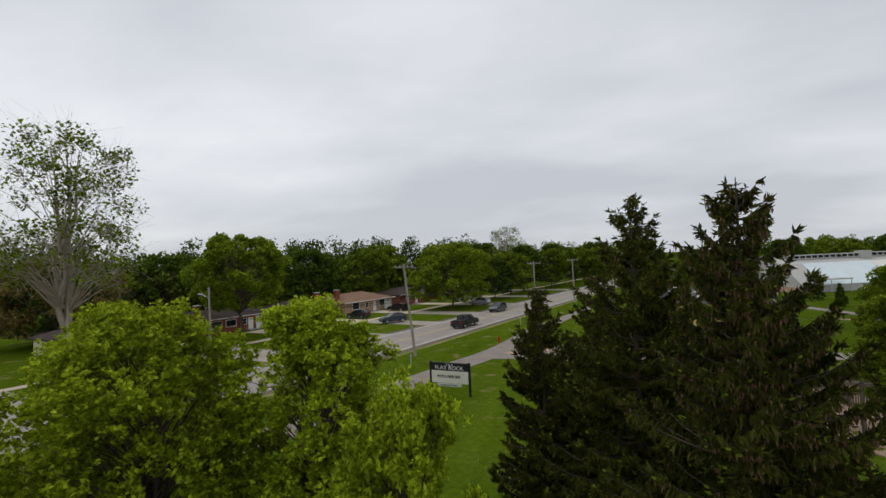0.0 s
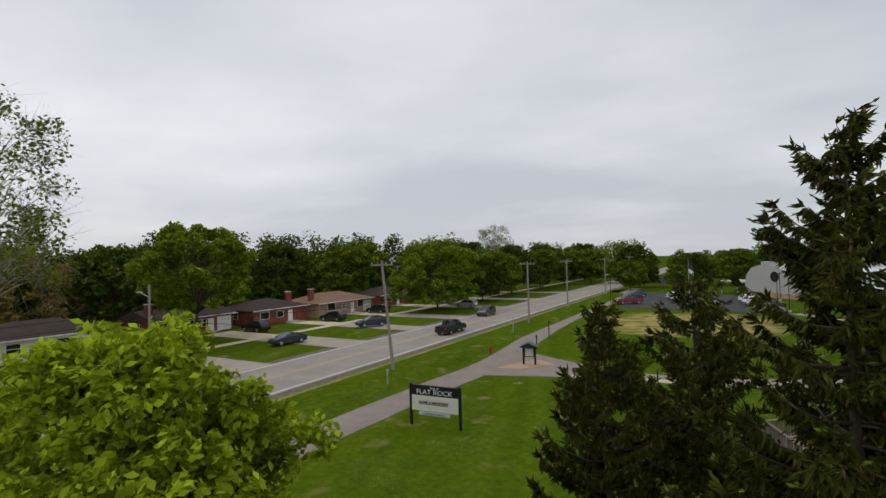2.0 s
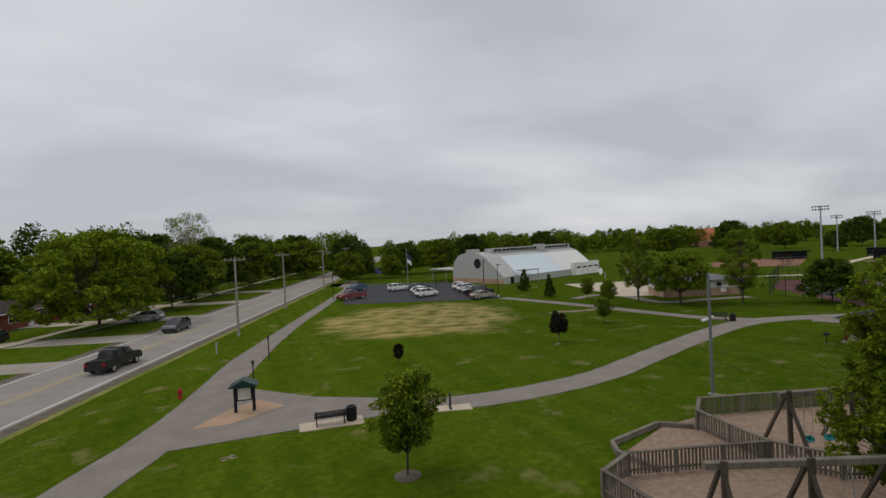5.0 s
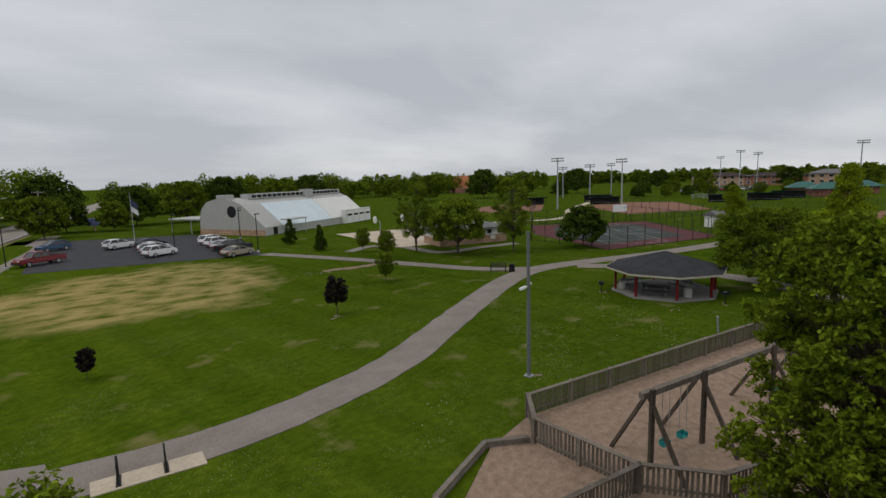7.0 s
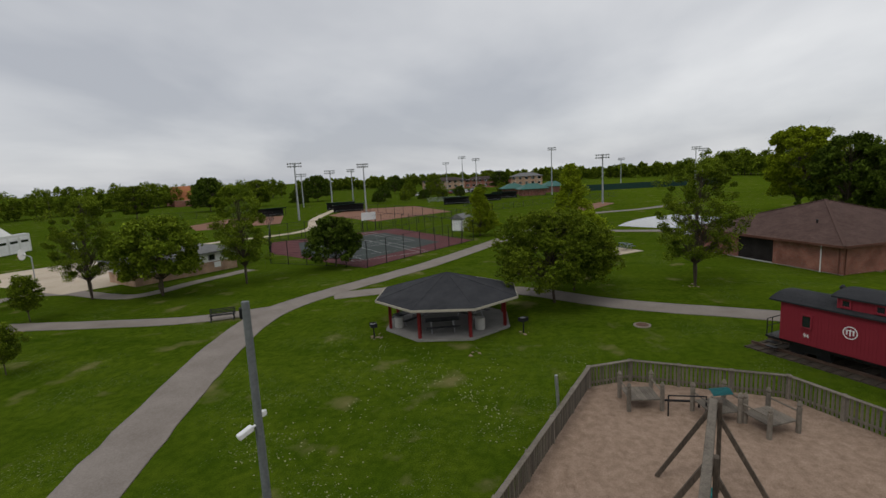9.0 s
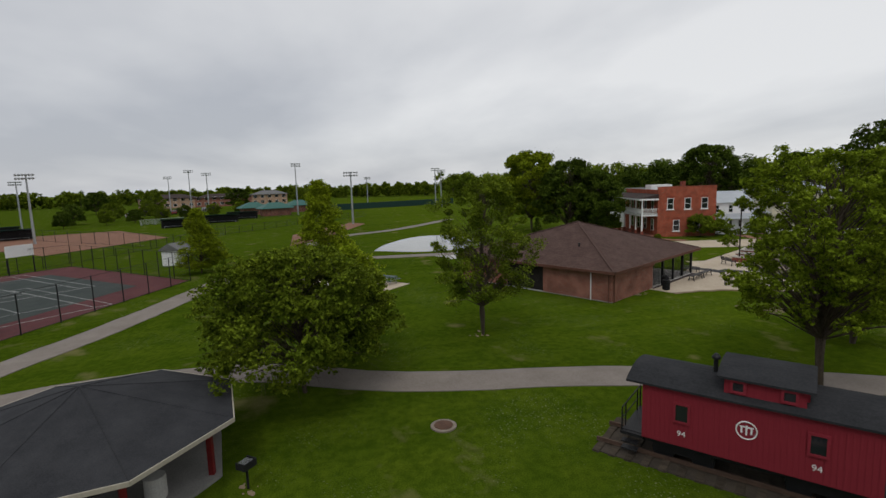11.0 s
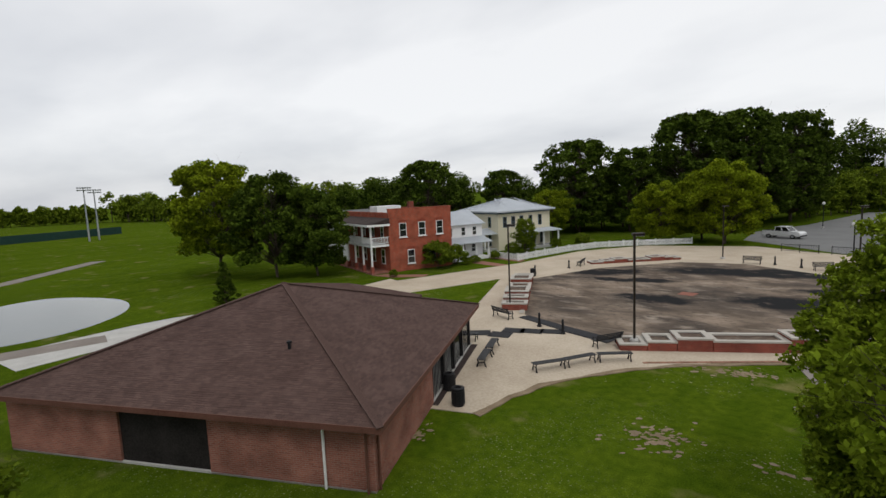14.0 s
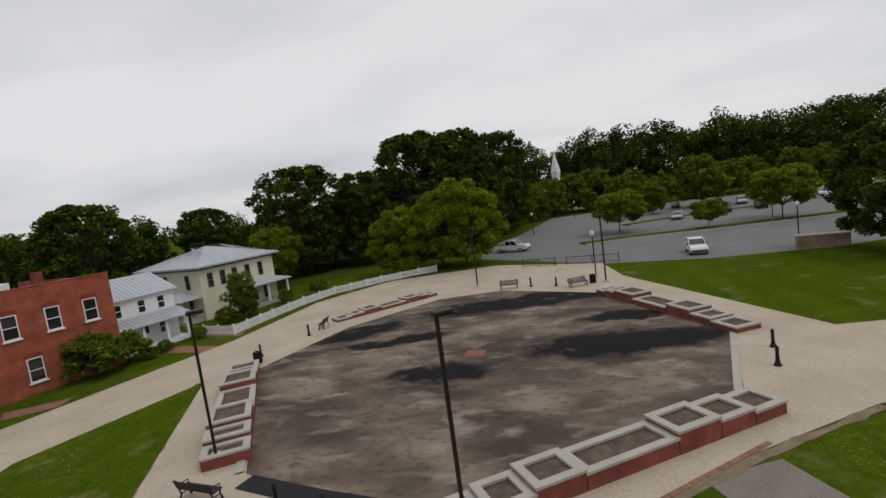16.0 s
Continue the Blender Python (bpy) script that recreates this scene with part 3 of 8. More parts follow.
def spruce(x, y, h, r, label, seed, twigs=9000, foot=0.6, tips=0.08, cones=0.03):
    """A drooping spruce: whorls of limbs with hanging needle twigs, fresh tips and cones."""
    rng = np.random.default_rng(seed)
    segs = [(np.zeros(3), np.array([0, 0, h * 0.6]), h * 0.016, h * 0.008), (np.array([0, 0, h * 0.6]), np.array([0, 0, h]), h * 0.008, 0.01)]
    P, A, S = [], [], []
    z = foot
    limbs = []
    while z < h - 0.15:
        u = (z - foot) / (h - foot)
        L = r * ((1 - u) ** 0.80) + 0.16
        for k in range(8 if u < 0.8 else 5):
            az = rng.uniform(0, 6.283)
            limbs.append((z + rng.uniform(-0.1, 0.1), az, L * rng.uniform(0.6, 1.12), u))
        z += 0.34 * (1.15 - 0.5 * u)
    tot = sum(l[2] for l in limbs)
    for z0, az, L, u in limbs:
        dirv = np.array([math.cos(az), math.sin(az), 0])
        pts = [np.array([0, 0, z0]) + dirv * L * t + np.array([0, 0, (-0.30 * t * (1 - u) + (0.34 + 0.35 * u) * t * t) * L]) for t in (0, 0.35, 0.7, 1.0)]
        for a, b, r0, r1 in zip(pts, pts[1:], (0.035, 0.022, 0.012), (0.022, 0.012, 0.005)):
            segs.append((a, b, r0 * (0.5 + L / r), r1 * (0.5 + L / r)))
        m = max(8, int(twigs * L / tot))
        t = rng.uniform(0.08, 1.03, m) ** 0.75
        q = np.stack([np.interp(t, (0, 0.35, 0.7, 1.0), [p[i] for p in pts]) for i in range(3)], 1)
        side = np.array([-dirv[1], dirv[0], 0])
        off = rng.normal(0, 1, m) * 0.16 * L * (1.1 - t)
        q = q + side * off[:, None]
        ax = dirv[None] * rng.uniform(0.0, 0.7, m)[:, None] + side[None] * rng.normal(0, 0.45, m)[:, None]
        ax[:, 2] -= rng.uniform(0.15, 1.3, m) * (1.0 - 0.5 * u)
        tip = t > 0.93
        ax[tip, 2] = rng.uniform(0.0, 0.5, tip.sum())
        ax /= np.linalg.norm(ax, axis=1)[:, None]
        P.append(q)
        A.append(ax)
        S.append(rng.uniform(0.14, 0.36, m) * (1 - 0.35 * u))
    P, A, S = np.concatenate(P), np.concatenate(A), np.concatenate(S)

    def blades(P, A, S, width):
        V = []
        ref = rng.normal(size=P.shape)
        b = np.cross(A, ref)
        b /= np.linalg.norm(b, axis=1)[:, None] + 1e-9
        c = np.cross(A, b)
        out = []
        for w in (b, c):
            s = S[:, None]
            out.append(np.stack([P, P + A * s * 0.4 + w * width * s, P + A * s, P + A * s * 0.4 - w * width * s], 1))
        V = np.stack(out, 1).reshape(-1, 3)
        return V, np.arange(len(V)).reshape(-1, 4)

    ob = thing("spruce_tree", x, y, 0, 0, label, "spruce tree")
    V, Fc = limb_tubes(segs, 5)
    t_ = new("trunk", np_mesh("trunk", V, Fc, BARK))
    t_.parent = ob
    V, Fc = blades(P, A, S, 0.12)
    c_ = new("needles", np_mesh("needles", V, Fc, NEEDLE))
    c_.parent = ob
    k = rng.random(len(P)) < tips
    V, Fc = blades(P[k] + A[k] * S[k][:, None] * 0.8, A[k] * [1, 1, 0.2] + [0, 0, 0.35], S[k] * 0.5, 0.22)
    c_ = new("shoot_growth", np_mesh("shoot_growth", V, Fc, NEEDLE_TIP))
    c_.parent = ob
    tagged(c_, "fresh light-green shoot tips", kind="stuff")
    k = rng.random(len(P)) < cones
    down = np.tile([0.0, 0.0, -1.0], (k.sum(), 1)) + rng.normal(0, 0.12, (k.sum(), 3))
    V, Fc = blades(P[k] + A[k] * S[k][:, None] * 0.6, down, np.full(k.sum(), 0.13), 0.16)
    c_ = new("cone_growth", np_mesh("cone_growth", V, Fc, CONE))
    c_.parent = ob
    tagged(c_, "hanging brown cones", kind="stuff")
    return ob

# ---------------------------------------------------------------- ground and paving
def ground_sheet():
    bm = bmesh.new()
    xs = [-2500, -900, -400] + list(range(-120, 261, 10)) + [420, 900, 2500]
    ys = [-2500, -900, -400] + list(range(-160, 241, 10)) + [400, 900, 2500]
    grid = [[bm.verts.new((x, y, 0)) for x in xs] for y in ys]
    for j in range(len(ys) - 1):
        for i in range(len(xs) - 1):
            bm.faces.new((grid[j][i], grid[j][i + 1], grid[j + 1][i + 1], grid[j + 1][i]))
    return bm


setting("ground", ground_sheet(), GRASS, "mown green park grass with drier patches", "grass")

RU, RN, R0 = Vector((0.317, 0.948, 0)), Vector((-0.948, 0.317, 0)), Vector((-4.0, 78.3, 0))
ROAD_RZ = -math.degrees(math.atan2(0.317, 0.948))


def rp(s, w):
    """A place by metres along the road and metres west of its east line."""
    p = R0 + RU * s + RN * w
    return p.x, p.y


def strip(s0, s1, w0, w1, z0, z1, name, material, label, category):
    pts = [rp(s0, w0), rp(s1, w0), rp(s1, w1), rp(s0, w1)]
    return setting(name, prism(pts, z0, z1), material, label, category)


strip(-400, 700, -1.7, 10.6, -0.1, 0.020, "road_shoulder", SHOULDER, "dark gravel shoulder of the road", "road")
strip(-400, 700, -0.45, 9.3, -0.1, 0.045, "road", ASPHALT, "worn grey two-lane asphalt road", "road")
strip(-400, 700, -0.08, 0.08, 0.03, 0.051, "edge_line_east", WHITE_L, "white road edge line", "marking")
strip(-400, 700, 8.72, 8.88, 0.03, 0.051, "edge_line_west", WHITE_L, "white road edge line", "marking")
strip(-400, 700, 4.1, 4.28, 0.03, 0.051, "center_line_1", YELLOW_P, "worn yellow centre line", "marking")
strip(-400, 700, 4.5, 4.68, 0.03, 0.051, "center_line_2", YELLOW_P, "worn yellow centre line", "marking")
strip(-80, 300, 24.2, 25.8, -0.1, 0.03, "sidewalk", CONC, "pale concrete sidewalk before the houses", "pavement")
for k, (s, w) in enumerate([(-31, 5.5), (-15.5, 5.5), (-1, 4.5), (13.5, 5.0), (31, 5), (52, 5), (75, 5), (-55, 5)]):
    strip(s - w / 2, s + w / 2, 9.2, 24.1, -0.1, 0.032, f"driveway_{k}", DRIVE, "pale worn driveway apron", "driveway")
    strip(s - w / 2 + 0.4, s + w / 2 - 0.4, 25.9, 36, -0.1, 0.032, f"driveway_upper_{k}", CONC, "pale concrete house driveway", "driveway")

def verge():
    """A low grassed bank between the road ditch and the path."""
    bm = bmesh.new()
    rows = []
    for i in range(60):
        s = -150 + i * 4
        fade = min(1, max(0, (78 - s) / 30))
        rows.append([bm.verts.new((*rp(s, w), z * fade * (1 + 0.3 * noise.noise(Vector((s * 0.1, w, 0)))))) for w, z in ((-1.9, -0.02), (-3.0, 0.03), (-4.0, 0.10), (-5.2, 0.27), (-6.4, 0.30), (-7.6, 0.14), (-8.4, -0.02))])
    for a, b in zip(rows, rows[1:]):
        for k in range(6):
            bm.faces.new((a[k], b[k], b[k + 1], a[k + 1]))
    bmesh.ops.recalc_face_normals(bm, faces=bm.faces)
    return bm


setting("verge_bank", verge(), GRASS, "low grassed bank between road and path", "grass")
strip(-150, 120, -2.1, -1.5, -0.05, 0.028, "dry_verge", DRY, "dry yellowed grass along the road's edge", "grass")
setting("path_road", ribbon([(-34, -40), (-20, 0), (-13.5, 19), (-8, 34.4), (-3.2, 47), (0.6, 56.5), (2.8, 66), (5.5, 78), (9.8, 93), (14.2, 106), (18, 118), (22, 132), (32, 165)], 3.1, -0.1, 0.035, ragged=0.12), PATHM, "grey-brown asphalt path beside the road", "path")
setting("path_apron", prism([(-1.0, 51.6), (7.1, 51.4), (13, 51.2), (13, 54.3), (8.5, 57.2), (4.6, 61.6), (1.0, 60.5)], -0.1, 0.039), PATHM, "asphalt apron where the paths meet", "path")
setting("path_loop", ribbon([(11, 53.0), (17.2, 51.1), (22.1, 50.8), (28.4, 51.65), (35.9, 54.4), (43.3, 57.1), (49, 58.9), (54.5, 59.9), (60, 58.8), (69.0, 54.8), (75.8, 52.0), (87.5, 48.3), (103, 43.7), (115, 39.8), (131, 32.5), (140, 19.5), (160, 2)], 2.5, -0.1, 0.035, ragged=0.13, step=1.0), PATHM, "grey-brown asphalt path curving through the park", "path")
setting("path_north", ribbon([(56, 60.3), (52.6, 66), (50, 79), (47.3, 90), (45.0, 98)], 2.0, -0.1, 0.031, ragged=0.15), PATHM, "narrow asphalt path to the parking lot", "path")
setting("path_gazebo", ribbon([(60.3, 57.2), (63.0, 51), (62.6, 42), (58.6, 34.2), (55.8, 24.3), (52.4, 16.8), (48, 10), (40, 2)], 2.4, -0.1, 0.031, ragged=0.12), PATHM, "narrow path past the gazebo", "path")
setting("path_south", ribbon([(101.2, 45), (101.8, 37), (100, 24), (98.6, 16)], 2.3, -0.1, 0.031, ragged=0.12), PATHM, "path to the old buildings", "path")
setting("service_drive", ribbon([(97.5, 22), (98.3, 16), (98.4, 11), (96.8, 6)], 5.2, -0.1, 0.024, ragged=0.2), CONC_G, "pale gravelly drive behind the pavilion", "drive")
setting("walk_store_street", prism([(98.3, -11.9), (97.3, -1.8), (96.4, 7.2), (90.7, 7.7), (91.8, -3.2), (89.3, -9.2)], -0.1, 0.027), CONC, "pale concrete walk to the old street", "path")
setting("path_plaza", ribbon([(58.0, -5.7), (54.7, 2.4), (51, 9.5), (49, 12.5)], 3.0, -0.1, 0.027, ragged=0.1), PATHM, "grey asphalt path to the plaza", "path")
setting("parking_lot", prism([(19.6, 109.5), (45.0, 97.5), (50.5, 137), (28.5, 152)], -0.1, 0.03), ASPHALT_DARK, "dark fresh asphalt parking lot", "parking lot")
setting("path_restroom", ribbon([(53.0, 88.8), (58.6, 90.4), (60.7, 85.9), (59.6, 77.2), (65.8, 75.3), (72.3, 73.4)], 1.7, -0.1, 0.028, 1.0, ragged=0.12), PATHM, "narrow asphalt path past the restrooms", "path")
setting("dirt_track", ribbon([(50.5, 77.2), (46.3, 77.7), (43.9, 78.6), (42.0, 78.8)], 1.2, -0.1, 0.02, 0.6, ragged=0.5), mat("bare_soil", (0.14, 0.098, 0.06), (0.29, 0.225, 0.15), 1.2, 0.95, fine=22, space="World", bump=0.6), "worn bare soil track in the lawn", "path")
setting("court", prism([(60, 86), (66, 83), (80, 104), (66, 110)], -0.1, 0.03), CONC, "pale concrete basketball court", "court")

# ---------------------------------------------------------------- plaza paving
setting("plaza", prism([(79.8, -2.0), (91.5, -5.0), (97, -10), (91.6, -28), (90, -42), (84, -52), (70, -56), (57, -49), (56.0, -40.2), (49.8, -25), (47.8, -20), (40, -20.5), (34, -14), (51.5, -10.0), (57.2, -6.7), (64.2, -1.45), (68.3, 4.5), (69.2, 9.6), (71.5, 10.5), (74.5, 4)], -0.1, 0.03), CONC, "broad pale concrete plaza", "pavement")
SLAB = [(76.6, -6.2), (71, -4.0), (68.0, -3.5), (55.9, -11.0), (53.1, -20.4), (59.2, -33.6), (68, -38.6), (74.3, -37.3), (81.0, -29), (84.1, -19.3)]
setting("plaza_slab", prism(SLAB, -0.1, 0.042), STAINED, "dark stained concrete slab of the plaza", "pavement")
PAV_RZ = math.degrees(math.atan2(-0.888, 0.46))
setting("plaza_lawn", prism([(90.4, -7.6), (87.0, -17.6), (80.5, -4.2), (83, 1.5), (88, 1)][::-1], -0.1, 0.05), GRASS, "wedge of lawn between the walkways", "grass")
setting("concrete_pad", prism([(91.5, 37.8), (81.9, 29.0), (76.6, 34.9), (85.5, 42)], -0.1, 0.04), CONC, "pale concrete picnic pad", "pavement")
setting("mulch_bed", prism([(17.3, 38), (20.4, 40.6), (24.4, 42.2), (27.3, 42.45), (44.1, 37.3), (45.05, 35.4), (43.95, 29.4), (40.6, 27.1), (33, 24.5), (24, 26)][::-1], -0.1, 0.05), MULCH, "pale wood-chip playground surface", "playground surface")
setting("pond", prism([(q.x, q.y) for q in smooth_line([(107.5, 29.0), (114.7, 26.0), (122.0, 20.5), (123.5, 15.5), (119, 12.0), (113.5, 10.6), (107.6, 12.4), (103.4, 17.2), (103.4, 23), (107.5, 29.0)], 1.2)[:-1]][::-1], -0.2, 0.012), glass_material("pond_water", (0.09, 0.10, 0.09), 0.06), "still grey pond reflecting the sky", "pond")
setting("tennis_court", prism([(72.7, 59.3), (93.5, 50.8), (112, 68.8), (95.4, 85), (84, 78)], -0.1, 0.02), mat("red_court", (0.070, 0.022, 0.024), (0.115, 0.040, 0.040), 0.4, 0.9, space="World"), "dark red tennis court surround", "court")



# ---------------------------------------------------------------- woods and trees
def belt(name, rows, seed, leafm, label, leaf=0.55, per=1500, deep=3):
    """A far belt of trees along a line: trunks and clumped crowns, nobody could count them."""
    rng = np.random.default_rng(seed)
    VV, FF, k = [], [], 0
    SS = []
    for (x0, y0), (x1, y1), h, gap in rows:
        L = math.hypot(x1 - x0, y1 - y0)
        nrm = np.array([-(y1 - y0), x1 - x0]) / L
        for i in range(int(L / gap)):
            for d in range(deep):
                t = (i + rng.uniform(0, 1)) * gap / L
                p = np.array([x0 + (x1 - x0) * t, y0 + (y1 - y0) * t]) + nrm * (d * gap * 0.9 + rng.uniform(-2, 2))
                hh = h * rng.uniform(0.72, 1.18)
                r = hh * rng.uniform(0.30, 0.42)
                nc = 26
                u = rng.uniform(0.05, 1.0, nc)
                w = r * np.sqrt(np.clip(1 - ((u - 0.4) / 0.62) ** 2, 0, 1)) * rng.uniform(0.4, 1.05, nc)
                az = rng.uniform(0, 6.283, nc)
                C = np.stack([p[0] + w * np.cos(az), p[1] + w * np.sin(az), hh * (0.12 + 0.85 * u)], 1)
                n = per
                q = C[rng.integers(0, nc, n)]
                dd = rng.normal(size=(n, 3))
                dd /= np.linalg.norm(dd, axis=1)[:, None]
                P = q + dd * (r * 0.34 * rng.uniform(0.2, 1, n) ** 0.5)[:, None]
                P[:, 2] = np.maximum(P[:, 2], 0.3)
                V, Fc = leaves(P, leaf, rng, up=0.5)
                VV.append(V)
                FF.append(Fc + k)
                k += len(V)
                SS.append((np.array([*p, 0]), np.array([*p, hh * 0.6]), hh * 0.018, hh * 0.01))
    TV, TF = limb_tubes(SS, 5)
    VV.append(TV)
    FF.append(TF + k)
    nl = sum(len(f) for f in FF[:-1])
    me = np_mesh(name, np.concatenate(VV), np.concatenate(FF), [leafm, BARK])
    mi = np.zeros(len(me.polygons), np.int32)
    mi[nl:] = 1
    me.polygons.foreach_set("material_index", mi)
    ob = new(name, me)
    return tagged(ob, label, "woods", kind="stuff")


belt("woods_west", [((-190, 0), (-78, 110), 17, 7), ((-78, 110), (-16, 215), 17, 7)], 1, LEAF_DARK, "dark green woods behind the houses", per=1100)
# north and east belts: distance haze is put into the lighter leaf colour
belt("woods_north", [((-10, 215), (60, 265), 15, 8), ((60, 222), (190, 250), 11.5, 7), ((190, 250), (330, 215), 11, 7)], 2, LEAF_GREEN, "green tree belt beyond the parking lot", per=1200)
belt("woods_east", [((420, 260), (480, 60), 9.5, 6), ((470, 70), (400, -60), 9.5, 6), ((400, -60), (190, -110), 14, 8)], 3, LEAF_GREEN, "distant green woods", leaf=1.0, per=560)
belt("woods_south", [((175, -20), (122, -66), 12.5, 6), ((122, -66), (96, -87), 13.5, 6), ((92, -90), (74, -116), 19, 6)], 4, LEAF_DARK, "dark green woods behind the old houses", leaf=0.32, per=3600)
belt("woods_low", [((72, -112), (58, -140), 9, 5), ((58, -140), (-40, -150), 9, 6)], 6, LEAF_GREEN, "lower green trees at the car park's edge", leaf=0.5, per=1500, deep=2)
belt("woods_hill", [((92, -150), (66, -196), 20, 8), ((66, -196), (30, -190), 23, 7), ((40, -176), (-70, -176), 24, 9)], 5, LEAF_DARK, "woods beyond the car park", leaf=0.62, per=3400)

# ---------------------------------------------------------------- shared fittings
SHARED = {}


def window(parent, m, w, h, frame=None, sill=0.0, bars=1):
    """A sash window facing local -y, its foot at m: frame, pane behind it, sill."""
    frame = frame or WHITE_P
    key = (round(w, 2), round(h, 2), frame.name, bars)
    if key not in SHARED:
        t, rows = 0.07, []
        rows += [(-w / 2, -0.06, 0, -w / 2 + t, 0.03, h), (w / 2 - t, -0.06, 0, w / 2, 0.03, h), (-w / 2 + t, -0.06, 0, w / 2 - t, 0.03, t), (-w / 2 + t, -0.06, h - t, w / 2 - t, 0.03, h)]
        for b in range(bars):
            z = h * (b + 1) / (bars + 1)
            rows.append((-w / 2 + t, -0.045, z - 0.03, w / 2 - t, 0.02, z + 0.03))
        SHARED[key] = (mesh_of(boxes(*rows), frame, "window"), mesh_of(boxes((-w / 2 + 0.04, -0.03, 0.04, w / 2 - 0.04, 0.012, h - 0.04)), GLASS, "pane"))
    fm, pm = SHARED[key]
    ob = piece("window", fm, parent, m)
    piece("pane", pm, ob, Matrix())
    if sill:
        s = part("sill", boxes((-w / 2 - 0.1, -0.14, -0.12, w / 2 + 0.1, 0.02, 0)), frame, ob)
    return ob


def side(x, y, z, rz=0.0):
    return pose(x, y, z, 0, 0, rz)


def hip(x0, x1, y0, y1, z0, z1, over=0.5, gable=False, thick=0.14):
    """A hip or gable roof over a rectangle, ridge along x."""
    x0, x1, y0, y1 = x0 - over, x1 + over, y0 - over, y1 + over
    ym, run = (y0 + y1) / 2, 0 if gable else (y1 - y0) / 2
    xa, xb = min(x0 + run, (x0 + x1) / 2 - 0.01), max(x1 - run, (x0 + x1) / 2 + 0.01)
    V = [(x0, y0, z0), (x1, y0, z0), (x1, y1, z0), (x0, y1, z0), (xa, ym, z1), (xb, ym, z1)]
    V += [(a, b, z0 - thick) for a, b, _ in V[:4]]
    return bm_poly(V, [(0, 1, 5, 4), (1, 2, 5), (2, 3, 4, 5), (3, 0, 4), (0, 6, 7, 1), (1, 7, 8, 2), (2, 8, 9, 3), (3, 9, 6, 0), (6, 9, 8, 7)])


def lettering(text, size, parent, m, material, name="lettering", label="", width=None, bold=0.0):
    cu = bpy.data.curves.new(name, "FONT")
    cu.body, cu.size, cu.align_x, cu.extrude, cu.offset = text, size, "CENTER", 0.006, bold
    tmp = bpy.data.objects.new(name, cu)
    me = bpy.data.meshes.new_from_object(tmp)
    bpy.data.objects.remove(tmp)
    if width:
        xs = [v.co.x for v in me.vertices]
        k = width / (max(xs) - min(xs))
        for v in me.vertices:
            v.co.x *= k
    me.materials.append(material)
    ob = piece(name, me, parent, m)
    if label:
        ob["label"] = label
    return ob


# ---------------------------------------------------------------- houses west of the road
HOUSE_RZ = math.degrees(math.atan2(0.948, 0.317))


def ranch(s0, s1, w, depth, wall, roof, label, rise=1.5, high=2.6, gable=False, garage=0, chimney=None, windows=(), door=None, porch=None):
    x, y = rp((s0 + s1) / 2, w)
    L = (s1 - s0) / 2
    ob = thing("house", x, y, 0, HOUSE_RZ, label, "house")
    part("wall", boxes((-L, 0, 0, L, depth, high)), wall, ob)
    part("roof", hip(-L, L, 0, depth, high + 0.02, high + rise, 0.55, gable), roof, ob)
    part("gutter", boxes((-L - 0.56, -0.64, high - 0.10, L + 0.56, -0.56, high + 0.03)), WHITE_P, ob)
    for wx, ww, wh in windows:
        window(ob, side(wx, -0.01, 1.0 if wh < 1.7 else 0.5), ww, wh, bars=0 if ww > 1.4 else 1)
    for k in (-1, 1):
        window(ob, side(k * (L + 0.01), depth * 0.5, 1.0, -90 * k if k < 0 else 90), 1.2, 1.1)
    if door is not None:
        d = part("door", boxes((door - 0.5, -0.05, 0.05, door + 0.5, 0.02, 2.1), bevel=0.01), WHITE_P, ob)
        part("handle", boxes((door + 0.34, -0.1, 1.0, door + 0.42, -0.05, 1.06)), BLACK, d)
        part("step", boxes((door - 0.9, -1.1, 0, door + 0.9, -0.05, 0.16)), CONC_G, ob)
    if garage:
        g = part("garage_door", boxes(*[(garage - 1.25, -0.06, 0.05 + 0.55 * i, garage + 1.25, -0.01, 0.57 + 0.55 * i) for i in range(4)], bevel=0.015), WHITE_P, ob, "white panelled garage door")
    if chimney is not None:
        c = part("chimney", boxes((chimney - 0.45, depth * 0.3, 0, chimney + 0.45, depth * 0.3 + 0.8, high + rise + 0.9)), BRICK_R, ob, "red brick chimney")
        part("cap", boxes((chimney - 0.52, depth * 0.3 - 0.07, high + rise + 0.9, chimney + 0.52, depth * 0.3 + 0.87, high + rise + 1.02)), CONC_G, c)
    if porch:
        a, b = porch
        part("porch_floor", boxes((a, -1.8, 0, b, -0.01, 0.3)), CONC_G, ob)
        for px in (a + 0.1, (a + b) / 2, b - 0.1):
            part("porch_rail_post", boxes((px - 0.05, -1.75, 0.3, px + 0.05, -1.65, 1.2)), WHITE_P, ob)
        part("porch_rail", boxes((a, -1.74, 1.12, b, -1.66, 1.2), (a, -1.74, 0.5, b, -1.66, 0.56)), WHITE_P, ob)
    return ob


ranch(-60, -49, 44, 9, BRICK_T, ROOF_GR, "low tan brick house with a grey roof", windows=((-2.5, 2.2, 1.2), (2.5, 1.2, 1.1)), door=0.3)
ranch(-43, -29.5, 37.2, 9, CREAM, ROOF_DK, "cream-sided ranch house with brown shingle roof and porch", windows=((-3.6, 1.4, 1.2), (1.0, 2.6, 1.7)), door=3.6, porch=(0.5, 6.0), rise=1.7)
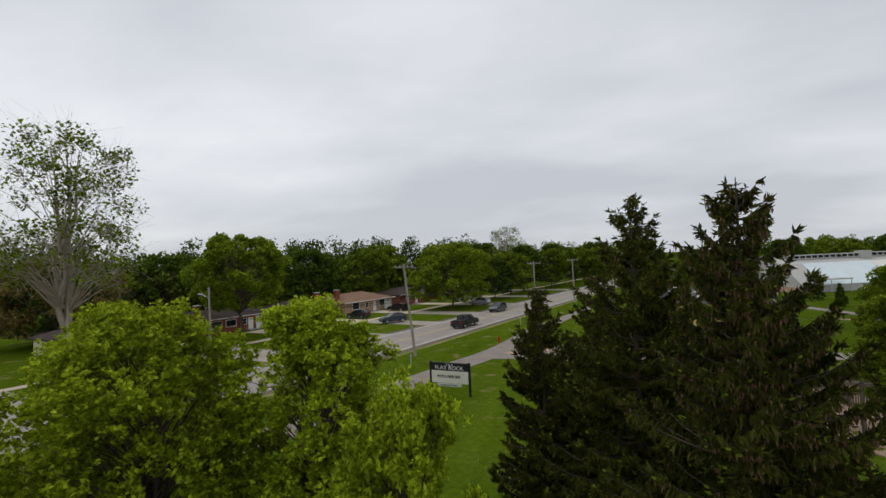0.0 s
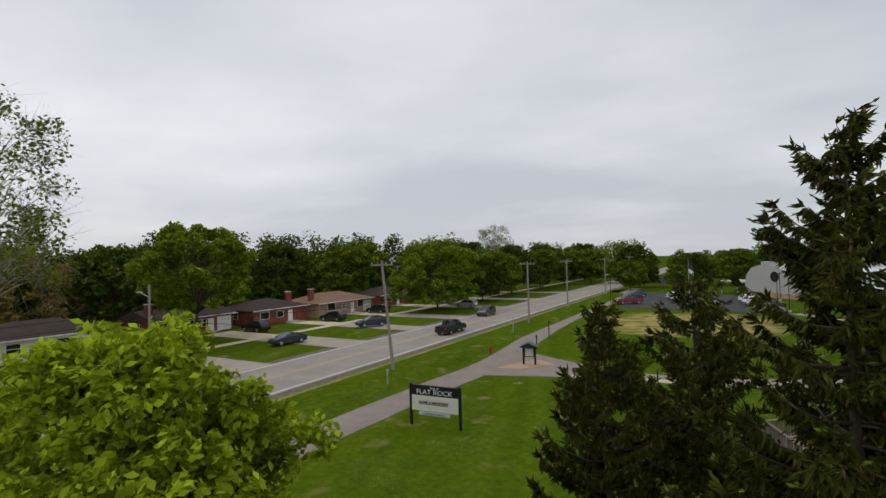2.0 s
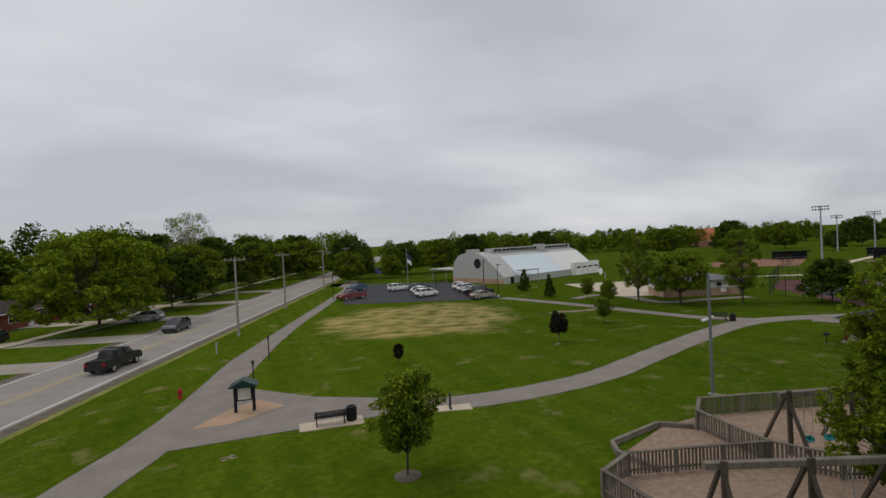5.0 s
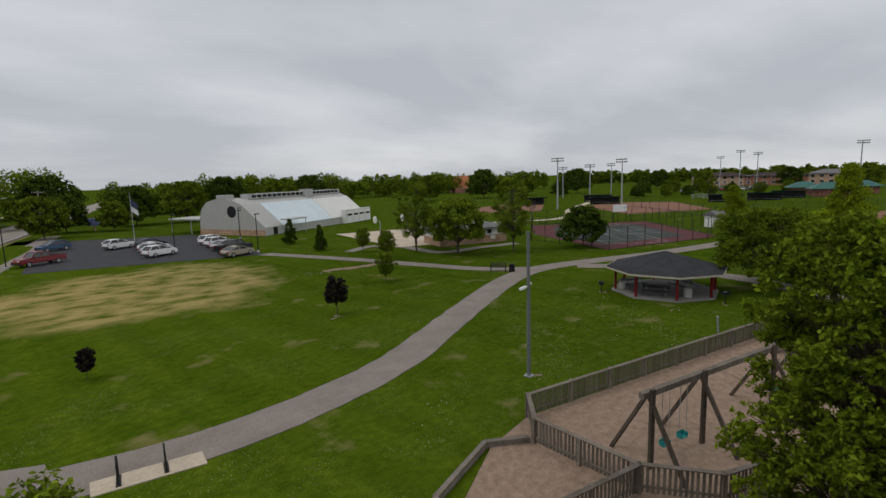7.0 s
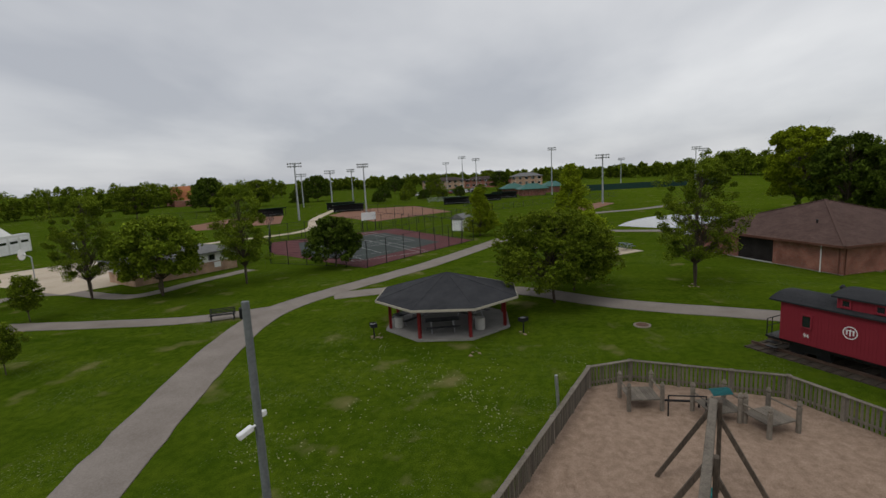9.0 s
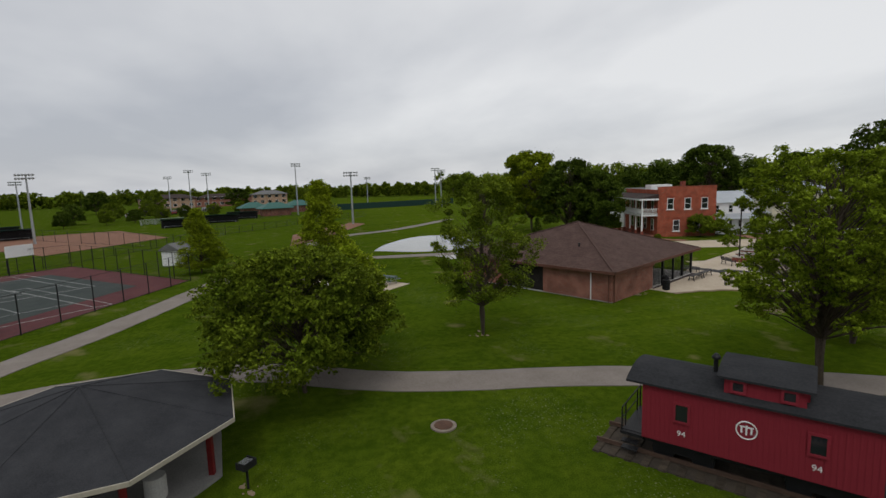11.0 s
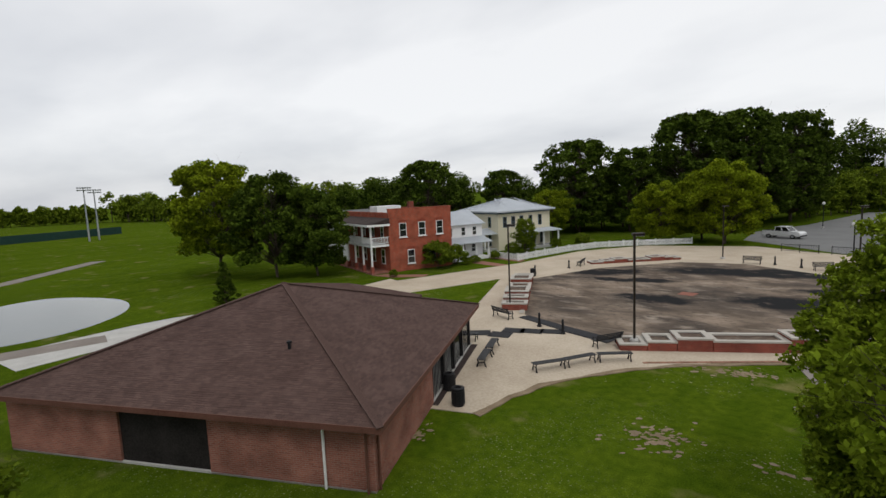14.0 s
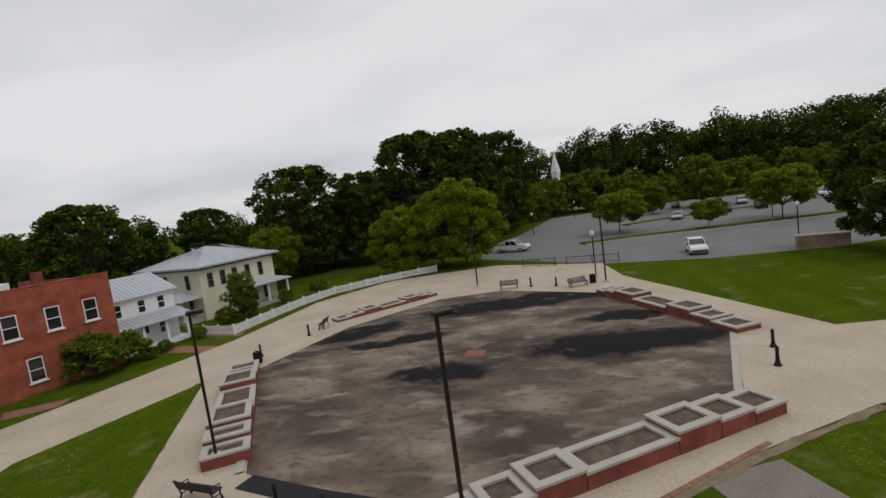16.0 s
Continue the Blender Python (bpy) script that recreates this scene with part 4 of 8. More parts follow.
ranch(-23.5, -11, 38.5, 9, BRICK_R, ROOF_DK, "red brick ranch house with dark roof and white garage", windows=((-4.2, 2.2, 1.2), (-1.4, 2.0, 1.2), (1.0, 1.2, 1.1)), door=2.4, garage=4.7, chimney=-5.4, gable=True, rise=1.3)
ranch(-8.5, 3.2, 36.5, 9, BRICK_R, ROOF_DK, "red brick ranch house with dark roof", windows=((-3.6, 1.9, 1.2), (-0.3, 1.5, 1.1)), door=2.0, chimney=4.4, rise=1.5)
ranch(5.0, 20.5, 35, 9.5, BRICK_T, ROOF_TAN, "tan brick ranch house with tan hip roof", windows=((-4.5, 2.2, 1.5), (-1.0, 1.0, 1.1), (4.4, 2.6, 1.6)), door=1.6, garage=6.2, chimney=-6.6, rise=1.7)
ranch(25, 38, 36, 9, BRICK_R, ROOF_DK, "red brick ranch house with dark roof under trees", windows=((-3.2, 2.0, 1.2), (2.8, 1.6, 1.1)), door=0.2, rise=1.6)
ranch(43, 55, 38, 9, BRICK_R, ROOF_DK, "dark red brick house behind parked cars", windows=((-3.2, 2.0, 1.2), (2.8, 1.6, 1.1)), door=0.2, rise=1.8)
ranch(64, 77, 38, 9, BRICK_T, ROOF_GR, "tan brick house among trees along the road", windows=((-3.2, 2.0, 1.2), (2.8, 1.6, 1.1)), door=0.2)
ranch(-33, -22, 66, 9, SIDING, ROOF_GR, "white-sided house behind the front row", windows=((-2.2, 1.2, 1.2), (2.2, 1.2, 1.2)), gable=True, rise=2.2, high=3.0, chimney=3.6)
ranch(-12, -2, 64, 9, SIDING, ROOF_DK, "pale-sided house glimpsed behind the trees", windows=((-2.2, 1.2, 1.2), (2.2, 1.2, 1.2)), rise=2.0)


# ---------------------------------------------------------------- vehicles
def paint(name, c):
    return mat("car_paint_" + name, c, tuple(min(1, v * 1.06 + 0.002) for v in c), 0.7, 0.25, 0.1, bump=0.0, spec=0.6)


PAINT = {"white": paint("white", (0.72, 0.72, 0.72)), "black": paint("black", (0.012, 0.013, 0.015)), "red": paint("red", (0.16, 0.014, 0.018)), "blue": paint("blue", (0.02, 0.06, 0.12)),
         "silver": paint("silver", (0.40, 0.41, 0.42)), "champagne": paint("champagne", (0.34, 0.30, 0.24)), "grey": paint("grey", (0.06, 0.065, 0.07)), "navy": paint("navy", (0.012, 0.02, 0.04))}
LAMP_R = mat("red_lamp_plastic", (0.20, 0.01, 0.01), (0.3, 0.02, 0.02), 2, 0.2, bump=0)
LAMP_W = mat("clear_lamp_plastic", (0.55, 0.56, 0.58), (0.65, 0.66, 0.68), 2, 0.15, bump=0)
CAR_SHAPES = {
    "suv": dict(l=4.6, w=1.86, body=((-2.28, 0.30), (-2.33, 0.80), (-2.22, 1.10), (-0.6, 1.12), (1.05, 1.08), (1.95, 1.00), (2.25, 0.82), (2.32, 0.55), (2.28, 0.30)), cab=(-2.25, -1.62, 0.10, 1.22), top=1.66),
    "sedan": dict(l=4.7, w=1.82, body=((-2.33, 0.28), (-2.36, 0.80), (-2.2, 0.97), (-1.5, 1.0), (0.95, 0.96), (1.95, 0.84), (2.28, 0.66), (2.36, 0.45), (2.33, 0.28)), cab=(-1.95, -0.85, 0.15, 1.3), top=1.45),
    "pickup": dict(l=5.7, w=1.98, body=((-2.85, 0.45), (-2.85, 1.15), (-0.75, 1.17), (1.25, 1.17), (2.6, 1.1), (2.85, 0.85), (2.85, 0.42)), cab=(-0.95, -0.75, 0.75, 1.45), top=1.88),
    "truck": dict(l=6.4, w=2.1, body=((-3.2, 0.5), (-3.2, 1.0), (1.2, 1.05), (2.9, 1.15), (3.2, 0.9), (3.2, 0.45)), cab=(0.4, 0.6, 1.5, 2.2), top=2.2)}


def slab_y(points, w, inset=0.06):
    """A body from its side outline, its upper edge drawn in a little."""
    bm = bmesh.new()
    top = max(z for _, z in points)
    rows = []
    for y in (-w / 2, w / 2):
        rows.append([bm.verts.new((x, y * (1 - (inset if z > top * 0.8 else 0)), z)) for x, z in points])
    n = len(points)
    for i in range(n):
        bm.faces.new((rows[0][i], rows[0][(i + 1) % n], rows[1][(i + 1) % n], rows[1][i]))
    bm.faces.new(rows[0])
    bm.faces.new(rows[1][::-1])
    bmesh.ops.recalc_face_normals(bm, faces=bm.faces)
    bmesh.ops.bevel(bm, geom=list(bm.edges), offset=0.065, segments=2, affect="EDGES")
    return bm


CAR_MESH = {}


def car(kind, colour, x, y, rz, label, group="", z=0.03, category="car"):
    """Body, cabin glass, roof, four wheels, lamps, bumpers and mirrors; faces local +x."""
    sp = CAR_SHAPES[kind]
    l, w, t = sp["l"], sp["w"], sp["top"]
    base = max(zz for _, zz in sp["body"])
    if kind not in CAR_MESH:
        a, b, c, d = sp["cab"]
        cab = ((a, base - 0.05), (b, t - 0.06), (c, t - 0.06), (d, base - 0.08))
        roof = ((b - 0.05, t - 0.09), (b + 0.02, t), (c - 0.1, t), (c + 0.03, t - 0.09))
        wheel = lathe([(0.21, -0.12), (0.33, -0.13), (0.345, 0), (0.33, 0.13), (0.21, 0.12)], 18)
        bmesh.ops.rotate(wheel, verts=wheel.verts, cent=(0, 0, 0), matrix=Matrix.Rotation(radians(90), 3, "X"))
        rim = lathe([(0.06, -0.145), (0.215, -0.13), (0.215, 0.13), (0.06, 0.145)], 12)
        bmesh.ops.rotate(rim, verts=rim.verts, cent=(0, 0, 0), matrix=Matrix.Rotation(radians(90), 3, "X"))
        CAR_MESH[kind] = dict(cab=mesh_of(slab_y(cab, w - 0.16, 0.13), CARGLASS, "glasshouse"), tyre=mesh_of(wheel, RUBBER, "tyre"), rim=mesh_of(rim, STEEL, "rim"),
                              head=mesh_of(boxes((-0.06, -0.18, -0.07, 0.06, 0.18, 0.07), bevel=0.02), LAMP_W, "headlight"), tail=mesh_of(boxes((-0.05, -0.12, -0.12, 0.05, 0.12, 0.12), bevel=0.02), LAMP_R, "taillight"),
                              bump=mesh_of(boxes((-0.08, -w / 2 + 0.1, -0.1, 0.08, w / 2 - 0.1, 0.1), bevel=0.03), BLACK, "bumper"), mirror=mesh_of(boxes((-0.06, -0.1, -0.06, 0.06, 0.1, 0.07), bevel=0.02), BLACK, "mirror"))
        if kind == "pickup":
            CAR_MESH[kind]["bed"] = mesh_of(boxes((-2.75, -w / 2 + 0.15, base - 0.0, -0.98, w / 2 - 0.15, base + 0.02)), DARK_IN, "bed_cover")
    k = (kind, colour)
    if k not in CAR_MESH:
        a, b, c, d = sp["cab"]
        pils = []
        for sgn in (-1, 1):
            for (x0, z0), (x1, z1) in (((a, base - 0.02), (b, t - 0.05)), ((d, base - 0.06), (c, t - 0.05)), (((a + d) / 2, base - 0.02), ((b + c) / 2, t - 0.05))):
                pil = bmesh.new()
                tube(pil, (x0, sgn * (w / 2 - 0.075), z0), (x1, sgn * (w / 2 - 0.16), z1), 0.045, n=6)
                pils.append(mesh_of(pil, PAINT[colour], "pillar"))
        CAR_MESH[k] = (mesh_of(slab_y(sp["body"], w), PAINT[colour], "body"), mesh_of(slab_y(((b - 0.05, t - 0.08), (b + 0.22, t), (c - 0.30, t + 0.015), (c + 0.08, t - 0.09)), w - 0.30, 0.04), PAINT[colour], "roof"), pils)
    M = CAR_MESH[kind]
    ob = thing("pickup_truck" if kind == "pickup" else "car" if kind != "truck" else "truck", x, y, z, rz, label, category, group)
    body = piece("body", CAR_MESH[k][0], ob, Matrix())
    piece("roof", CAR_MESH[k][1], ob, Matrix())
    for pm in CAR_MESH[k][2]:
        piece("pillar", pm, ob, Matrix())
    piece("glasshouse", M["cab"], ob, Matrix())
    if "bed" in M:
        piece("bed_cover", M["bed"], ob, Matrix())
    for wx in (-l * 0.31, l * 0.31):
        for sgn in (-1, 1):
            wh = piece("wheel", M["tyre"], ob, pose(wx, sgn * (w / 2 - 0.11), 0.34))
            piece("rim", M["rim"], wh, Matrix())
    hz = sp["body"][-2][1] - 0.02
    for sgn in (-1, 1):
        piece("headlight", M["head"], ob, pose(l / 2 - 0.06, sgn * (w / 2 - 0.3), hz + 0.02))
        piece("taillight", M["tail"], ob, pose(-l / 2 + 0.02, sgn * (w / 2 - 0.2), base - 0.25))
        piece("mirror", M["mirror"], ob, pose(sp["cab"][3] - 0.35, sgn * (w / 2 + 0.06), base + 0.03))
    for e in (-1, 1):
        piece("bumper", M["bump"], ob, pose(e * (l / 2 - 0.02), 0, 0.48))
    return ob


RD = HOUSE_RZ        # heading along the road, northwards


def on_road(kind, colour, s, w, rz, label, **kw):
    x, y = rp(s, w)
    return car(kind, colour, x, y, rz, label, z=0.045, **kw)


on_road("pickup", "black", -3.2, 2.3, RD, "black pickup truck driving on the near lane", category="pickup truck")
on_road("suv", "grey", 17.5, 6.6, RD + 180, "dark grey small SUV on the far lane")
on_road("suv", "black", -12.2, 31.5, RD + 90, "black SUV parked by a garage")
on_road("suv", "black", 2.2, 29.0, RD + 95, "black SUV parked on a driveway")
on_road("sedan", "navy", -18.6, 17.6, RD + 170, "dark blue sedan parked across a driveway")
on_road("suv", "navy", -1.6, 17.6, RD + 150, "dark blue SUV parked by the road")
on_road("suv", "black", 15.2, 29.2, RD + 90, "black SUV on a driveway")
on_road("suv", "white", 37.5, 27.2, RD + 60, "white SUV on a far driveway")
on_road("suv", "white", 41.0, 27.0, RD + 60, "white SUV on a far driveway")
on_road("suv", "silver", 29.4, 16.8, RD + 90, "silver SUV on a driveway apron")
car("suv", "champagne", -34.3, 50.0, RD + 158, "champagne compact SUV parked on a driveway")
car("sedan", "silver", -38.1, 50.6, RD + 158, "silver-grey sedan parked on a driveway")
for x, y, kind, colour, rz, label in ((22.6, 117.0, "pickup", "red", 200, "dark red pickup truck in the parking lot"), (27.0, 134.0, "suv", "blue", 200, "blue SUV in the parking lot"), (34.4, 126.2, "suv", "white", 20, "white SUV in the parking lot"),
                                      (35.4, 110.4, "suv", "white", 20, "white SUV at the end of the middle row"), (36.2, 114.2, "suv", "silver", 20, "silver SUV in the middle row"), (37.0, 118.0, "sedan", "white", 20, "white sedan in the middle row"), (37.8, 121.8, "suv", "navy", 20, "dark blue SUV in the middle row"),
                                      (42.1, 100.0, "sedan", "champagne", 15, "champagne sedan parked at the lot corner"), (43.6, 104.4, "pickup", "black", 15, "black pickup truck in the parking lot"), (44.4, 109.0, "sedan", "silver", 15, "silver sedan in the parking lot"), (45.2, 113.2, "suv", "white", 15, "white SUV in the parking lot"), (46.0, 117.4, "suv", "white", 15, "white SUV in the parking lot")):
    car(kind, colour, x, y, rz, label, "cars in the north lot", category="pickup truck" if kind == "pickup" else "car")


# ---------------------------------------------------------------- poles and cables
def utility_pole(x, y, h, label, lean=(0, 0), arm=2.4, rz=0.0, light=False):
    ob = thing("utility_pole", x, y, 0, rz, label, "utility pole")
    lx, ly = lean
    part("pole", tubes(((0, 0, -0.2), (lx, ly, h), 0.16, 0.11), n=10), POLE_W, ob)
    if arm:
        part("crossarm", boxes((lx - arm / 2, ly - 0.06, h - 0.45, lx + arm / 2, ly + 0.06, h - 0.32)), POLE_W, ob)
        for k in (-0.46, -0.2, 0.2, 0.46):
            bm = lathe([(0.03, 0), (0.06, 0.05), (0.04, 0.1), (0.06, 0.15), (0.03, 0.2)], 8)
            p = part("insulator", bm, STEEL, ob)
            p.location = (lx + k * arm, ly, h - 0.32)
    if light:
        part("lamp_arm", tubes(((lx, ly, h - 1.2), (lx + 1.6, ly, h - 0.8), 0.035)), STEEL, ob)
        part("lamp_head", boxes((lx + 1.4, ly - 0.15, h - 0.86, lx + 2.1, ly + 0.15, h - 0.7), bevel=0.03), STEEL, ob)
    return ob


def cable(p, q, sag, label="black overhead cable", r=0.022):
    bm = bmesh.new()
    p, q = Vector(p), Vector(q)
    n = 16
    pts = [p.lerp(q, i / n) - Vector((0, 0, sag * 4 * (i / n) * (1 - i / n))) for i in range(n + 1)]
    d = (q - p).normalized()
    a, b = Vector((-d.y, d.x, 0)).normalized() * r, Vector((0, 0, r))
    rings = [[bm.verts.new(c + a * math.cos(k * 1.2566) + b * math.sin(k * 1.2566)) for k in range(5)] for c in pts]
    for s, t in zip(rings, rings[1:]):
        for k in range(5):
            bm.faces.new((s[k], s[(k + 1) % 5], t[(k + 1) % 5], t[k]))
    ob = part("cable", bm, BLACK, None)
    return tagged(ob, label + " strung between poles", "cable")


utility_pole(-8.1, 52.2, 10.3, "leaning grey wooden utility pole beside the path", lean=(-0.2, -1.2), rz=-18)
utility_pole(3.2, 85.8, 9.6, "grey wooden utility pole in the grass verge", rz=-18)
utility_pole(10.1, 110.9, 9.6, "grey wooden utility pole in the grass verge", rz=-18)
utility_pole(21.4, 146, 9.6, "grey wooden utility pole near the lot", rz=-18, light=True)
utility_pole(33, 180, 9.8, "far grey wooden utility pole", rz=-18)
wx, wy = rp(-36.5, 16.6)
utility_pole(wx, wy, 8.6, "grey wooden street-light pole by a driveway", arm=0, rz=160, light=True)
vx, vy = rp(46, 46)
utility_pole(vx, vy, 9, "grey utility pole behind the houses", arm=1.6, rz=-18)
for z, s in ((6.2, 0.9), (5.4, 1.0)):
    cable((-8.2, 51.4, z + 0.6), (wx, wy, z), s)
    cable((wx, wy, z), (wx - 32, wy - 48, z), s)
    cable((-8.2, 51.4, z + 0.6), (3.2, 85.8, z + 0.4), 0.5)
    cable((3.2, 85.8, z + 0.4), (10.1, 110.9, z + 0.4), 0.4)
cable((-8.2, 51.4, 6.4), (*rp(-9, 36), 3.4), 0.6)


# ---------------------------------------------------------------- sign, kiosk, benches
def welcome_sign():
    a, b = Vector((-2.68, 38.35, 0)), Vector((0.72, 37.5, 0))
    L = (b - a).length
    ob = thing("welcome_sign", a.x, a.y, 0, math.degrees(math.atan2(b.y - a.y, b.x - a.x)), "black-framed town letter board on two posts in grass", "sign")
    for x in (0.08, L - 0.08):
        part("post", boxes((x - 0.08, -0.08, -0.1, x + 0.08, 0.08, 2.56), bevel=0.012), BLACK, ob)
    head = part("header_panel", boxes((0.16, -0.07, 1.88, L - 0.16, 0.07, 2.5), bevel=0.01), BLACK, ob)
    board = part("letter_board", boxes((0.16, -0.06, 0.92, L - 0.16, 0.06, 1.86), bevel=0.01), mat("cream_board", (0.62, 0.60, 0.53), (0.70, 0.68, 0.61), 1.0, 0.5), ob, "cream changeable letter board")
    for i in range(1, 4):
        part("letter_rail", boxes((0.2, -0.075, 0.92 + i * 0.235, L - 0.2, -0.062, 0.935 + i * 0.235)), mat("pale_rail", (0.5, 0.48, 0.42), None, 1, 0.5), board)
    up = Matrix.Rotation(radians(90), 4, "X")
    lettering("FLAT ROCK", 0.40, head, pose(L / 2 - 0.02, -0.075, 1.97) @ up, WHITE_P, label="white serif words FLAT ROCK", width=2.45)
    lettering("City of", 0.2, head, pose(L / 2, -0.075, 2.30) @ up, WHITE_P, label="small white words City of", width=0.62)
    lettering("HAVE A NICE DAY", 0.27, board, pose(L / 2 - 0.08, -0.068, 1.34) @ up, BLACK, label="black letters HAVE A NICE DAY", width=2.05, bold=0.016)
    plate = part("lower_plate", boxes((0.62, -0.05, 0.64, 2.75, 0.05, 0.88), bevel=0.03), mat("grey_plate", (0.45, 0.47, 0.47), (0.55, 0.56, 0.56), 1, 0.5), ob, "small grey plate under the board")
    lettering("A-COMMUNITY PROJECT", 0.15, plate, pose(1.69, -0.056, 0.71) @ up, BLACK, label="dark words A-COMMUNITY PROJECT", width=1.5)
    return ob


welcome_sign()

ROOF_GRN = mat("dark_green_metal_roof", (0.012, 0.035, 0.03), (0.022, 0.055, 0.048), 1, 0.4, 0.2, bump=0.05)


def kiosk():
    ob = thing("map_kiosk", 4.15, 56.3, 0.04, -6, "black park map kiosk with small green gable roof", "kiosk")
    for x in (-0.55, 0.55):
        part("post", boxes((x - 0.09, -0.09, 0, x + 0.09, 0.09, 1.75), bevel=0.01), BLACK, ob)
    board = part("board", boxes((-0.46, -0.06, 0.7, 0.46, 0.06, 1.55), bevel=0.01), BLACK, ob)
    part("map_panel", boxes((-0.38, -0.075, 0.78, 0.38, -0.062, 1.5)), mat("faded_map", (0.36, 0.40, 0.34), (0.62, 0.55, 0.48), 4, 0.4, bump=0), board, "faded printed map")
    part("roof", bm_poly([(-0.85, -0.55, 1.72), (0.85, -0.55, 1.72), (0.85, 0.55, 1.72), (-0.85, 0.55, 1.72), (-0.0, -0.55, 2.1), (0.0, 0.55, 2.1), (-0.85, -0.55, 1.66), (0.85, -0.55, 1.66), (0.85, 0.55, 1.66), (-0.85, 0.55, 1.66)],
                         [(0, 4, 5, 3), (1, 2, 5, 4), (0, 6, 7, 1, 4), (2, 8, 9, 3, 5), (0, 3, 9, 6), (1, 7, 8, 2), (6, 9, 8, 7)]), ROOF_GRN, ob, "dark green gable roof")
    return ob


kiosk()
setting("kiosk_paving", prism([(1.2, 54.5), (3.2, 54.2), (6.6, 56.2), (5.0, 58.5), (3.5, 57.5)], 0.0, 0.047), mat("tan_paving", (0.33, 0.22, 0.14), (0.40, 0.28, 0.19), 0.8, 0.9, space="World"), "tan paved patch round the kiosk", "pavement")
BENCHES = {}


def bench(x, y, rz, label, back=True, length=1.8, group="", z=0.04):
    """A black metal slat bench facing local -y."""
    key = (back, length)
    if key not in BENCHES:
        h = length / 2
        leg = tubes(((0, -0.07, 0), (0, 0.02, 0.24), 0.045, 0.032), ((0, 0.02, 0.24), (0, -0.03, 0.42), 0.032), ((0, 0.45, 0), (0, 0.35, 0.24), 0.045, 0.032), ((0, 0.35, 0.24), (0, 0.40, 0.42), 0.032), ((0, 0.02, 0.24), (0, 0.35, 0.24), 0.022), ((0, -0.05, 0.42), (0, 0.43, 0.42), 0.03), n=6)
        if back:
            tube(leg, (0, 0.40, 0.42), (0, 0.52, 0.88), 0.025, n=6)
            tube(leg, (0, -0.02, 0.62), (0, 0.45, 0.64), 0.022, n=6)
            tube(leg, (0, -0.02, 0.42), (0, -0.02, 0.62), 0.022, n=6)
        BENCHES[key] = (mesh_of(leg, BLACK, "leg"), mesh_of(boxes((-h, -0.033, -0.014, h, 0.033, 0.014)), BLACK, "slat"))
    lg, sl = BENCHES[key]
    ob = thing("bench", x, y, z, rz, label, "bench", group)
    for k in (-1, 1):
        piece("leg", lg, ob, pose(k * (length / 2 - 0.12), 0, 0))
    seat = [(-0.02 + 0.075 * i, 0.45, 0) for i in range(6)]
    if back:
        seat += [(0.42 + 0.035 * i, 0.52 + 0.1 * i, 75) for i in range(4)]
    for yy, zz, tilt in seat:
        piece("slat", sl, ob, pose(0, yy, zz, tilt, 0, 0))
    return ob


def bin_(x, y, label, z=0.04, body=None, h=0.85, r=0.29):
    ob = thing("litter_bin", x, y, z, 0, label, "litter bin")
    part("drum", lathe([(r * 0.9, 0), (r, 0.06), (r, h - 0.12), (r * 0.97, h - 0.1)], 20), body or BLACK, ob)
    if not body:
        part("lid", lathe([(r * 1.04, h - 0.1), (r * 1.05, h - 0.02), (r * 0.8, h), (r * 0.55, h), (r * 0.5, h - 0.1)], 20), BLACK, ob)
        for i in range(16):
            a = i * math.pi / 8
            part("slat", boxes((-0.03, -0.012, 0.08, 0.03, 0.012, h - 0.14)), BLACK, ob).matrix_basis = pose(r * math.cos(a) * 1.02, r * math.sin(a) * 1.02, 0, 0, 0, math.degrees(a) + 90)
    else:
        part("liner", lathe([(r * 0.85, h - 0.3), (r * 0.94, h - 0.11), (r * 0.9, h - 0.11)], 20), DARK_IN, ob)
    return ob


setting("bench_pad", prism([(7.0, 50.9), (10.6, 50.5), (10.7, 51.9), (7.1, 52.2)], -0.05, 0.043), CONC, "small concrete pad under the bench", "pavement")
bench(8.8, 51.5, 174, "black metal slat bench on a concrete pad", z=0.043)
bin_(10.0, 51.35, "round black slatted litter bin beside a bench", z=0.043)
setting("rack_pad", prism([(13.6, 50.6), (17.0, 49.6), (17.2, 50.6), (13.8, 51.6)], -0.05, 0.042), CONC, "small concrete pad with bike racks", "pavement")
for x, y in ((14.5, 50.9), (15.9, 50.5)):
    ob = thing("bike_rack", x, y, 0.042, 75, "black metal loop bike rack on concrete", "bike rack", "bike racks")
    part("loop", tubes(((-0.3, 0, 0), (-0.3, 0, 0.75), 0.03), ((-0.3, 0, 0.75), (0, 0, 0.92), 0.03), ((0, 0, 0.92), (0.3, 0, 0.75), 0.03), ((0.3, 0, 0.75), (0.3, 0, 0), 0.03)), BLACK, ob)
    part("base_plate", boxes((-0.42, -0.08, 0, 0.42, 0.08, 0.02)), BLACK, ob)


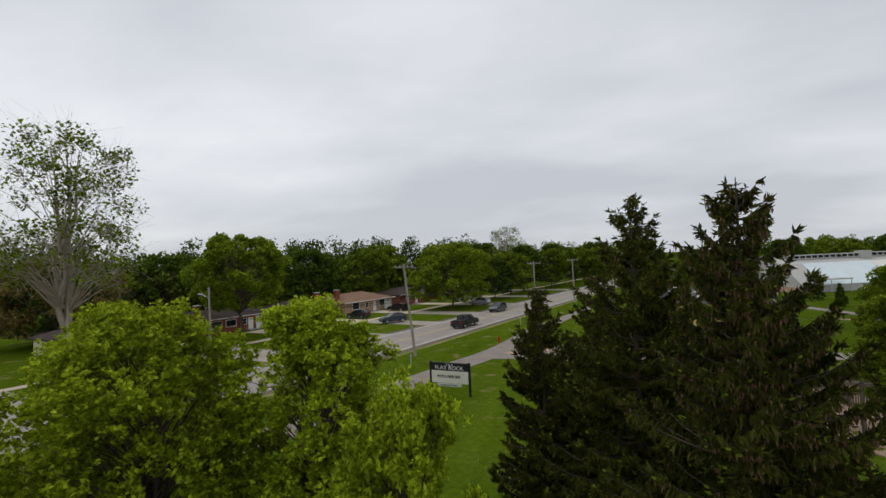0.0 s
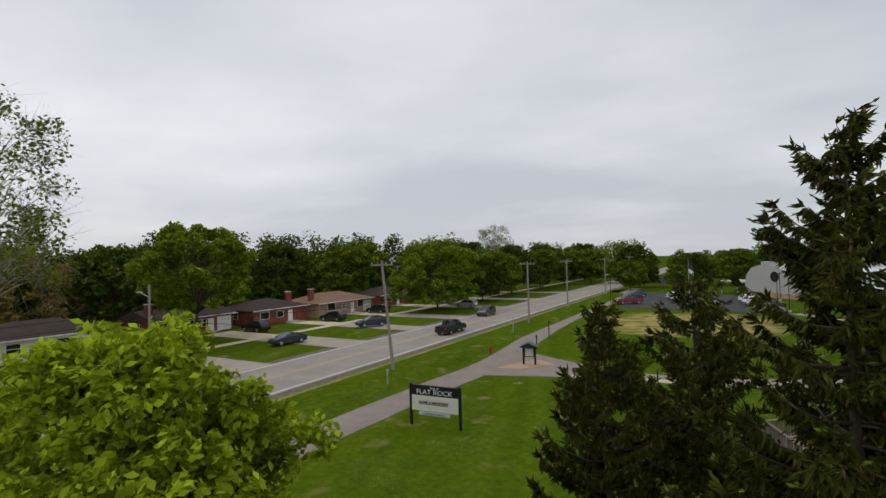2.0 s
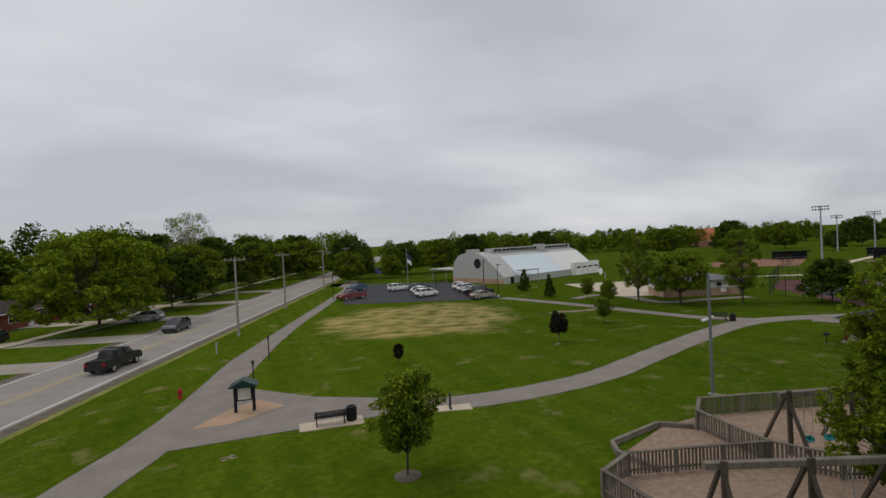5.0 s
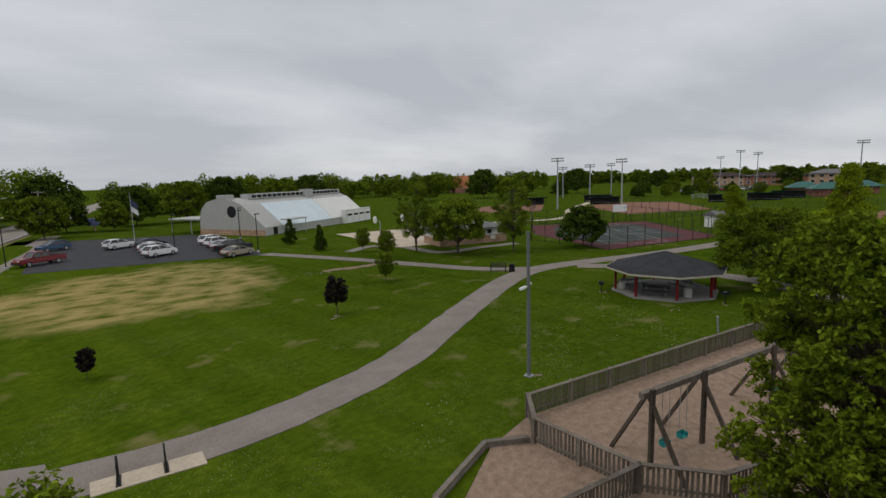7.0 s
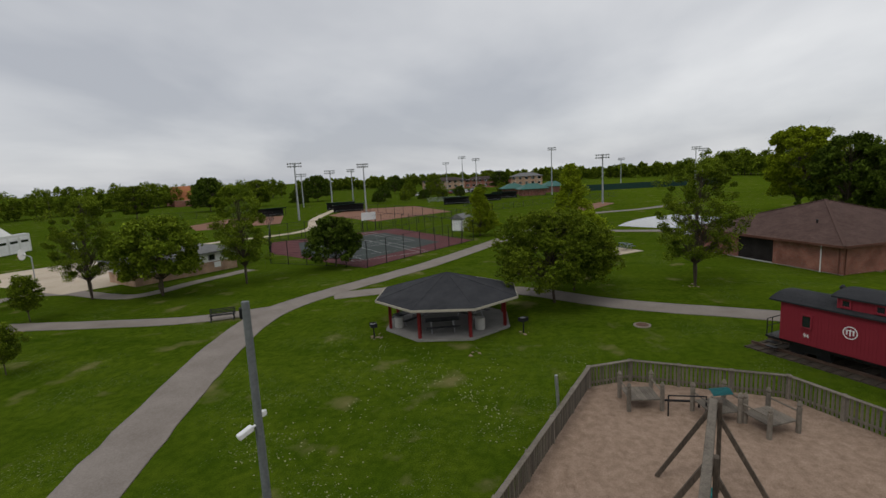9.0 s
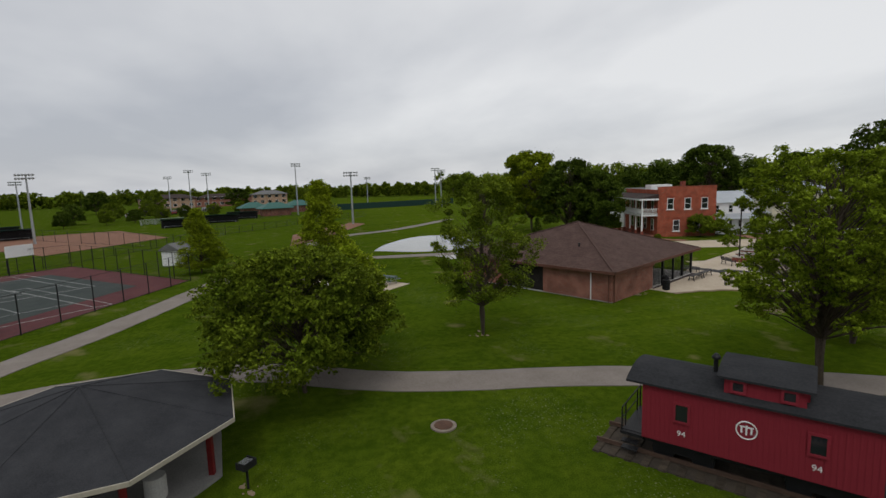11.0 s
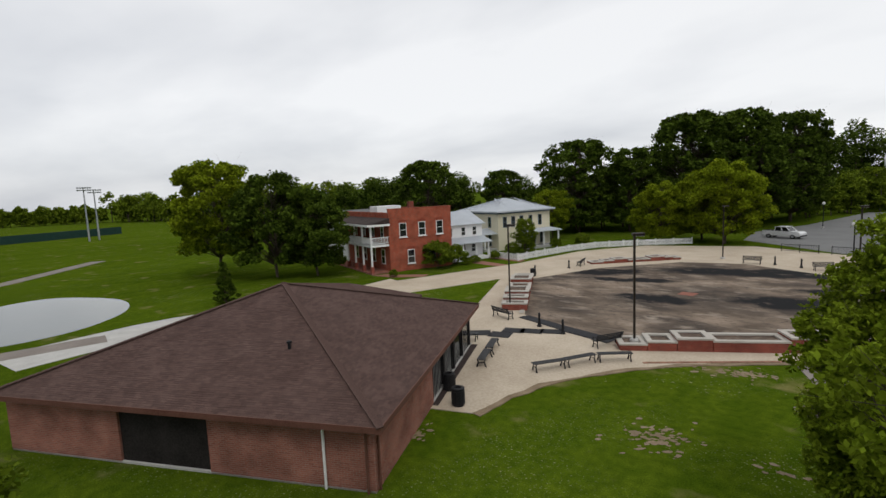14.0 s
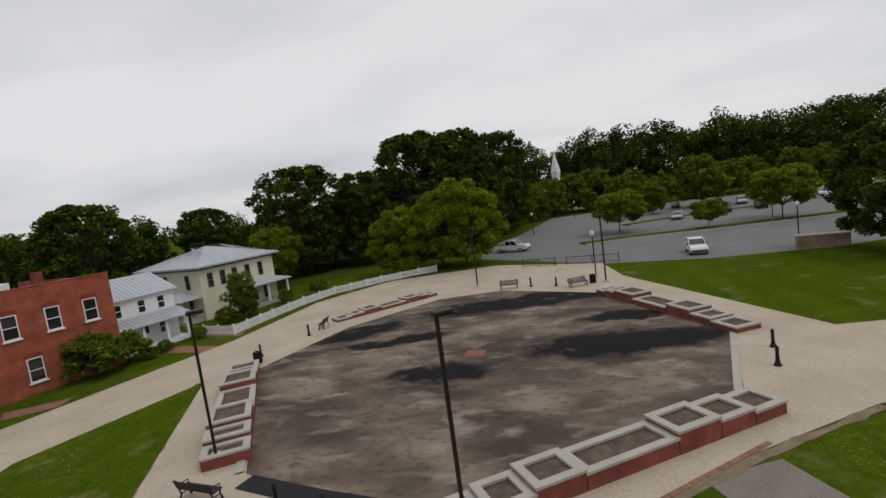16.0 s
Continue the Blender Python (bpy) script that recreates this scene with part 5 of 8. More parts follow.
def hydrant():
    ob = thing("fire_hydrant", -0.2, 61.9, 0, 30, "red cast-iron fire hydrant in the verge", "hydrant")
    red = mat("hydrant_red", (0.30, 0.015, 0.015), (0.4, 0.03, 0.025), 2, 0.5)
    part("barrel", lathe([(0.16, 0), (0.16, 0.05), (0.11, 0.07), (0.11, 0.5), (0.14, 0.52), (0.14, 0.56), (0.12, 0.6), (0.08, 0.7), (0.03, 0.76)], 14), red, ob)
    part("nozzle", tubes(((-0.2, 0, 0.42), (0.2, 0, 0.42), 0.055)), red, ob)
    part("front_nozzle", tubes(((0, 0, 0.4), (0, -0.22, 0.4), 0.07)), red, ob)


hydrant()
for x, y, h, c in ((6.1, 71.6, 2.2, BARK), (4.7, 64.2, 1.6, BARK), (1.4, 75.7, 1.4, STEEL), (-7.0, 47.0, 1.4, STEEL)):
    ob = thing("marker_post", x, y, 0, 0, "thin marker post standing in the grass", "post")
    part("post", boxes((-0.06, -0.06, -0.1, 0.06, 0.06, h), bevel=0.01), c, ob)
    part("cap", boxes((-0.1, -0.02, h - 0.35, 0.1, 0.08, h - 0.02)), c, ob)
mx, my = rp(-34.9, 11.6)
ob = thing("mailbox", mx, my, 0, RD, "white mailbox on a short post by the road", "mailbox")
part("post", boxes((-0.05, -0.05, 0, 0.05, 0.05, 0.8)), BARK, ob)
part("box", boxes((-0.3, -0.22, 0.75, 0.3, 0.22, 1.15), bevel=0.05), WHITE_P, ob)

# ---------------------------------------------------------------- playground
def fence_run(a, b, h=1.08, gap=0.16, label="weathered grey wooden slat fence round the playground"):
    """Posts, two rails and slats between two places."""
    a, b = Vector((*a, 0)), Vector((*b, 0))
    L = (b - a).length
    ob = thing("fence", a.x, a.y, 0, math.degrees(math.atan2(b.y - a.y, b.x - a.x)), label, "fence", "playground fence")
    if "slat" not in SHARED:
        SHARED["slat"] = mesh_of(boxes((-0.045, -0.012, 0.12, 0.045, 0.012, 1.03)), GREYWOOD, "slat")
        SHARED["fpost"] = mesh_of(boxes((-0.07, -0.07, -0.1, 0.07, 0.07, 1.10), bevel=0.012), GREYWOOD, "post")
    n = max(1, round(L / 2.4))
    for i in range(n + 1):
        piece("post", SHARED["fpost"], ob, pose(L * i / n, 0.05, 0))
    part("top_rail", boxes((0, -0.09, h - 0.04, L, 0.09, h)), GREYWOOD, ob)
    part("lower_rail", boxes((0, 0.015, 0.25, L, 0.06, 0.34)), GREYWOOD, ob)
    for i in range(int(L / gap)):
        piece("slat", SHARED["slat"], ob, pose((i + 0.5) * gap, 0, 0, 0, random.uniform(-1.2, 1.2), 0))
    return ob


FENCE = [(17.4, 33.0), (17.3, 38.0), (19.2, 38.8), (25.2, 36.95), (26.3, 34.8), (30.5, 32.6)]
FENCE2 = [(25.2, 37.1), (25.7, 41.1), (27.3, 42.4), (44.0, 37.2), (44.95, 35.35), (43.85, 29.45), (40.5, 27.2), (33, 23.6)]
for line in (FENCE, FENCE2):
    for a, b in zip(line, line[1:]):
        fence_run(a, b)


def timber(a, b, h=0.3):
    a, b = Vector((*a, 0)), Vector((*b, 0))
    ob = thing("timber_border", a.x, a.y, 0, math.degrees(math.atan2(b.y - a.y, b.x - a.x)), "low weathered timber edging of the play bed", "border", "playground edging")
    L = (b - a).length
    for k in range(2):
        part("timber", boxes((0, -0.1, 0.15 * k, L, 0.1, 0.145 + 0.15 * k), bevel=0.015), GREYWOOD, ob)


for a, b in zip([(20.6, 38.6), (20.2, 40.6), (20.7, 41.6), (24.3, 42.4), (25.65, 41.3)], [(20.2, 40.6), (20.7, 41.6), (24.3, 42.4), (25.65, 41.3)]):
    timber(a, b)


def swing_frame(x, y, rz, length, posts, swings, label, h=2.75):
    dark = mat("dark_timber", (0.045, 0.036, 0.028), (0.115, 0.092, 0.072), 1.5, 0.9, stretch=(1, 1, 0.25), fine=16, vary=0.2)
    ob = thing("swing_set", x, y, 0.05, rz, label, "swing set")
    part("beam", boxes((-0.35, -0.11, h - 0.22, length + 0.35, 0.11, h), bevel=0.015), GREYWOOD, ob)
    for px in posts:
        part("post", boxes((px - 0.10, -0.24, -0.1, px + 0.10, -0.12, h + 0.1), bevel=0.012), dark, ob)
        for sgn in (-1, 1):
            bm = bmesh.new()
            d = Vector((0, 1.5 * sgn, -(h - 0.1)))
            m = Matrix.Translation((px, 0.0, h - 0.1)) @ Matrix.Rotation(math.atan2(1.5 * sgn, h - 0.1), 4, "X")
            box(bm, -0.06, -0.06, -d.length, 0.06, 0.06, 0, m)
            part("brace", bm, dark, ob)
    teal = mat("teal_plastic", (0.02, 0.20, 0.20), (0.03, 0.26, 0.25), 2, 0.5)
    for sx, kind in swings:
        if kind == "tyre":
            s = part("tyre_swing", lathe([(0.28, 0), (0.45, 0.02), (0.5, 0.12), (0.45, 0.22), (0.28, 0.2)], 18), RUBBER, ob, "black tyre swing on chains")
            s.location = (sx, 0, 0.4)
            for a in (0.5, 2.6, 4.7):
                part("chain", tubes(((sx + 0.4 * math.cos(a), 0.4 * math.sin(a), 0.6), (sx, 0, h - 0.2), 0.012), n=5), STEEL, ob)
        else:
            part("swing_seat", boxes((sx - 0.2, -0.11, 0.45, sx + 0.2, 0.11, 0.50), (sx - 0.2, 0.08, 0.50, sx + 0.2, 0.11, 0.68), (sx - 0.2, -0.11, 0.50, sx - 0.16, 0.08, 0.64), (sx + 0.16, -0.11, 0.50, sx + 0.2, 0.08, 0.64), bevel=0.014), teal, ob, "teal bucket swing seat")
            for k in (-0.2, 0.2):
                part("chain", tubes(((sx + k, 0, 0.7), (sx + k, 0, h - 0.2), 0.012), n=5), STEEL, ob)
    return ob


swing_frame(26.85, 37.35, -17.4, 10.9, (0, 2.95, 7.75, 10.9), ((1.0, "seat"), (2.0, "seat"), (8.8, "seat"), (9.8, "seat")), "heavy weathered timber swing set over wood chips")
swing_frame(18.4, 33.9, -23, 5.6, (0.2, 2.9, 5.4), ((4.2, "tyre"),), "weathered timber swing frame near the fence")


def deck(x, y, rz, roof, label):
    ob = thing("play_deck", x, y, 0.05, rz, label, "play deck", "play decks")
    for i in range(7):
        part("plank", boxes((-0.6 + i * 0.175, -0.6, 0.42, -0.44 + i * 0.175, 0.6, 0.47)), GREYWOOD, ob)
    for sx in (-0.65, 0.65):
        for sy in (-0.62, 0.62):
            part("post", lathe([(0.09, 0), (0.09, 0.95), (0.06, 0.98), (0.10, 1.05), (0.05, 1.18)], 10), GREYWOOD, ob).location = (sx, sy, 0)
        part("rail", tubes(((sx, -0.62, 0.8), (sx, 0.62, 0.8), 0.03)), GREYWOOD, ob)
    if roof:
        bm = bmesh.new()
        n = 8
        rows = [[bm.verts.new((x_, -0.3 + 0.6 * i / n, 1.0 + 0.14 * math.sin(math.pi * i / n))) for i in range(n + 1)] for x_ in (-0.4, 0.4)]
        for i in range(n):
            bm.faces.new((rows[0][i], rows[0][i + 1], rows[1][i + 1], rows[1][i]))
        bmesh.ops.solidify(bm, geom=list(bm.faces), thickness=0.04)
        part("canopy", bm, mat("teal_canopy", (0.02, 0.13, 0.14), (0.03, 0.18, 0.19), 2, 0.5), ob, "curved teal canopy")
    return ob


deck(42.75, 35.25, -80, False, "low weathered wooden play deck with posts")
deck(42.0, 32.55, -72, True, "low wooden play deck under a teal canopy")
deck(41.35, 31.05, -62, False, "low weathered wooden play deck by the fence")
ob = thing("balance_bar", 42.2, 34.4, 0.05, -88, "dark metal balance bars linking the play decks", "play bar")
part("bar", tubes(((0, -0.4, 0.85), (1.4, -0.4, 0.85), 0.03)), BLACK, ob)
part("bar", tubes(((0, 0.45, 0.25), (1.4, 0.45, 0.25), 0.05)), BLACK, ob)
for x in (0.02, 1.38):
    part("upright", tubes(((x, 0.45, 0), (x, 0.45, 0.25), 0.04)), BLACK, ob)
    part("upright", tubes(((x, -0.4, 0), (x, -0.4, 0.85), 0.03)), BLACK, ob)
ob = thing("leaning_post", 41.2, 38.5, 0, 0, "pale leaning post behind the play fence", "post")
part("post", tubes(((0, 0, -0.1), (-0.25, 0.1, 1.9), 0.06)), STEEL, ob)

# camera pole beside the path
ob = thing("camera_pole", 31.1, 44.8, 0, 0, "tall grey steel pole with two white security cameras", "pole")
part("pole", tubes(((0, 0, 0), (0, 0, 7.4), 0.10, 0.08), n=14), mat("grey_green_pole", (0.11, 0.12, 0.12), (0.17, 0.18, 0.18), 1, 0.6), ob)
part("base_plate", boxes((-0.2, -0.2, 0, 0.2, 0.2, 0.05)), STEEL, ob)
for a, dz in ((150, 4.7), (20, 4.85)):
    c = part("camera_body", boxes((0.15, -0.07, -0.06, 0.5, 0.07, 0.07), bevel=0.02), WHITE_P, ob, "white security camera")
    c.matrix_basis = pose(0, 0, dz, 0, 18, a)
    part("bracket", tubes(((0.05, 0, 0), (0.2, 0, 0), 0.03)), WHITE_P, c)


# ---------------------------------------------------------------- gazebo
def gazebo():
    gx, gy = 53.7, 45.7
    ob = thing("gazebo", gx, gy, 0, 188.9 - 22.5, "open octagonal picnic shelter with charcoal roof and red posts", "gazebo")
    ring = lambda r, z: [(r * math.cos(k * math.pi / 4), r * math.sin(k * math.pi / 4), z) for k in range(8)]
    part("floor", prism([p[:2] for p in ring(4.3, 0)], -0.1, 0.12), mat("old_grey_floor", (0.17, 0.165, 0.155), (0.26, 0.25, 0.235), 0.8, 0.9, fine=20), ob, "octagonal concrete floor")
    red = mat("red_post_paint", (0.13, 0.012, 0.014), (0.19, 0.022, 0.022), 2, 0.5)
    for k in range(8):
        a = k * math.pi / 4
        p = part("post", boxes((-0.09, -0.09, 0.12, 0.09, 0.09, 2.0), bevel=0.01), red, ob)
        p.matrix_basis = pose(3.98 * math.cos(a), 3.98 * math.sin(a), 0, 0, 0, 45 * k)
    V = ring(4.85, 2.08) + [(0, 0, 3.4)] + ring(4.85, 2.0) + [(0, 0, 3.25)]
    roof = part("roof", bm_poly(V, [(k, (k + 1) % 8, 8) for k in range(8)] + [(9 + (k + 1) % 8, 9 + k, 17) for k in range(8)] + [(k, 9 + k, 9 + (k + 1) % 8, (k + 1) % 8) for k in range(8)]), SHINGLE_G, ob)
    for k in range(8):
        a, b = Vector(ring(4.87, 0)[k]), Vector(ring(4.87, 0)[(k + 1) % 8])
        bm = boxes((0, -0.02, 1.95, (b - a).length, 0.02, 2.09))
        part("fascia", bm, mat("cream_trim", (0.34, 0.31, 0.25), (0.42, 0.38, 0.31), 1, 0.6), roof).matrix_basis = pose(a.x, a.y, 0, 0, 0, math.degrees(math.atan2(b.y - a.y, b.x - a.x)))
        cap = bmesh.new()
        tube(cap, ring(4.85, 2.075)[k], (0, 0, 3.405), 0.022, n=5)
        part("ridge_cap", cap, SHINGLE_G, roof)


gazebo()


def picnic_table(x, y, rz, label, z=0.12, top=None, length=2.1):
    ob = thing("picnic_table", x, y, z, rz, label, "picnic table")
    m, h = top or BLACK, length / 2
    for i in range(4):
        part("top_plank", boxes((-h, -0.37 + 0.19 * i, 0.72, h, -0.2 + 0.19 * i, 0.76)), m, ob)
    for s in (-1, 1):
        part("seat_plank", boxes((-h, s * 0.72 - 0.13, 0.42, h, s * 0.72 + 0.13, 0.46)), m, ob)
    for k in (-h + 0.35, h - 0.35):
        part("leg_frame", tubes(((k, -0.5, 0), (k, -0.2, 0.72), 0.03), ((k, 0.5, 0), (k, 0.2, 0.72), 0.03), ((k, -0.75, 0.4), (k, 0.75, 0.4), 0.03)), STEEL, ob)
    return ob


picnic_table(51.4, 45.6, 108, "dark picnic table on grey steel legs under the shelter")
picnic_table(54.6, 44.4, 60, "dark picnic table under the shelter roof")
picnic_table(53.0, 48.3, 150, "dark picnic table under the shelter roof")
bin_(51.9, 43.3, "pale concrete drum litter bin under the shelter", 0.12, CONC_G, 0.85, 0.32)
bin_(51.9, 48.6, "pale drum litter bin under the shelter", 0.12, CONC_G, 0.8, 0.3)


def grill(x, y, label):
    ob = thing("park_grill", x, y, 0, random.uniform(0, 360), label, "grill")
    part("stem", tubes(((0, 0, -0.1), (0, 0, 0.75), 0.04)), BLACK, ob)
    part("fire_box", boxes((-0.25, -0.2, 0.75, 0.25, 0.2, 0.79), (-0.25, -0.2, 0.79, -0.22, 0.2, 0.98), (0.22, -0.2, 0.79, 0.25, 0.2, 0.98), (-0.22, 0.17, 0.79, 0.22, 0.2, 0.98)), BLACK, ob)
    part("grate", boxes(*[(-0.21, -0.18 + 0.05 * i, 0.92, 0.21, -0.165 + 0.05 * i, 0.935) for i in range(7)]), STEEL, ob)


grill(51.7, 40.6, "black park grill on a post in grass")
grill(49.9, 49.6, "black park grill beside the shelter")


def manhole(x, y, label, ring=None):
    ob = thing("manhole", x, y, 0, 0, label, "manhole")
    part("collar", lathe([(0.52, 0.0), (0.52, 0.05), (0.49, 0.06), (0.38, 0.06), (0.37, 0.05)], 22), mat("old_concrete", (0.16, 0.13, 0.10), (0.27, 0.23, 0.19), 2, 0.9), ob)
    part("cover", lathe([(0.38, 0.02), (0.38, 0.075), (0.34, 0.085)], 22), mat("rusty_iron", (0.07, 0.04, 0.03), (0.13, 0.075, 0.05), 3, 0.8), ob, "rusty iron cover")


manhole(53.6, 33.5, "round concrete fire ring with rusty centre in the lawn")
manhole(58.1, 1.15, "round manhole with concrete collar in the lawn")
bench(52.8, 62.5, -60, "black bench beside the path junction", z=0.0)
bin_(53.5, 61.2, "round black litter bin at the path junction", z=0.0)


# ---------------------------------------------------------------- caboose
SOIL_DK = mat("dark_dirt", (0.035, 0.03, 0.024), (0.08, 0.065, 0.05), 1.5, 0.95, fine=18, space="World", bump=0.6)


def caboose():
    ob = thing("caboose", 49.05, 27.8, 0, -142.6, "red wooden railway caboose with black roof on a short track", "caboose")
    red = mat("faded_red_boards", (0.17, 0.016, 0.026), (0.25, 0.028, 0.04), 1.2, 0.65, stretch=(7, 7, 0.35), fine=8, lo=0.3, hi=0.7)
    roofm = mat("black_roof_canvas", (0.016, 0.017, 0.019), (0.034, 0.035, 0.038), 1, 0.85)
    L, W, z0, z1 = 6.15, 2.4, 0.92, 2.85
    body = part("body", boxes((0, 0, z0, L, W, z1)), red, ob, "red vertical board body")
    n = int(L / 0.14)
    if n:
        bm = boxes((-0.055, -0.008, z0 + 0.02, 0.055, 0.0, z1 - 0.06))
        me = mesh_of(bm, red, "board")
        for i in range(n):
            piece("board", me, body, pose((i + 0.5) * L / n, -0.002, 0))

    def vault(x0, x1, y0, y1, zb, rise, k=10):
        bm = bmesh.new()
        rows = []
        for x in (x0, x1):
            rows.append([bm.verts.new((x, y0 + (y1 - y0) * i / k, zb + rise * math.sin(math.pi * i / k) ** 0.8)) for i in range(k + 1)])
        lo = [[bm.verts.new((x, y, zb - 0.07)) for y in (y0, y1)] for x in (x0, x1)]
        for i in range(k):
            bm.faces.new((rows[0][i], rows[0][i + 1], rows[1][i + 1], rows[1][i]))
        for r, l in zip(rows, lo):
            bm.faces.new(r + [l[1], l[0]])
        bm.faces.new((rows[0][0], rows[1][0], lo[1][0], lo[0][0]))
        bm.faces.new((rows[0][-1], lo[0][1], lo[1][1], rows[1][-1]))
        bm.faces.new((lo[0][0], lo[1][0], lo[1][1], lo[0][1]))
        bmesh.ops.recalc_face_normals(bm, faces=bm.faces)
        return bm

    part("roof", vault(-0.5, L + 0.5, -0.14, W + 0.14, z1 + 0.03, 0.30), roofm, ob, "curved black roof")
    cup = part("cupola", boxes((2.35, 0.12, z1, 4.4, W - 0.12, z1 + 0.66)), red, ob)
    part("cupola_roof", vault(2.15, 4.6, -0.02, W + 0.02, z1 + 0.69, 0.20), roofm, cup)
    trim = mat("red_window_trim", (0.19, 0.02, 0.03), (0.26, 0.03, 0.045), 2, 0.6)
    for x in (1.22, 4.72):
        window(ob, side(x, -0.012, 1.72), 0.50, 0.68, trim, bars=0)
    for x in (2.72, 4.0):
        window(cup, side(x, 0.11, z1 + 0.2), 0.42, 0.40, trim, bars=0)
    for y in (0.6, 1.7):
        window(cup, side(4.41, y, z1 + 0.16, 90), 0.4, 0.42, trim, bars=0)
    up = Matrix.Rotation(radians(90), 4, "X")
    for x in (1.22, 4.72):
        lettering("94", 0.26, ob, pose(x, -0.02, 1.28) @ up, WHITE_P, label="white painted number 94")
    bm = bmesh.new()
    for k in range(24):
        a, b = k * math.pi / 12, (k + 1) * math.pi / 12
        tube(bm, (3.0 + 0.27 * math.cos(a), -0.02, 2.0 + 0.27 * math.sin(a)), (3.0 + 0.27 * math.cos(b), -0.02, 2.0 + 0.27 * math.sin(b)), 0.022, n=5)
    for dx, hh in ((-0.13, 0.2), (0.0, 0.3), (0.13, 0.2)):
        box(bm, 3.0 + dx - 0.025, -0.03, 2.0 - hh / 2, 3.0 + dx + 0.025, -0.012, 2.0 + hh / 2)
    box(bm, 2.82, -0.03, 2.08, 3.18, -0.012, 2.12)
    part("emblem", bm, WHITE_P, ob, "round white railway emblem")
    part("underframe", boxes((-0.7, 0.2, 0.72, L + 0.7, W - 0.2, z0 - 0.003)), BLACK, ob)
    for tx in (1.2, L - 1.2):
        tr = part("bogie", boxes((tx - 0.9, 0.35, 0.42, tx + 0.9, 0.5, 0.72), (tx - 0.9, W - 0.5, 0.42, tx + 0.9, W - 0.35, 0.72), (tx - 0.15, 0.4, 0.5, tx + 0.15, W - 0.4, 0.72)), BLACK, ob)
        for wx in (tx - 0.6, tx + 0.6):
            part("wheel", tubes(((wx, 0.48, 0.42), (wx, 0.62, 0.42), 0.36), ((wx, W - 0.62, 0.42), (wx, W - 0.48, 0.42), 0.36), ((wx, 0.6, 0.42), (wx, W - 0.6, 0.42), 0.06), n=16), BLACK, tr)
    for e, s in ((0, -1), (L, 1)):
        pl = part("platform", boxes((min(e, e + s * 0.72), 0.05, 0.8, max(e, e + s * 0.72), W - 0.05, 0.9)), BLACK, ob)
        for y in (0.1, 0.5, W - 0.5, W - 0.1):
            part("railing_post", tubes(((e + s * 0.68, y, 0.9), (e + s * 0.68, y, 1.75), 0.025)), BLACK, pl)
        part("railing", tubes(((e + s * 0.68, 0.08, 1.74), (e + s * 0.68, W - 0.08, 1.74), 0.025), ((e + s * 0.68, 0.08, 1.35), (e + s * 0.68, W - 0.08, 1.35), 0.02)), BLACK, pl)
        for k in range(2):
            part("step", boxes((min(e + s * 0.15, e + s * 0.68), -0.02, 0.3 + 0.25 * k, max(e + s * 0.15, e + s * 0.68), 0.25, 0.34 + 0.25 * k)), BLACK, pl)
    part("stove_pipe", lathe([(0.07, z1 + 0.2), (0.07, z1 + 1.0), (0.13, z1 + 1.02), (0.13, z1 + 1.1), (0.04, z1 + 1.2)], 12), BLACK, ob).location = (1.95, 1.3, -0.25)


caboose()
ob = thing("railway_track", 49.05, 27.8, 0, -142.6, "short rusty track on old timber sleepers", "track")
for i in range(18):
    part("sleeper", boxes((-1.6 + i * 0.55, -0.25, -0.03, -1.36 + i * 0.55, 2.65, 0.07)), mat("creosoted_sleeper", (0.030, 0.024, 0.018), (0.085, 0.068, 0.05), 2.0, 0.95, stretch=(1, 4, 1), vary=0.2), ob)
for y in (0.5, 1.9):
    part("rail", boxes((-1.7, y - 0.035, 0.07, 8.2, y + 0.035, 0.2), (-1.7, y - 0.07, 0.065, 8.2, y + 0.07, 0.085)), mat("rusty_rail", (0.06, 0.04, 0.03), (0.11, 0.07, 0.05), 2, 0.7), ob)
setting("ballast", prism([(50.2, 28.9), (41.8, 22.6), (43.6, 20.4), (52.0, 26.7)][::-1], -0.05, 0.03), SOIL_DK, "dark dirt under the track", "ground")


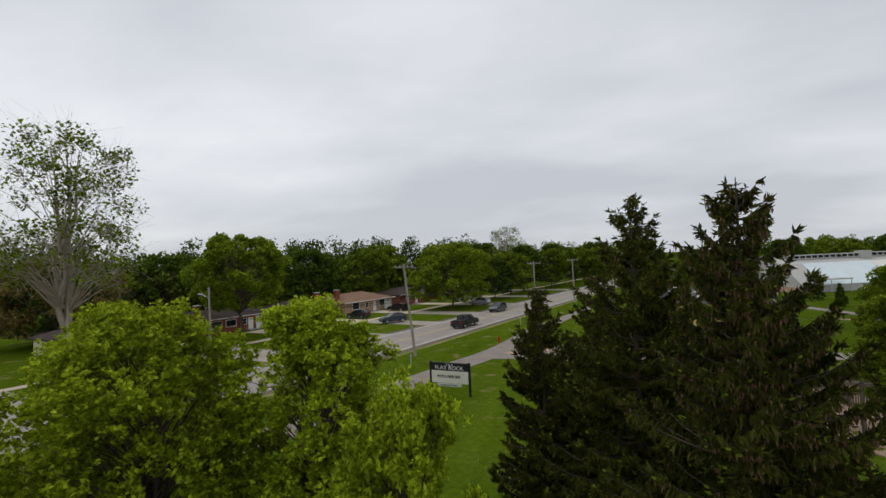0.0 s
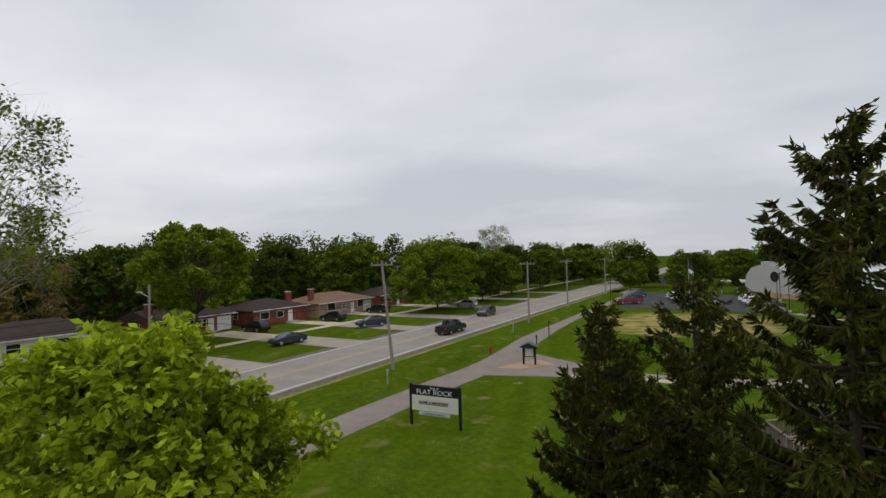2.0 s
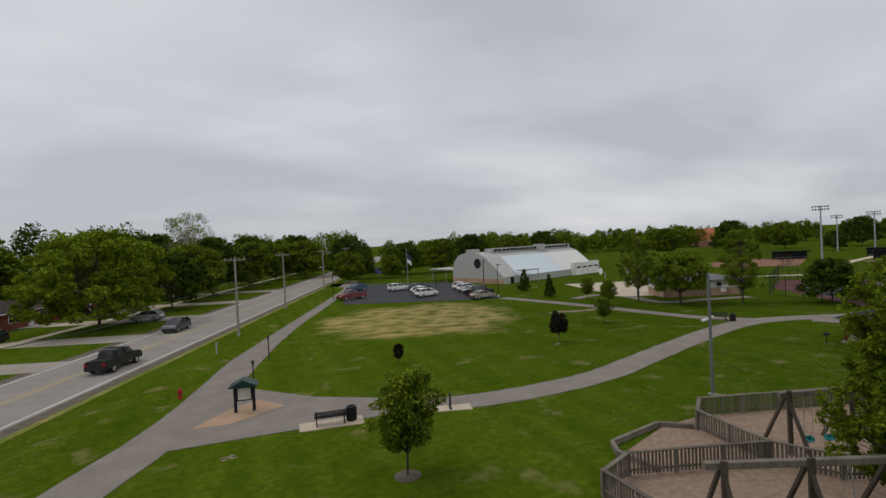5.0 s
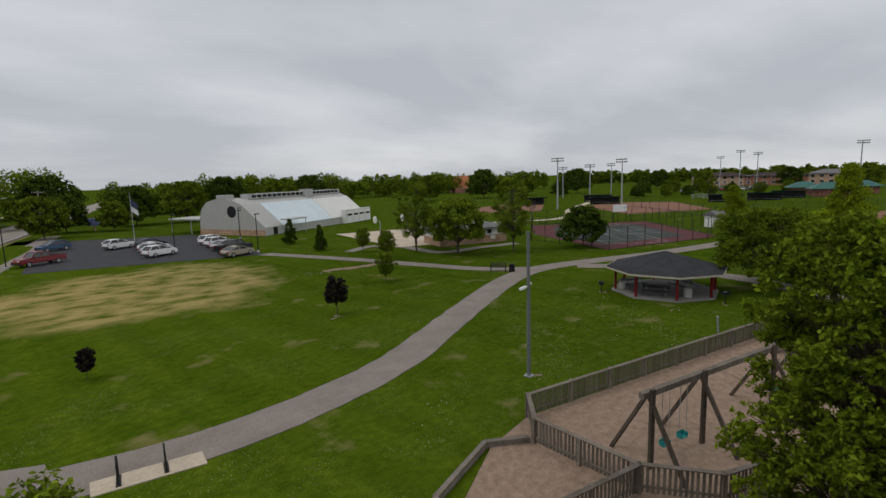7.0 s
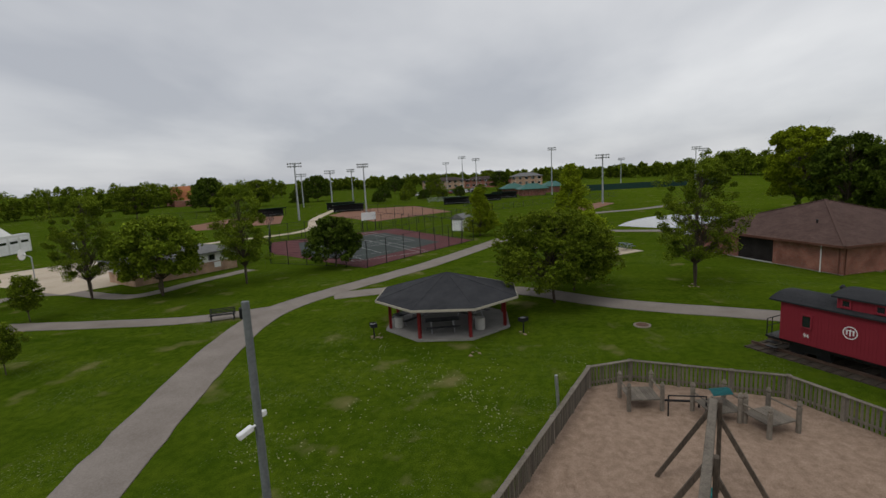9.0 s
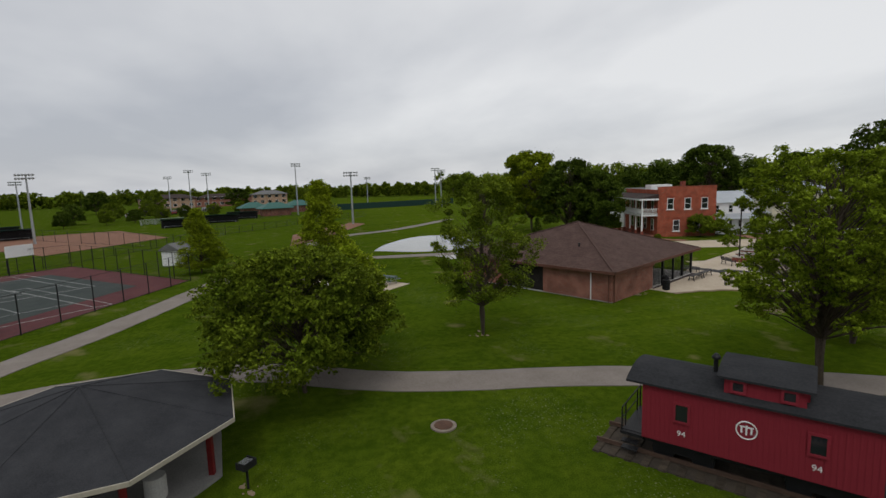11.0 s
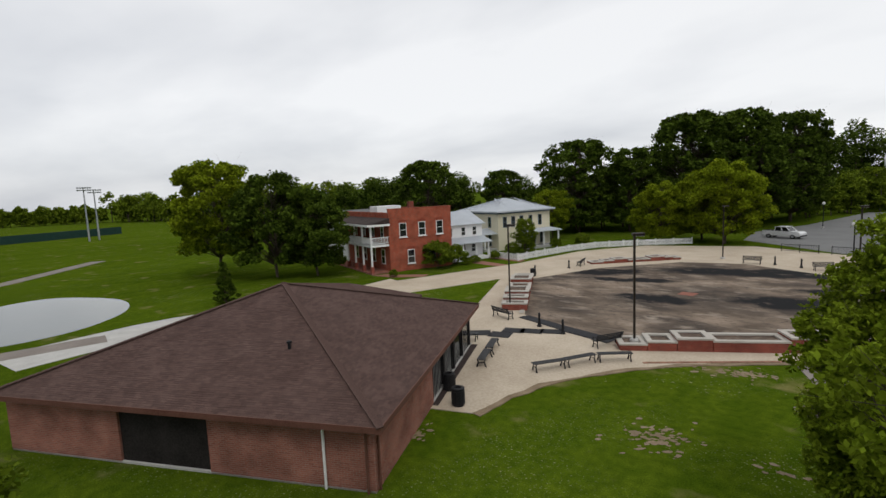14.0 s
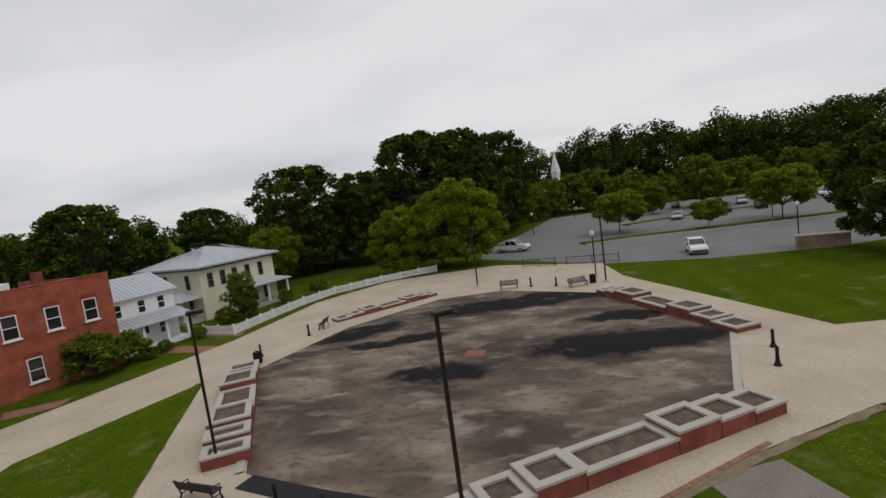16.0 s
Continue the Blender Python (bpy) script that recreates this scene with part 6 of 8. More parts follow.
# ---------------------------------------------------------------- pavilion
def shingle_faces(e, z0, z1, name, parent, count=4):
    """Courses of shingles with butt edges on the faces of a pyramid roof."""
    slope = math.hypot(e, z1 - z0)
    rng = np.random.default_rng(5)
    rows = int(slope / 0.11)
    V = []
    nz, ny = e / slope, -(z1 - z0) / slope
    for r in range(rows):
        t0, t1 = r / rows, (r + 1.25) / rows
        half = e * (1 - t0)
        x = -half + rng.uniform(-0.3, 0)
        while x < half:
            w = rng.uniform(0.2, 0.34)
            xa, xb = max(x, -half), min(x + w - 0.012, half)
            if xb - xa > 0.04:
                lift = rng.uniform(0.006, 0.013)
                y0, y1, za, zb = -e * (1 - t0), -e * (1 - min(t1, 1)), z0 + (z1 - z0) * t0, z0 + (z1 - z0) * min(t1, 1)
                ka = (1 - min(t1, 1)) / max(1e-3, 1 - t0)
                ua, ub = max(xa, -e * (1 - min(t1, 1))), min(xb, e * (1 - min(t1, 1)))
                if ub < ua:
                    ua = ub = (xa + xb) / 2 * ka
                V.append([(xa, y0 + ny * lift, za + nz * lift), (xb, y0 + ny * lift, za + nz * lift), (ub, y1, zb + 0.004), (ua, y1, zb + 0.004)])
                V.append([(xa, y0, za), (xb, y0, za), (xb, y0 + ny * lift, za + nz * lift), (xa, y0 + ny * lift, za + nz * lift)])
            x += w
    V = np.array(V, float).reshape(-1, 3)
    AV = []
    for k in range(count):
        c, s = math.cos(k * math.pi / 2), math.sin(k * math.pi / 2)
        AV.append(V @ np.array([[c, s, 0], [-s, c, 0], [0, 0, 1]]))
    AV = np.concatenate(AV)
    ob = new(name, np_mesh(name, AV, np.arange(len(AV)).reshape(-1, 4), SHINGLE_B))
    ob.parent = parent
    return tagged(ob, kind="stuff")


def pavilion():
    ob = thing("pavilion", 78.8, 12.6, 0, PAV_RZ, "brown brick picnic pavilion with a brown shingled hip roof", "pavilion")
    e, z0, z1, i, h = 8.42, 2.50, 5.40, 7.98, 2.5
    roof = part("roof", bm_poly([(-e, -e, z0), (e, -e, z0), (e, e, z0), (-e, e, z0), (0, 0, z1), (-e, -e, z0 - 0.1), (e, -e, z0 - 0.1), (e, e, z0 - 0.1), (-e, e, z0 - 0.1)],
                                [(0, 1, 4), (1, 2, 4), (2, 3, 4), (3, 0, 4), (0, 5, 6, 1), (1, 6, 7, 2), (2, 7, 8, 3), (3, 8, 5, 0), (5, 6, 7, 8)]), SHINGLE_B, ob)
    shingle_faces(e, z0, z1, "shingles", roof)
    cap = mesh_of(boxes((-0.15, -0.13, -0.01, 0.17, 0.13, 0.035)), SHINGLE_B, "hip_cap")
    for k in range(4):
        a = radians(45 + 90 * k)
        n = 46
        for j in range(n):
            t = (j + 0.5) / n
            d = e * math.sqrt(2) * (1 - t)
            piece("hip_cap", cap, roof, pose(d * math.cos(a), d * math.sin(a), z0 + (z1 - z0) * t + 0.03, 0, 0, math.degrees(a)) @ pose(0, 0, 0, 0, math.degrees(math.atan2(z1 - z0, e * math.sqrt(2))) + 3, 0))
    annex = part("annex_roof", hip(-4.6, 6.8, -3.4, 3.4, 2.54, 4.05, 0.3), SHINGLE_B, ob, "lower hip roof over the annex")
    annex.matrix_basis = pose(7.2, 1.0, 0, 0, 0, 90)
    part("annex_wall", boxes((8.0, -3.2, 0, 10.2, 7.4, 2.4)), BRICK_P, ob)
    brown = mat("brown_trim", (0.10, 0.042, 0.030), (0.15, 0.070, 0.052), 1, 0.6)
    for k in range(4):
        part("fascia", boxes((-e - 0.02, -e - 0.03, z0 - 0.2, e + 0.02, -e + 0.03, z0 + 0.01)), brown, roof).matrix_basis = pose(0, 0, 0, 0, 0, 90 * k)
    part("vent_pipe", lathe([(0.07, -0.3), (0.07, 0.22), (0.11, 0.24), (0.11, 0.3), (0.03, 0.34)], 10), BLACK, roof).location = (-4.9, -3.2, z0 + (z1 - z0) * (1 - 4.9 / e))
    part("floor", boxes((-i, -i, -0.1, i, i, 0.08)), CONC_G, ob)
    for r in ((-i, -i, 0, -i + 0.3, -1.6, h), (-i, 2.4, 0, -i + 0.3, i, h), (-i + 0.3, -i, 0, -1.0, -i + 0.3, h), (-i + 0.3, i - 0.3, 0, 2, i, h), (i - 0.3, 1, 0, i, i - 0.3, h), (-i + 0.3, -1.75, 0, -1, -1.6, h)):
        part("wall", boxes(r), BRICK_P, ob, "brown brick wall")
    part("beam", boxes((-i, -1.6, h - 0.32, -i + 0.3, 2.4, h), (-1, -i, h - 0.32, i, -i + 0.3, h)), brown, ob)
    for x in (1.2, 3.4, 5.5, 7.6):
        part("post", boxes((x - 0.09, -i + 0.02, 0.08, x + 0.09, -i + 0.2, h - 0.32)), BLACK, ob)
    bar = mesh_of(boxes((0, -i + 0.08, 0.1, 0.03, -i + 0.11, h - 0.32)), BLACK, "screen_bar")
    for k in range(34):
        piece("screen_bar", bar, ob, pose(-0.9 + 0.25 * k, 0, 0))
    part("shutter", boxes((-i + 0.1, -1.6, 0.08, -i + 0.16, 2.4, h - 0.32)), DARK_IN, ob, "dark closed opening")
    part("inner_wall", boxes((-0.8, -2.5, 0.08, 7.0, -2.3, h)), DARK_IN, ob)
    part("downpipe", tubes(((-i - 0.06, -6.2, 0), (-i - 0.06, -6.2, h - 0.1), 0.05)), WHITE_P, ob, "white downpipe")
    part("downpipe", tubes(((-i - 0.06, -i + 0.25, 0), (-i - 0.06, -i + 0.25, h - 0.1), 0.045), ((-i + 0.25, -i - 0.06, 0), (-i + 0.25, -i - 0.06, h - 0.1), 0.045)), brown, ob)
    for y in (-7.4, -1.9):
        part("wall_lamp", boxes((-i - 0.16, y - 0.09, h - 0.22, -i, y + 0.09, h - 0.1), bevel=0.02), WHITE_P, ob)


pavilion()


# ---------------------------------------------------------------- recreation building by the lot
def recreation_hall():
    ob = thing("recreation_hall", 57.2, 120.2, 0, 19, "large grey metal hall with rounded end and sloped glazing", "hall")
    grey = mat("grey_ribbed_metal", (0.36, 0.36, 0.345), (0.42, 0.42, 0.40), 0.5, 0.6, stretch=(1, 8, 1))
    prof = [(0, 0), (0, 1.6), (5.6, 6.0), (8, 6.9), (12.5, 7.1), (14.9, 6.5), (16.5, 4.8), (17, 3), (17, 0)]

    def bar(pr, x0, x1):
        n = len(pr)
        return bm_poly([(x0, y, z) for y, z in pr] + [(x1, y, z) for y, z in pr], [tuple(range(n)), tuple(range(2 * n - 1, n - 1, -1))] + [(i, (i + 1) % n, n + (i + 1) % n, n + i) for i in range(n)])

    part("shell", bar(prof, 0, 36), grey, ob)
    pale = mat("pale_blue_glazing", (0.50, 0.58, 0.62), (0.60, 0.68, 0.72), 0.3, 0.35, bump=0.05)
    white = mat("white_metal_roof", (0.58, 0.58, 0.55), (0.66, 0.66, 0.63), 0.3, 0.5, stretch=(6, 1, 1))
    for x0, x1, m, nm in ((5.0, 21.5, pale, "sloped_glazing"), (21.6, 35.9, white, "sloped_roof")):
        part(nm, bm_poly([(x0, -0.1, 1.6), (x1, -0.1, 1.6), (x1, 5.55, 6.05), (x0, 5.55, 6.05), (x0, -0.1, 1.5), (x1, -0.1, 1.5), (x1, 5.55, 5.95), (x0, 5.55, 5.95)],
                         [(0, 1, 2, 3), (4, 7, 6, 5), (0, 4, 5, 1), (1, 5, 6, 2), (2, 6, 7, 3), (3, 7, 4, 0)]), m, ob)
    part("disc_sign", tubes(((-0.06, 8.2, 4.6), (0.02, 8.2, 4.6), 1.15), n=28), BLACK, ob, "round black disc on the end wall")
    part("clerestory", boxes((4, 7.6, 6.9, 35.5, 9.6, 7.9)), grey, ob)
    for k in range(20):
        part("clerestory_pane", boxes((5 + 1.5 * k, 7.56, 7.15, 6.2 + 1.5 * k, 7.6, 7.7)), GLASS, ob)
    for b in ((-0.0, 9.5, 6.9, 2.2, 12, 7.9), (21, 6.6, 6.4, 23.5, 8.6, 8.3)):
        part("roof_unit", boxes(b, bevel=0.04), grey, ob)
    part("brick_base", boxes((-0.08, -0.05, 0, 0.0, 17.05, 1.1)), BRICK_T, ob, "tan brick base course")
    part("low_wing", boxes((25, -1.2, 0, 36, -0.1, 3.2)), white, ob)
    for k in range(4):
        d = part("garage_door", boxes(*[(25.6 + 2.6 * k, -1.26, 0.05 + 0.55 * i, 27.8 + 2.6 * k, -1.2, 0.57 + 0.55 * i) for i in range(5)], bevel=0.01), WHITE_P, ob)
        part("glass_row", boxes((25.8 + 2.6 * k, -1.28, 1.75, 27.6 + 2.6 * k, -1.262, 2.15)), GLASS, d)
    part("entry_canopy", boxes((4.2, -2.6, 2.7, 9.2, -0.1, 2.95)), grey, ob)
    for x in (4.4, 9.0):
        part("canopy_post", tubes(((x, -2.4, 0), (x, -2.4, 2.7), 0.08)), grey, ob)
    part("entry_door", boxes((2.2, -0.06, 0.05, 3.3, 0.0, 1.5)), GLASS, ob)
    part("canopy_west", boxes((-0.2, 17.0, 2.9, 6, 26, 3.2)), grey, ob)
    for y in (20, 25.6):
        part("canopy_post", tubes(((0.3, y, 0), (0.3, y, 2.9), 0.1)), grey, ob)


recreation_hall()


def restroom():
    ob = thing("restroom_block", 63.4, 80.6, 0, -22, "low tan brick restroom block with white upper walls", "building")
    part("base_wall", boxes((0, 0, 0, 11.5, 6, 1.2)), BRICK_T, ob)
    part("upper_wall", boxes((0.02, 0.02, 1.2, 11.48, 5.98, 2.4)), WHITE_P, ob)
    for k in range(6):
        window(ob, side(1.2 + 1.8 * k, 0.015, 1.35), 0.8, 0.7, mat("grey_frame", (0.25, 0.25, 0.25), None, 1, 0.5), bars=0)
    part("roof", hip(0, 11.5, 0, 6, 2.42, 3.2, 0.7), ROOF_GR, ob)
    part("sign_board", boxes((8.6, -0.05, 0.5, 9.4, 0.0, 1.1)), WHITE_P, ob)


restroom()
for x, y in ((66, 97), (71, 95.5)):
    ob = thing("basketball_hoop", x, y, 0, 200, "basketball hoop with white backboard on a grey post", "basketball hoop")
    part("post", tubes(((0, 0, 0), (0, 0, 2.9), 0.07), ((0, 0, 2.9), (0, -0.9, 3.2), 0.05)), STEEL, ob)
    part("backboard", tubes(((0, -0.92, 3.2), (0, -0.98, 3.2), 0.62), n=20), WHITE_P, ob)
    part("rim", lathe([(0.22, 0), (0.24, 0.02), (0.22, 0.03)], 14), mat("orange_rim", (0.4, 0.1, 0.02), None, 1, 0.5), ob).location = (0, -1.25, 3.0)


# ---------------------------------------------------------------- courts, fields and lights
def mesh_fence(pts, h, label, step=3.0, colour=None, r=0.045):
    ob = thing("chain_fence", pts[0][0], pts[0][1], 0, 0, label, "fence")
    ox, oy = pts[0]
    colour = colour or BLACK
    post = mesh_of(tubes(((0, 0, 0), (0, 0, h), r), n=6), colour, "post")
    for (x0, y0), (x1, y1) in zip(pts, pts[1:]):
        L = math.hypot(x1 - x0, y1 - y0)
        n = max(1, round(L / step))
        for i in range(n):
            piece("post", post, ob, pose(x0 + (x1 - x0) * i / n - ox, y0 + (y1 - y0) * i / n - oy, 0))
        rows = [((x0 - ox, y0 - oy, z), (x1 - ox, y1 - oy, z), 0.022) for z in (h - 0.03, 0.1)]
        part("rail", tubes(*rows, n=5), colour, ob)
        wires = []
        for k in range(1, 10):
            wires.append(((x0 - ox, y0 - oy, h * k / 10), (x1 - ox, y1 - oy, h * k / 10), 0.006))
        tagged(part("wire", tubes(*wires, n=3), colour, ob), kind="stuff")
    return ob


mesh_fence([(72.7, 59.0), (93.4, 50.6), (112, 68.8), (95.4, 85), (76, 73), (72.7, 59.0)], 3.0, "black chain-link fence round the tennis court")
setting("court_surface", prism([(78, 61.5), (92.5, 55.5), (105.5, 68.6), (94.5, 79.5), (81, 71.5)], 0.0, 0.028), mat("green_court", (0.030, 0.040, 0.038), (0.055, 0.064, 0.058), 0.4, 0.9, space="World"), "worn green tennis court", "court")
def court_lines():
    """White playing lines of two tennis courts, a thin painted mesh."""
    bm = bmesh.new()
    for cx, cy in ((86.6, 64.6), (97.0, 69.6)):
        m = pose(cx, cy, 0.032, 0, 0, 44)
        w, l = 5.2, 8.6
        for x0, y0, x1, y1 in ((-l, -w, l, -w + 0.09), (-l, w - 0.09, l, w), (-l, -w * 0.75, l, -w * 0.75 + 0.09), (-l, w * 0.75 - 0.09, l, w * 0.75), (-l, -w, -l + 0.12, w), (l - 0.12, -w, l, w), (-l * 0.54, -w * 0.75, -l * 0.54 + 0.09, w * 0.75), (l * 0.54, -w * 0.75, l * 0.54 + 0.09, w * 0.75), (-l * 0.54, -0.045, l * 0.54, 0.045)):
            bm.faces.new([bm.verts.new(m @ Vector((x, y, 0))) for x, y in ((x0, y0), (x1, y0), (x1, y1), (x0, y1))])
    return bm


setting("court_lines", court_lines(), mat("faded_white_line", (0.26, 0.27, 0.26), (0.38, 0.39, 0.38), 0.8, 0.8, space="World"), "white painted tennis court lines", "marking")
mesh_fence([(96, 88), (112, 72), (132, 62), (150, 55), (172, 38), (190, 20)], 1.6, "dark chain-link field fence", 4)
mesh_fence([(150, 55), (168, 66), (196, 64), (214, 40)], 2.0, "dark chain-link fence along a ball field", 4)
mesh_fence([(118, 100), (140, 112), (160, 136), (150, 160)], 2.2, "dark chain-link fence behind an infield", 4)
mesh_fence([(128, 60), (150, 84), (176, 110)], 2.4, "tall dark backstop fence of the ball field", 5)
DIRT = mat("red_infield_dirt", (0.17, 0.085, 0.055), (0.235, 0.125, 0.085), 0.4, 0.95, space="World")
setting("infield_1", prism([(128, 79), (150, 66), (178, 84), (172, 103), (150, 101)], -0.05, 0.02), DIRT, "red-brown infield dirt", "ground")
setting("infield_2", prism([(118, 118), (130, 104), (155, 118), (150, 132), (130, 130)], -0.05, 0.02), DIRT, "red-brown infield dirt", "ground")
setting("infield_3", prism([(121, 41), (128, 36), (160, 24), (166, 27), (140, 41)], -0.05, 0.018), DIRT, "red-brown warning track", "ground")
setting("path_fields", ribbon([(66, 84), (92, 98), (112, 88), (140, 100), (180, 112)], 2.2, -0.1, 0.025), CONC, "pale path between the fields", "path")


def dugout(x, y, rz, label, w=9):
    ob = thing("dugout", x, y, 0, rz, label, "dugout")
    part("back_wall", boxes((0, 2.2, 0, w, 2.4, 2.1)), BLACK, ob)
    part("roof", bm_poly([(-0.3, -0.4, 2.5), (w + 0.3, -0.4, 2.5), (w + 0.3, 2.7, 2.1), (-0.3, 2.7, 2.1), (-0.3, -0.4, 2.35), (w + 0.3, -0.4, 2.35), (w + 0.3, 2.7, 1.95), (-0.3, 2.7, 1.95)], [(0, 1, 2, 3), (4, 7, 6, 5), (0, 4, 5, 1), (1, 5, 6, 2), (2, 6, 7, 3), (3, 7, 4, 0)]), ROOF_GRN, ob)
    for x_ in (0.1, w / 2, w - 0.1):
        part("post", tubes(((x_, 0, 0), (x_, 0, 2.4), 0.06)), BLACK, ob)
    part("bench", boxes((0.5, 1.5, 0.4, w - 0.5, 1.9, 0.46), (0.6, 1.6, 0, 0.7, 1.8, 0.4), (w - 0.7, 1.6, 0, w - 0.6, 1.8, 0.4)), STEEL, ob)


for x, y, rz in ((160, 104, -60), (172, 112, -60), (178, 74, -70), (190, 66, -75), (205, 62, -80), (150, 124, -40)):
    dugout(x, y, rz, "green-roofed dugout beside a ball field")
for x, y, w in ((215, 52, 10), (228, 60, 9), (236, 44, 9)):
    ob = thing("field_shelter", x, y, 0, -70, "green hip-roofed shelter near the fields", "shelter")
    part("roof", hip(0, w, 0, 6, 2.6, 4.6, 0.8), mat("teal_green_roof", (0.03, 0.10, 0.085), (0.045, 0.13, 0.11), 1, 0.5), ob)
    part("wall", boxes((0.4, 0.4, 0, w - 0.4, 5.6, 2.6)), BRICK_P, ob)
for k in range(16):
    car(("suv", "sedan")[k % 2], ("white", "black", "silver", "grey", "red", "navy")[k % 6], 252 + 2.6 * k, 104 - 3.4 * (k % 8), 20 + 90 * (k % 2), "parked car beyond the ball fields", "cars beyond the fields")
ob = thing("bleachers", 196, 84, 0, -65, "grey metal bleachers beside a ball field", "bleachers")
for k in range(5):
    part("row", boxes((0, 0.6 * k, 0.3 + 0.3 * k, 12, 0.6 * k + 0.35, 0.36 + 0.3 * k)), STEEL, ob)
for x in (0.3, 4, 8, 11.7):
    part("frame", tubes(((x, 0.2, 0), (x, 2.7, 1.5), 0.05), ((x, 2.7, 0), (x, 2.7, 1.5), 0.05), ((x, 0.2, 0), (x, 2.7, 0.05), 0.05)), STEEL, ob)
ob = thing("outfield_wall", 235, 30, 0, -72, "long dark green outfield wall", "wall")
part("panel", boxes((0, -0.1, 0, 60, 0.1, 2.4)), mat("dark_green_wall", (0.012, 0.035, 0.028), (0.02, 0.05, 0.04), 1, 0.7), ob)
ob = thing("scoreboard", 108, 72.5, 0, -30, "white scoreboard on two black posts", "scoreboard")
part("panel", boxes((-1.6, -0.08, 2.2, 1.6, 0.08, 3.6)), WHITE_P, ob)
for x in (-1.5, 1.5):
    part("post", tubes(((x, 0, 0), (x, 0, 3.6), 0.08)), BLACK, ob)
ob = thing("equipment_shed", 107.5, 55.0, 0, -20, "small pale shed beside the court", "shed")
part("wall", boxes((-1.4, -1.1, 0, 1.4, 1.1, 2.1)), SIDING, ob)
part("roof", hip(-1.4, 1.4, -1.1, 1.1, 2.12, 2.9, 0.25, True), ROOF_GR, ob)


def flood_light(x, y, h, label, rows=2, rz=0.0):
    ob = thing("floodlight_mast", x, y, 0, rz, label, "floodlight", "sports floodlights")
    part("mast", tubes(((0, 0, 0), (0, 0, h), 0.26, 0.14), n=10), STEEL, ob)
    for k in range(rows):
        z = h - 0.15 - 0.7 * k
        part("crossbar", boxes((-1.7, -0.06, z - 0.06, 1.7, 0.06, z + 0.06)), STEEL, ob)
        for i in range(6):
            part("lamp_head", lathe([(0.06, 0), (0.24, 0.12), (0.24, 0.3), (0.1, 0.36)], 8), STEEL, ob).matrix_basis = pose(-1.55 + 0.62 * i, -0.25, z, 100, 0, 0)
    return ob


for x, y, h in ((137.1, 102.9, 14.5), (151.5, 90.3, 13.8), (216.5, 40.7, 17.7), (161, 26.9, 12.9), (195.3, 133.2, 12.7), (177.8, 112.9, 13), (203.8, 116.4, 13.6), (283.8, 96.4, 16), (265.9, 84.3, 18), (262.2, 76.9, 16.6), (278.4, 8.7, 13.3), (223.8, -11.1, 15.2), (226, -14, 14.6)):
    flood_light(x, y, h, "tall grey sports floodlight mast", rz=random.choice((-60, -80, -100)))

ob = thing("school_building", 345, 92, 0, -85, "long low tan and brown building beyond the fields", "building")
for x0, x1, d, h, m, r in ((-34, -6, 14, 5.5, BRICK_T, ROOF_DK), (-6, 24, 12, 5, BRICK_P, ROOF_DK), (24, 44, 12, 6, BRICK_T, ROOF_GR)):
    part("wall", boxes((x0, 0, 0, x1, d, h)), m, ob)
    part("roof", hip(x0, x1, 0, d, h + 0.02, h + 2.2, 0.8), r, ob)
    for k in range(int((x1 - x0) / 4)):
        for z in (1, 4):
            window(ob, side(x0 + 2 + 4 * k, -0.01, z), 2.0, 1.6)
ob = thing("chapel", 254, 238, 0, -132, "building with a steep orange roof among trees", "church")
part("roof", bm_poly([(-5.5, -4.8, 1), (5.5, -4.8, 1), (5.5, 4.8, 1), (-5.5, 4.8, 1), (2, -4.8, 10.5), (2, 4.8, 10.5)], [(0, 1, 4), (1, 2, 5, 4), (2, 3, 5), (3, 0, 4, 5), (0, 3, 2, 1)]), mat("orange_roof", (0.42, 0.16, 0.075), (0.50, 0.20, 0.10), 0.3, 0.8), ob)
part("wall", boxes((-22, -5, 0, 14, 5, 3)), BRICK_P, ob)
ob = thing("white_chapel", 56.3, -165, 0, 10, "small white chapel with pointed spire in the woods", "church")
part("wall", boxes((-8, -4, 0, 3, 4, 7.0)), SIDING, ob)
part("roof", hip(-8, 3, -4, 4, 7.02, 11.0, 0.6, True), ROOF_DK, ob)
part("spire", lathe([(1.5, 7.5), (1.5, 13.2), (1.7, 13.4), (0.03, 20.2)], 4), WHITE_P, ob)


def lot_lamp(x, y, h, label, double=False, globe=False):
    ob = thing("lamp_post", x, y, 0, 20, label, "lamp post")
    part("pole", tubes(((0, 0, 0), (0, 0, h), 0.07, 0.055), n=8), BLACK, ob)
    part("footing", lathe([(0.22, 0), (0.22, 0.3), (0.18, 0.34)], 12), CONC_G, ob)
    if globe:
        part("globe", lathe([(0.1, h), (0.24, h + 0.12), (0.26, h + 0.3), (0.14, h + 0.5), (0.03, h + 0.56)], 12), mat("milky_globe", (0.6, 0.6, 0.58), None, 1, 0.3, bump=0), ob, "white globe")
    else:
        part("head", boxes((-0.12, -0.18, h - 0.02, 0.6, 0.18, h + 0.12), bevel=0.03), BLACK, ob)
    return ob


for x, y in ((19.0, 116), (45.4, 100.4), (52.6, 121), (48.8, 113), (38.4, 113)):
    lot_lamp(x, y, 5.6, "thin black lamp post beside the parking lot")
ob = thing("flag_pole", 37.0, 127, 0, 0, "tall flag pole with a limp pale flag", "flag pole")
part("pole", tubes(((0, 0, 0), (0, 0, 9.2), 0.07, 0.04), n=8), STEEL, ob)
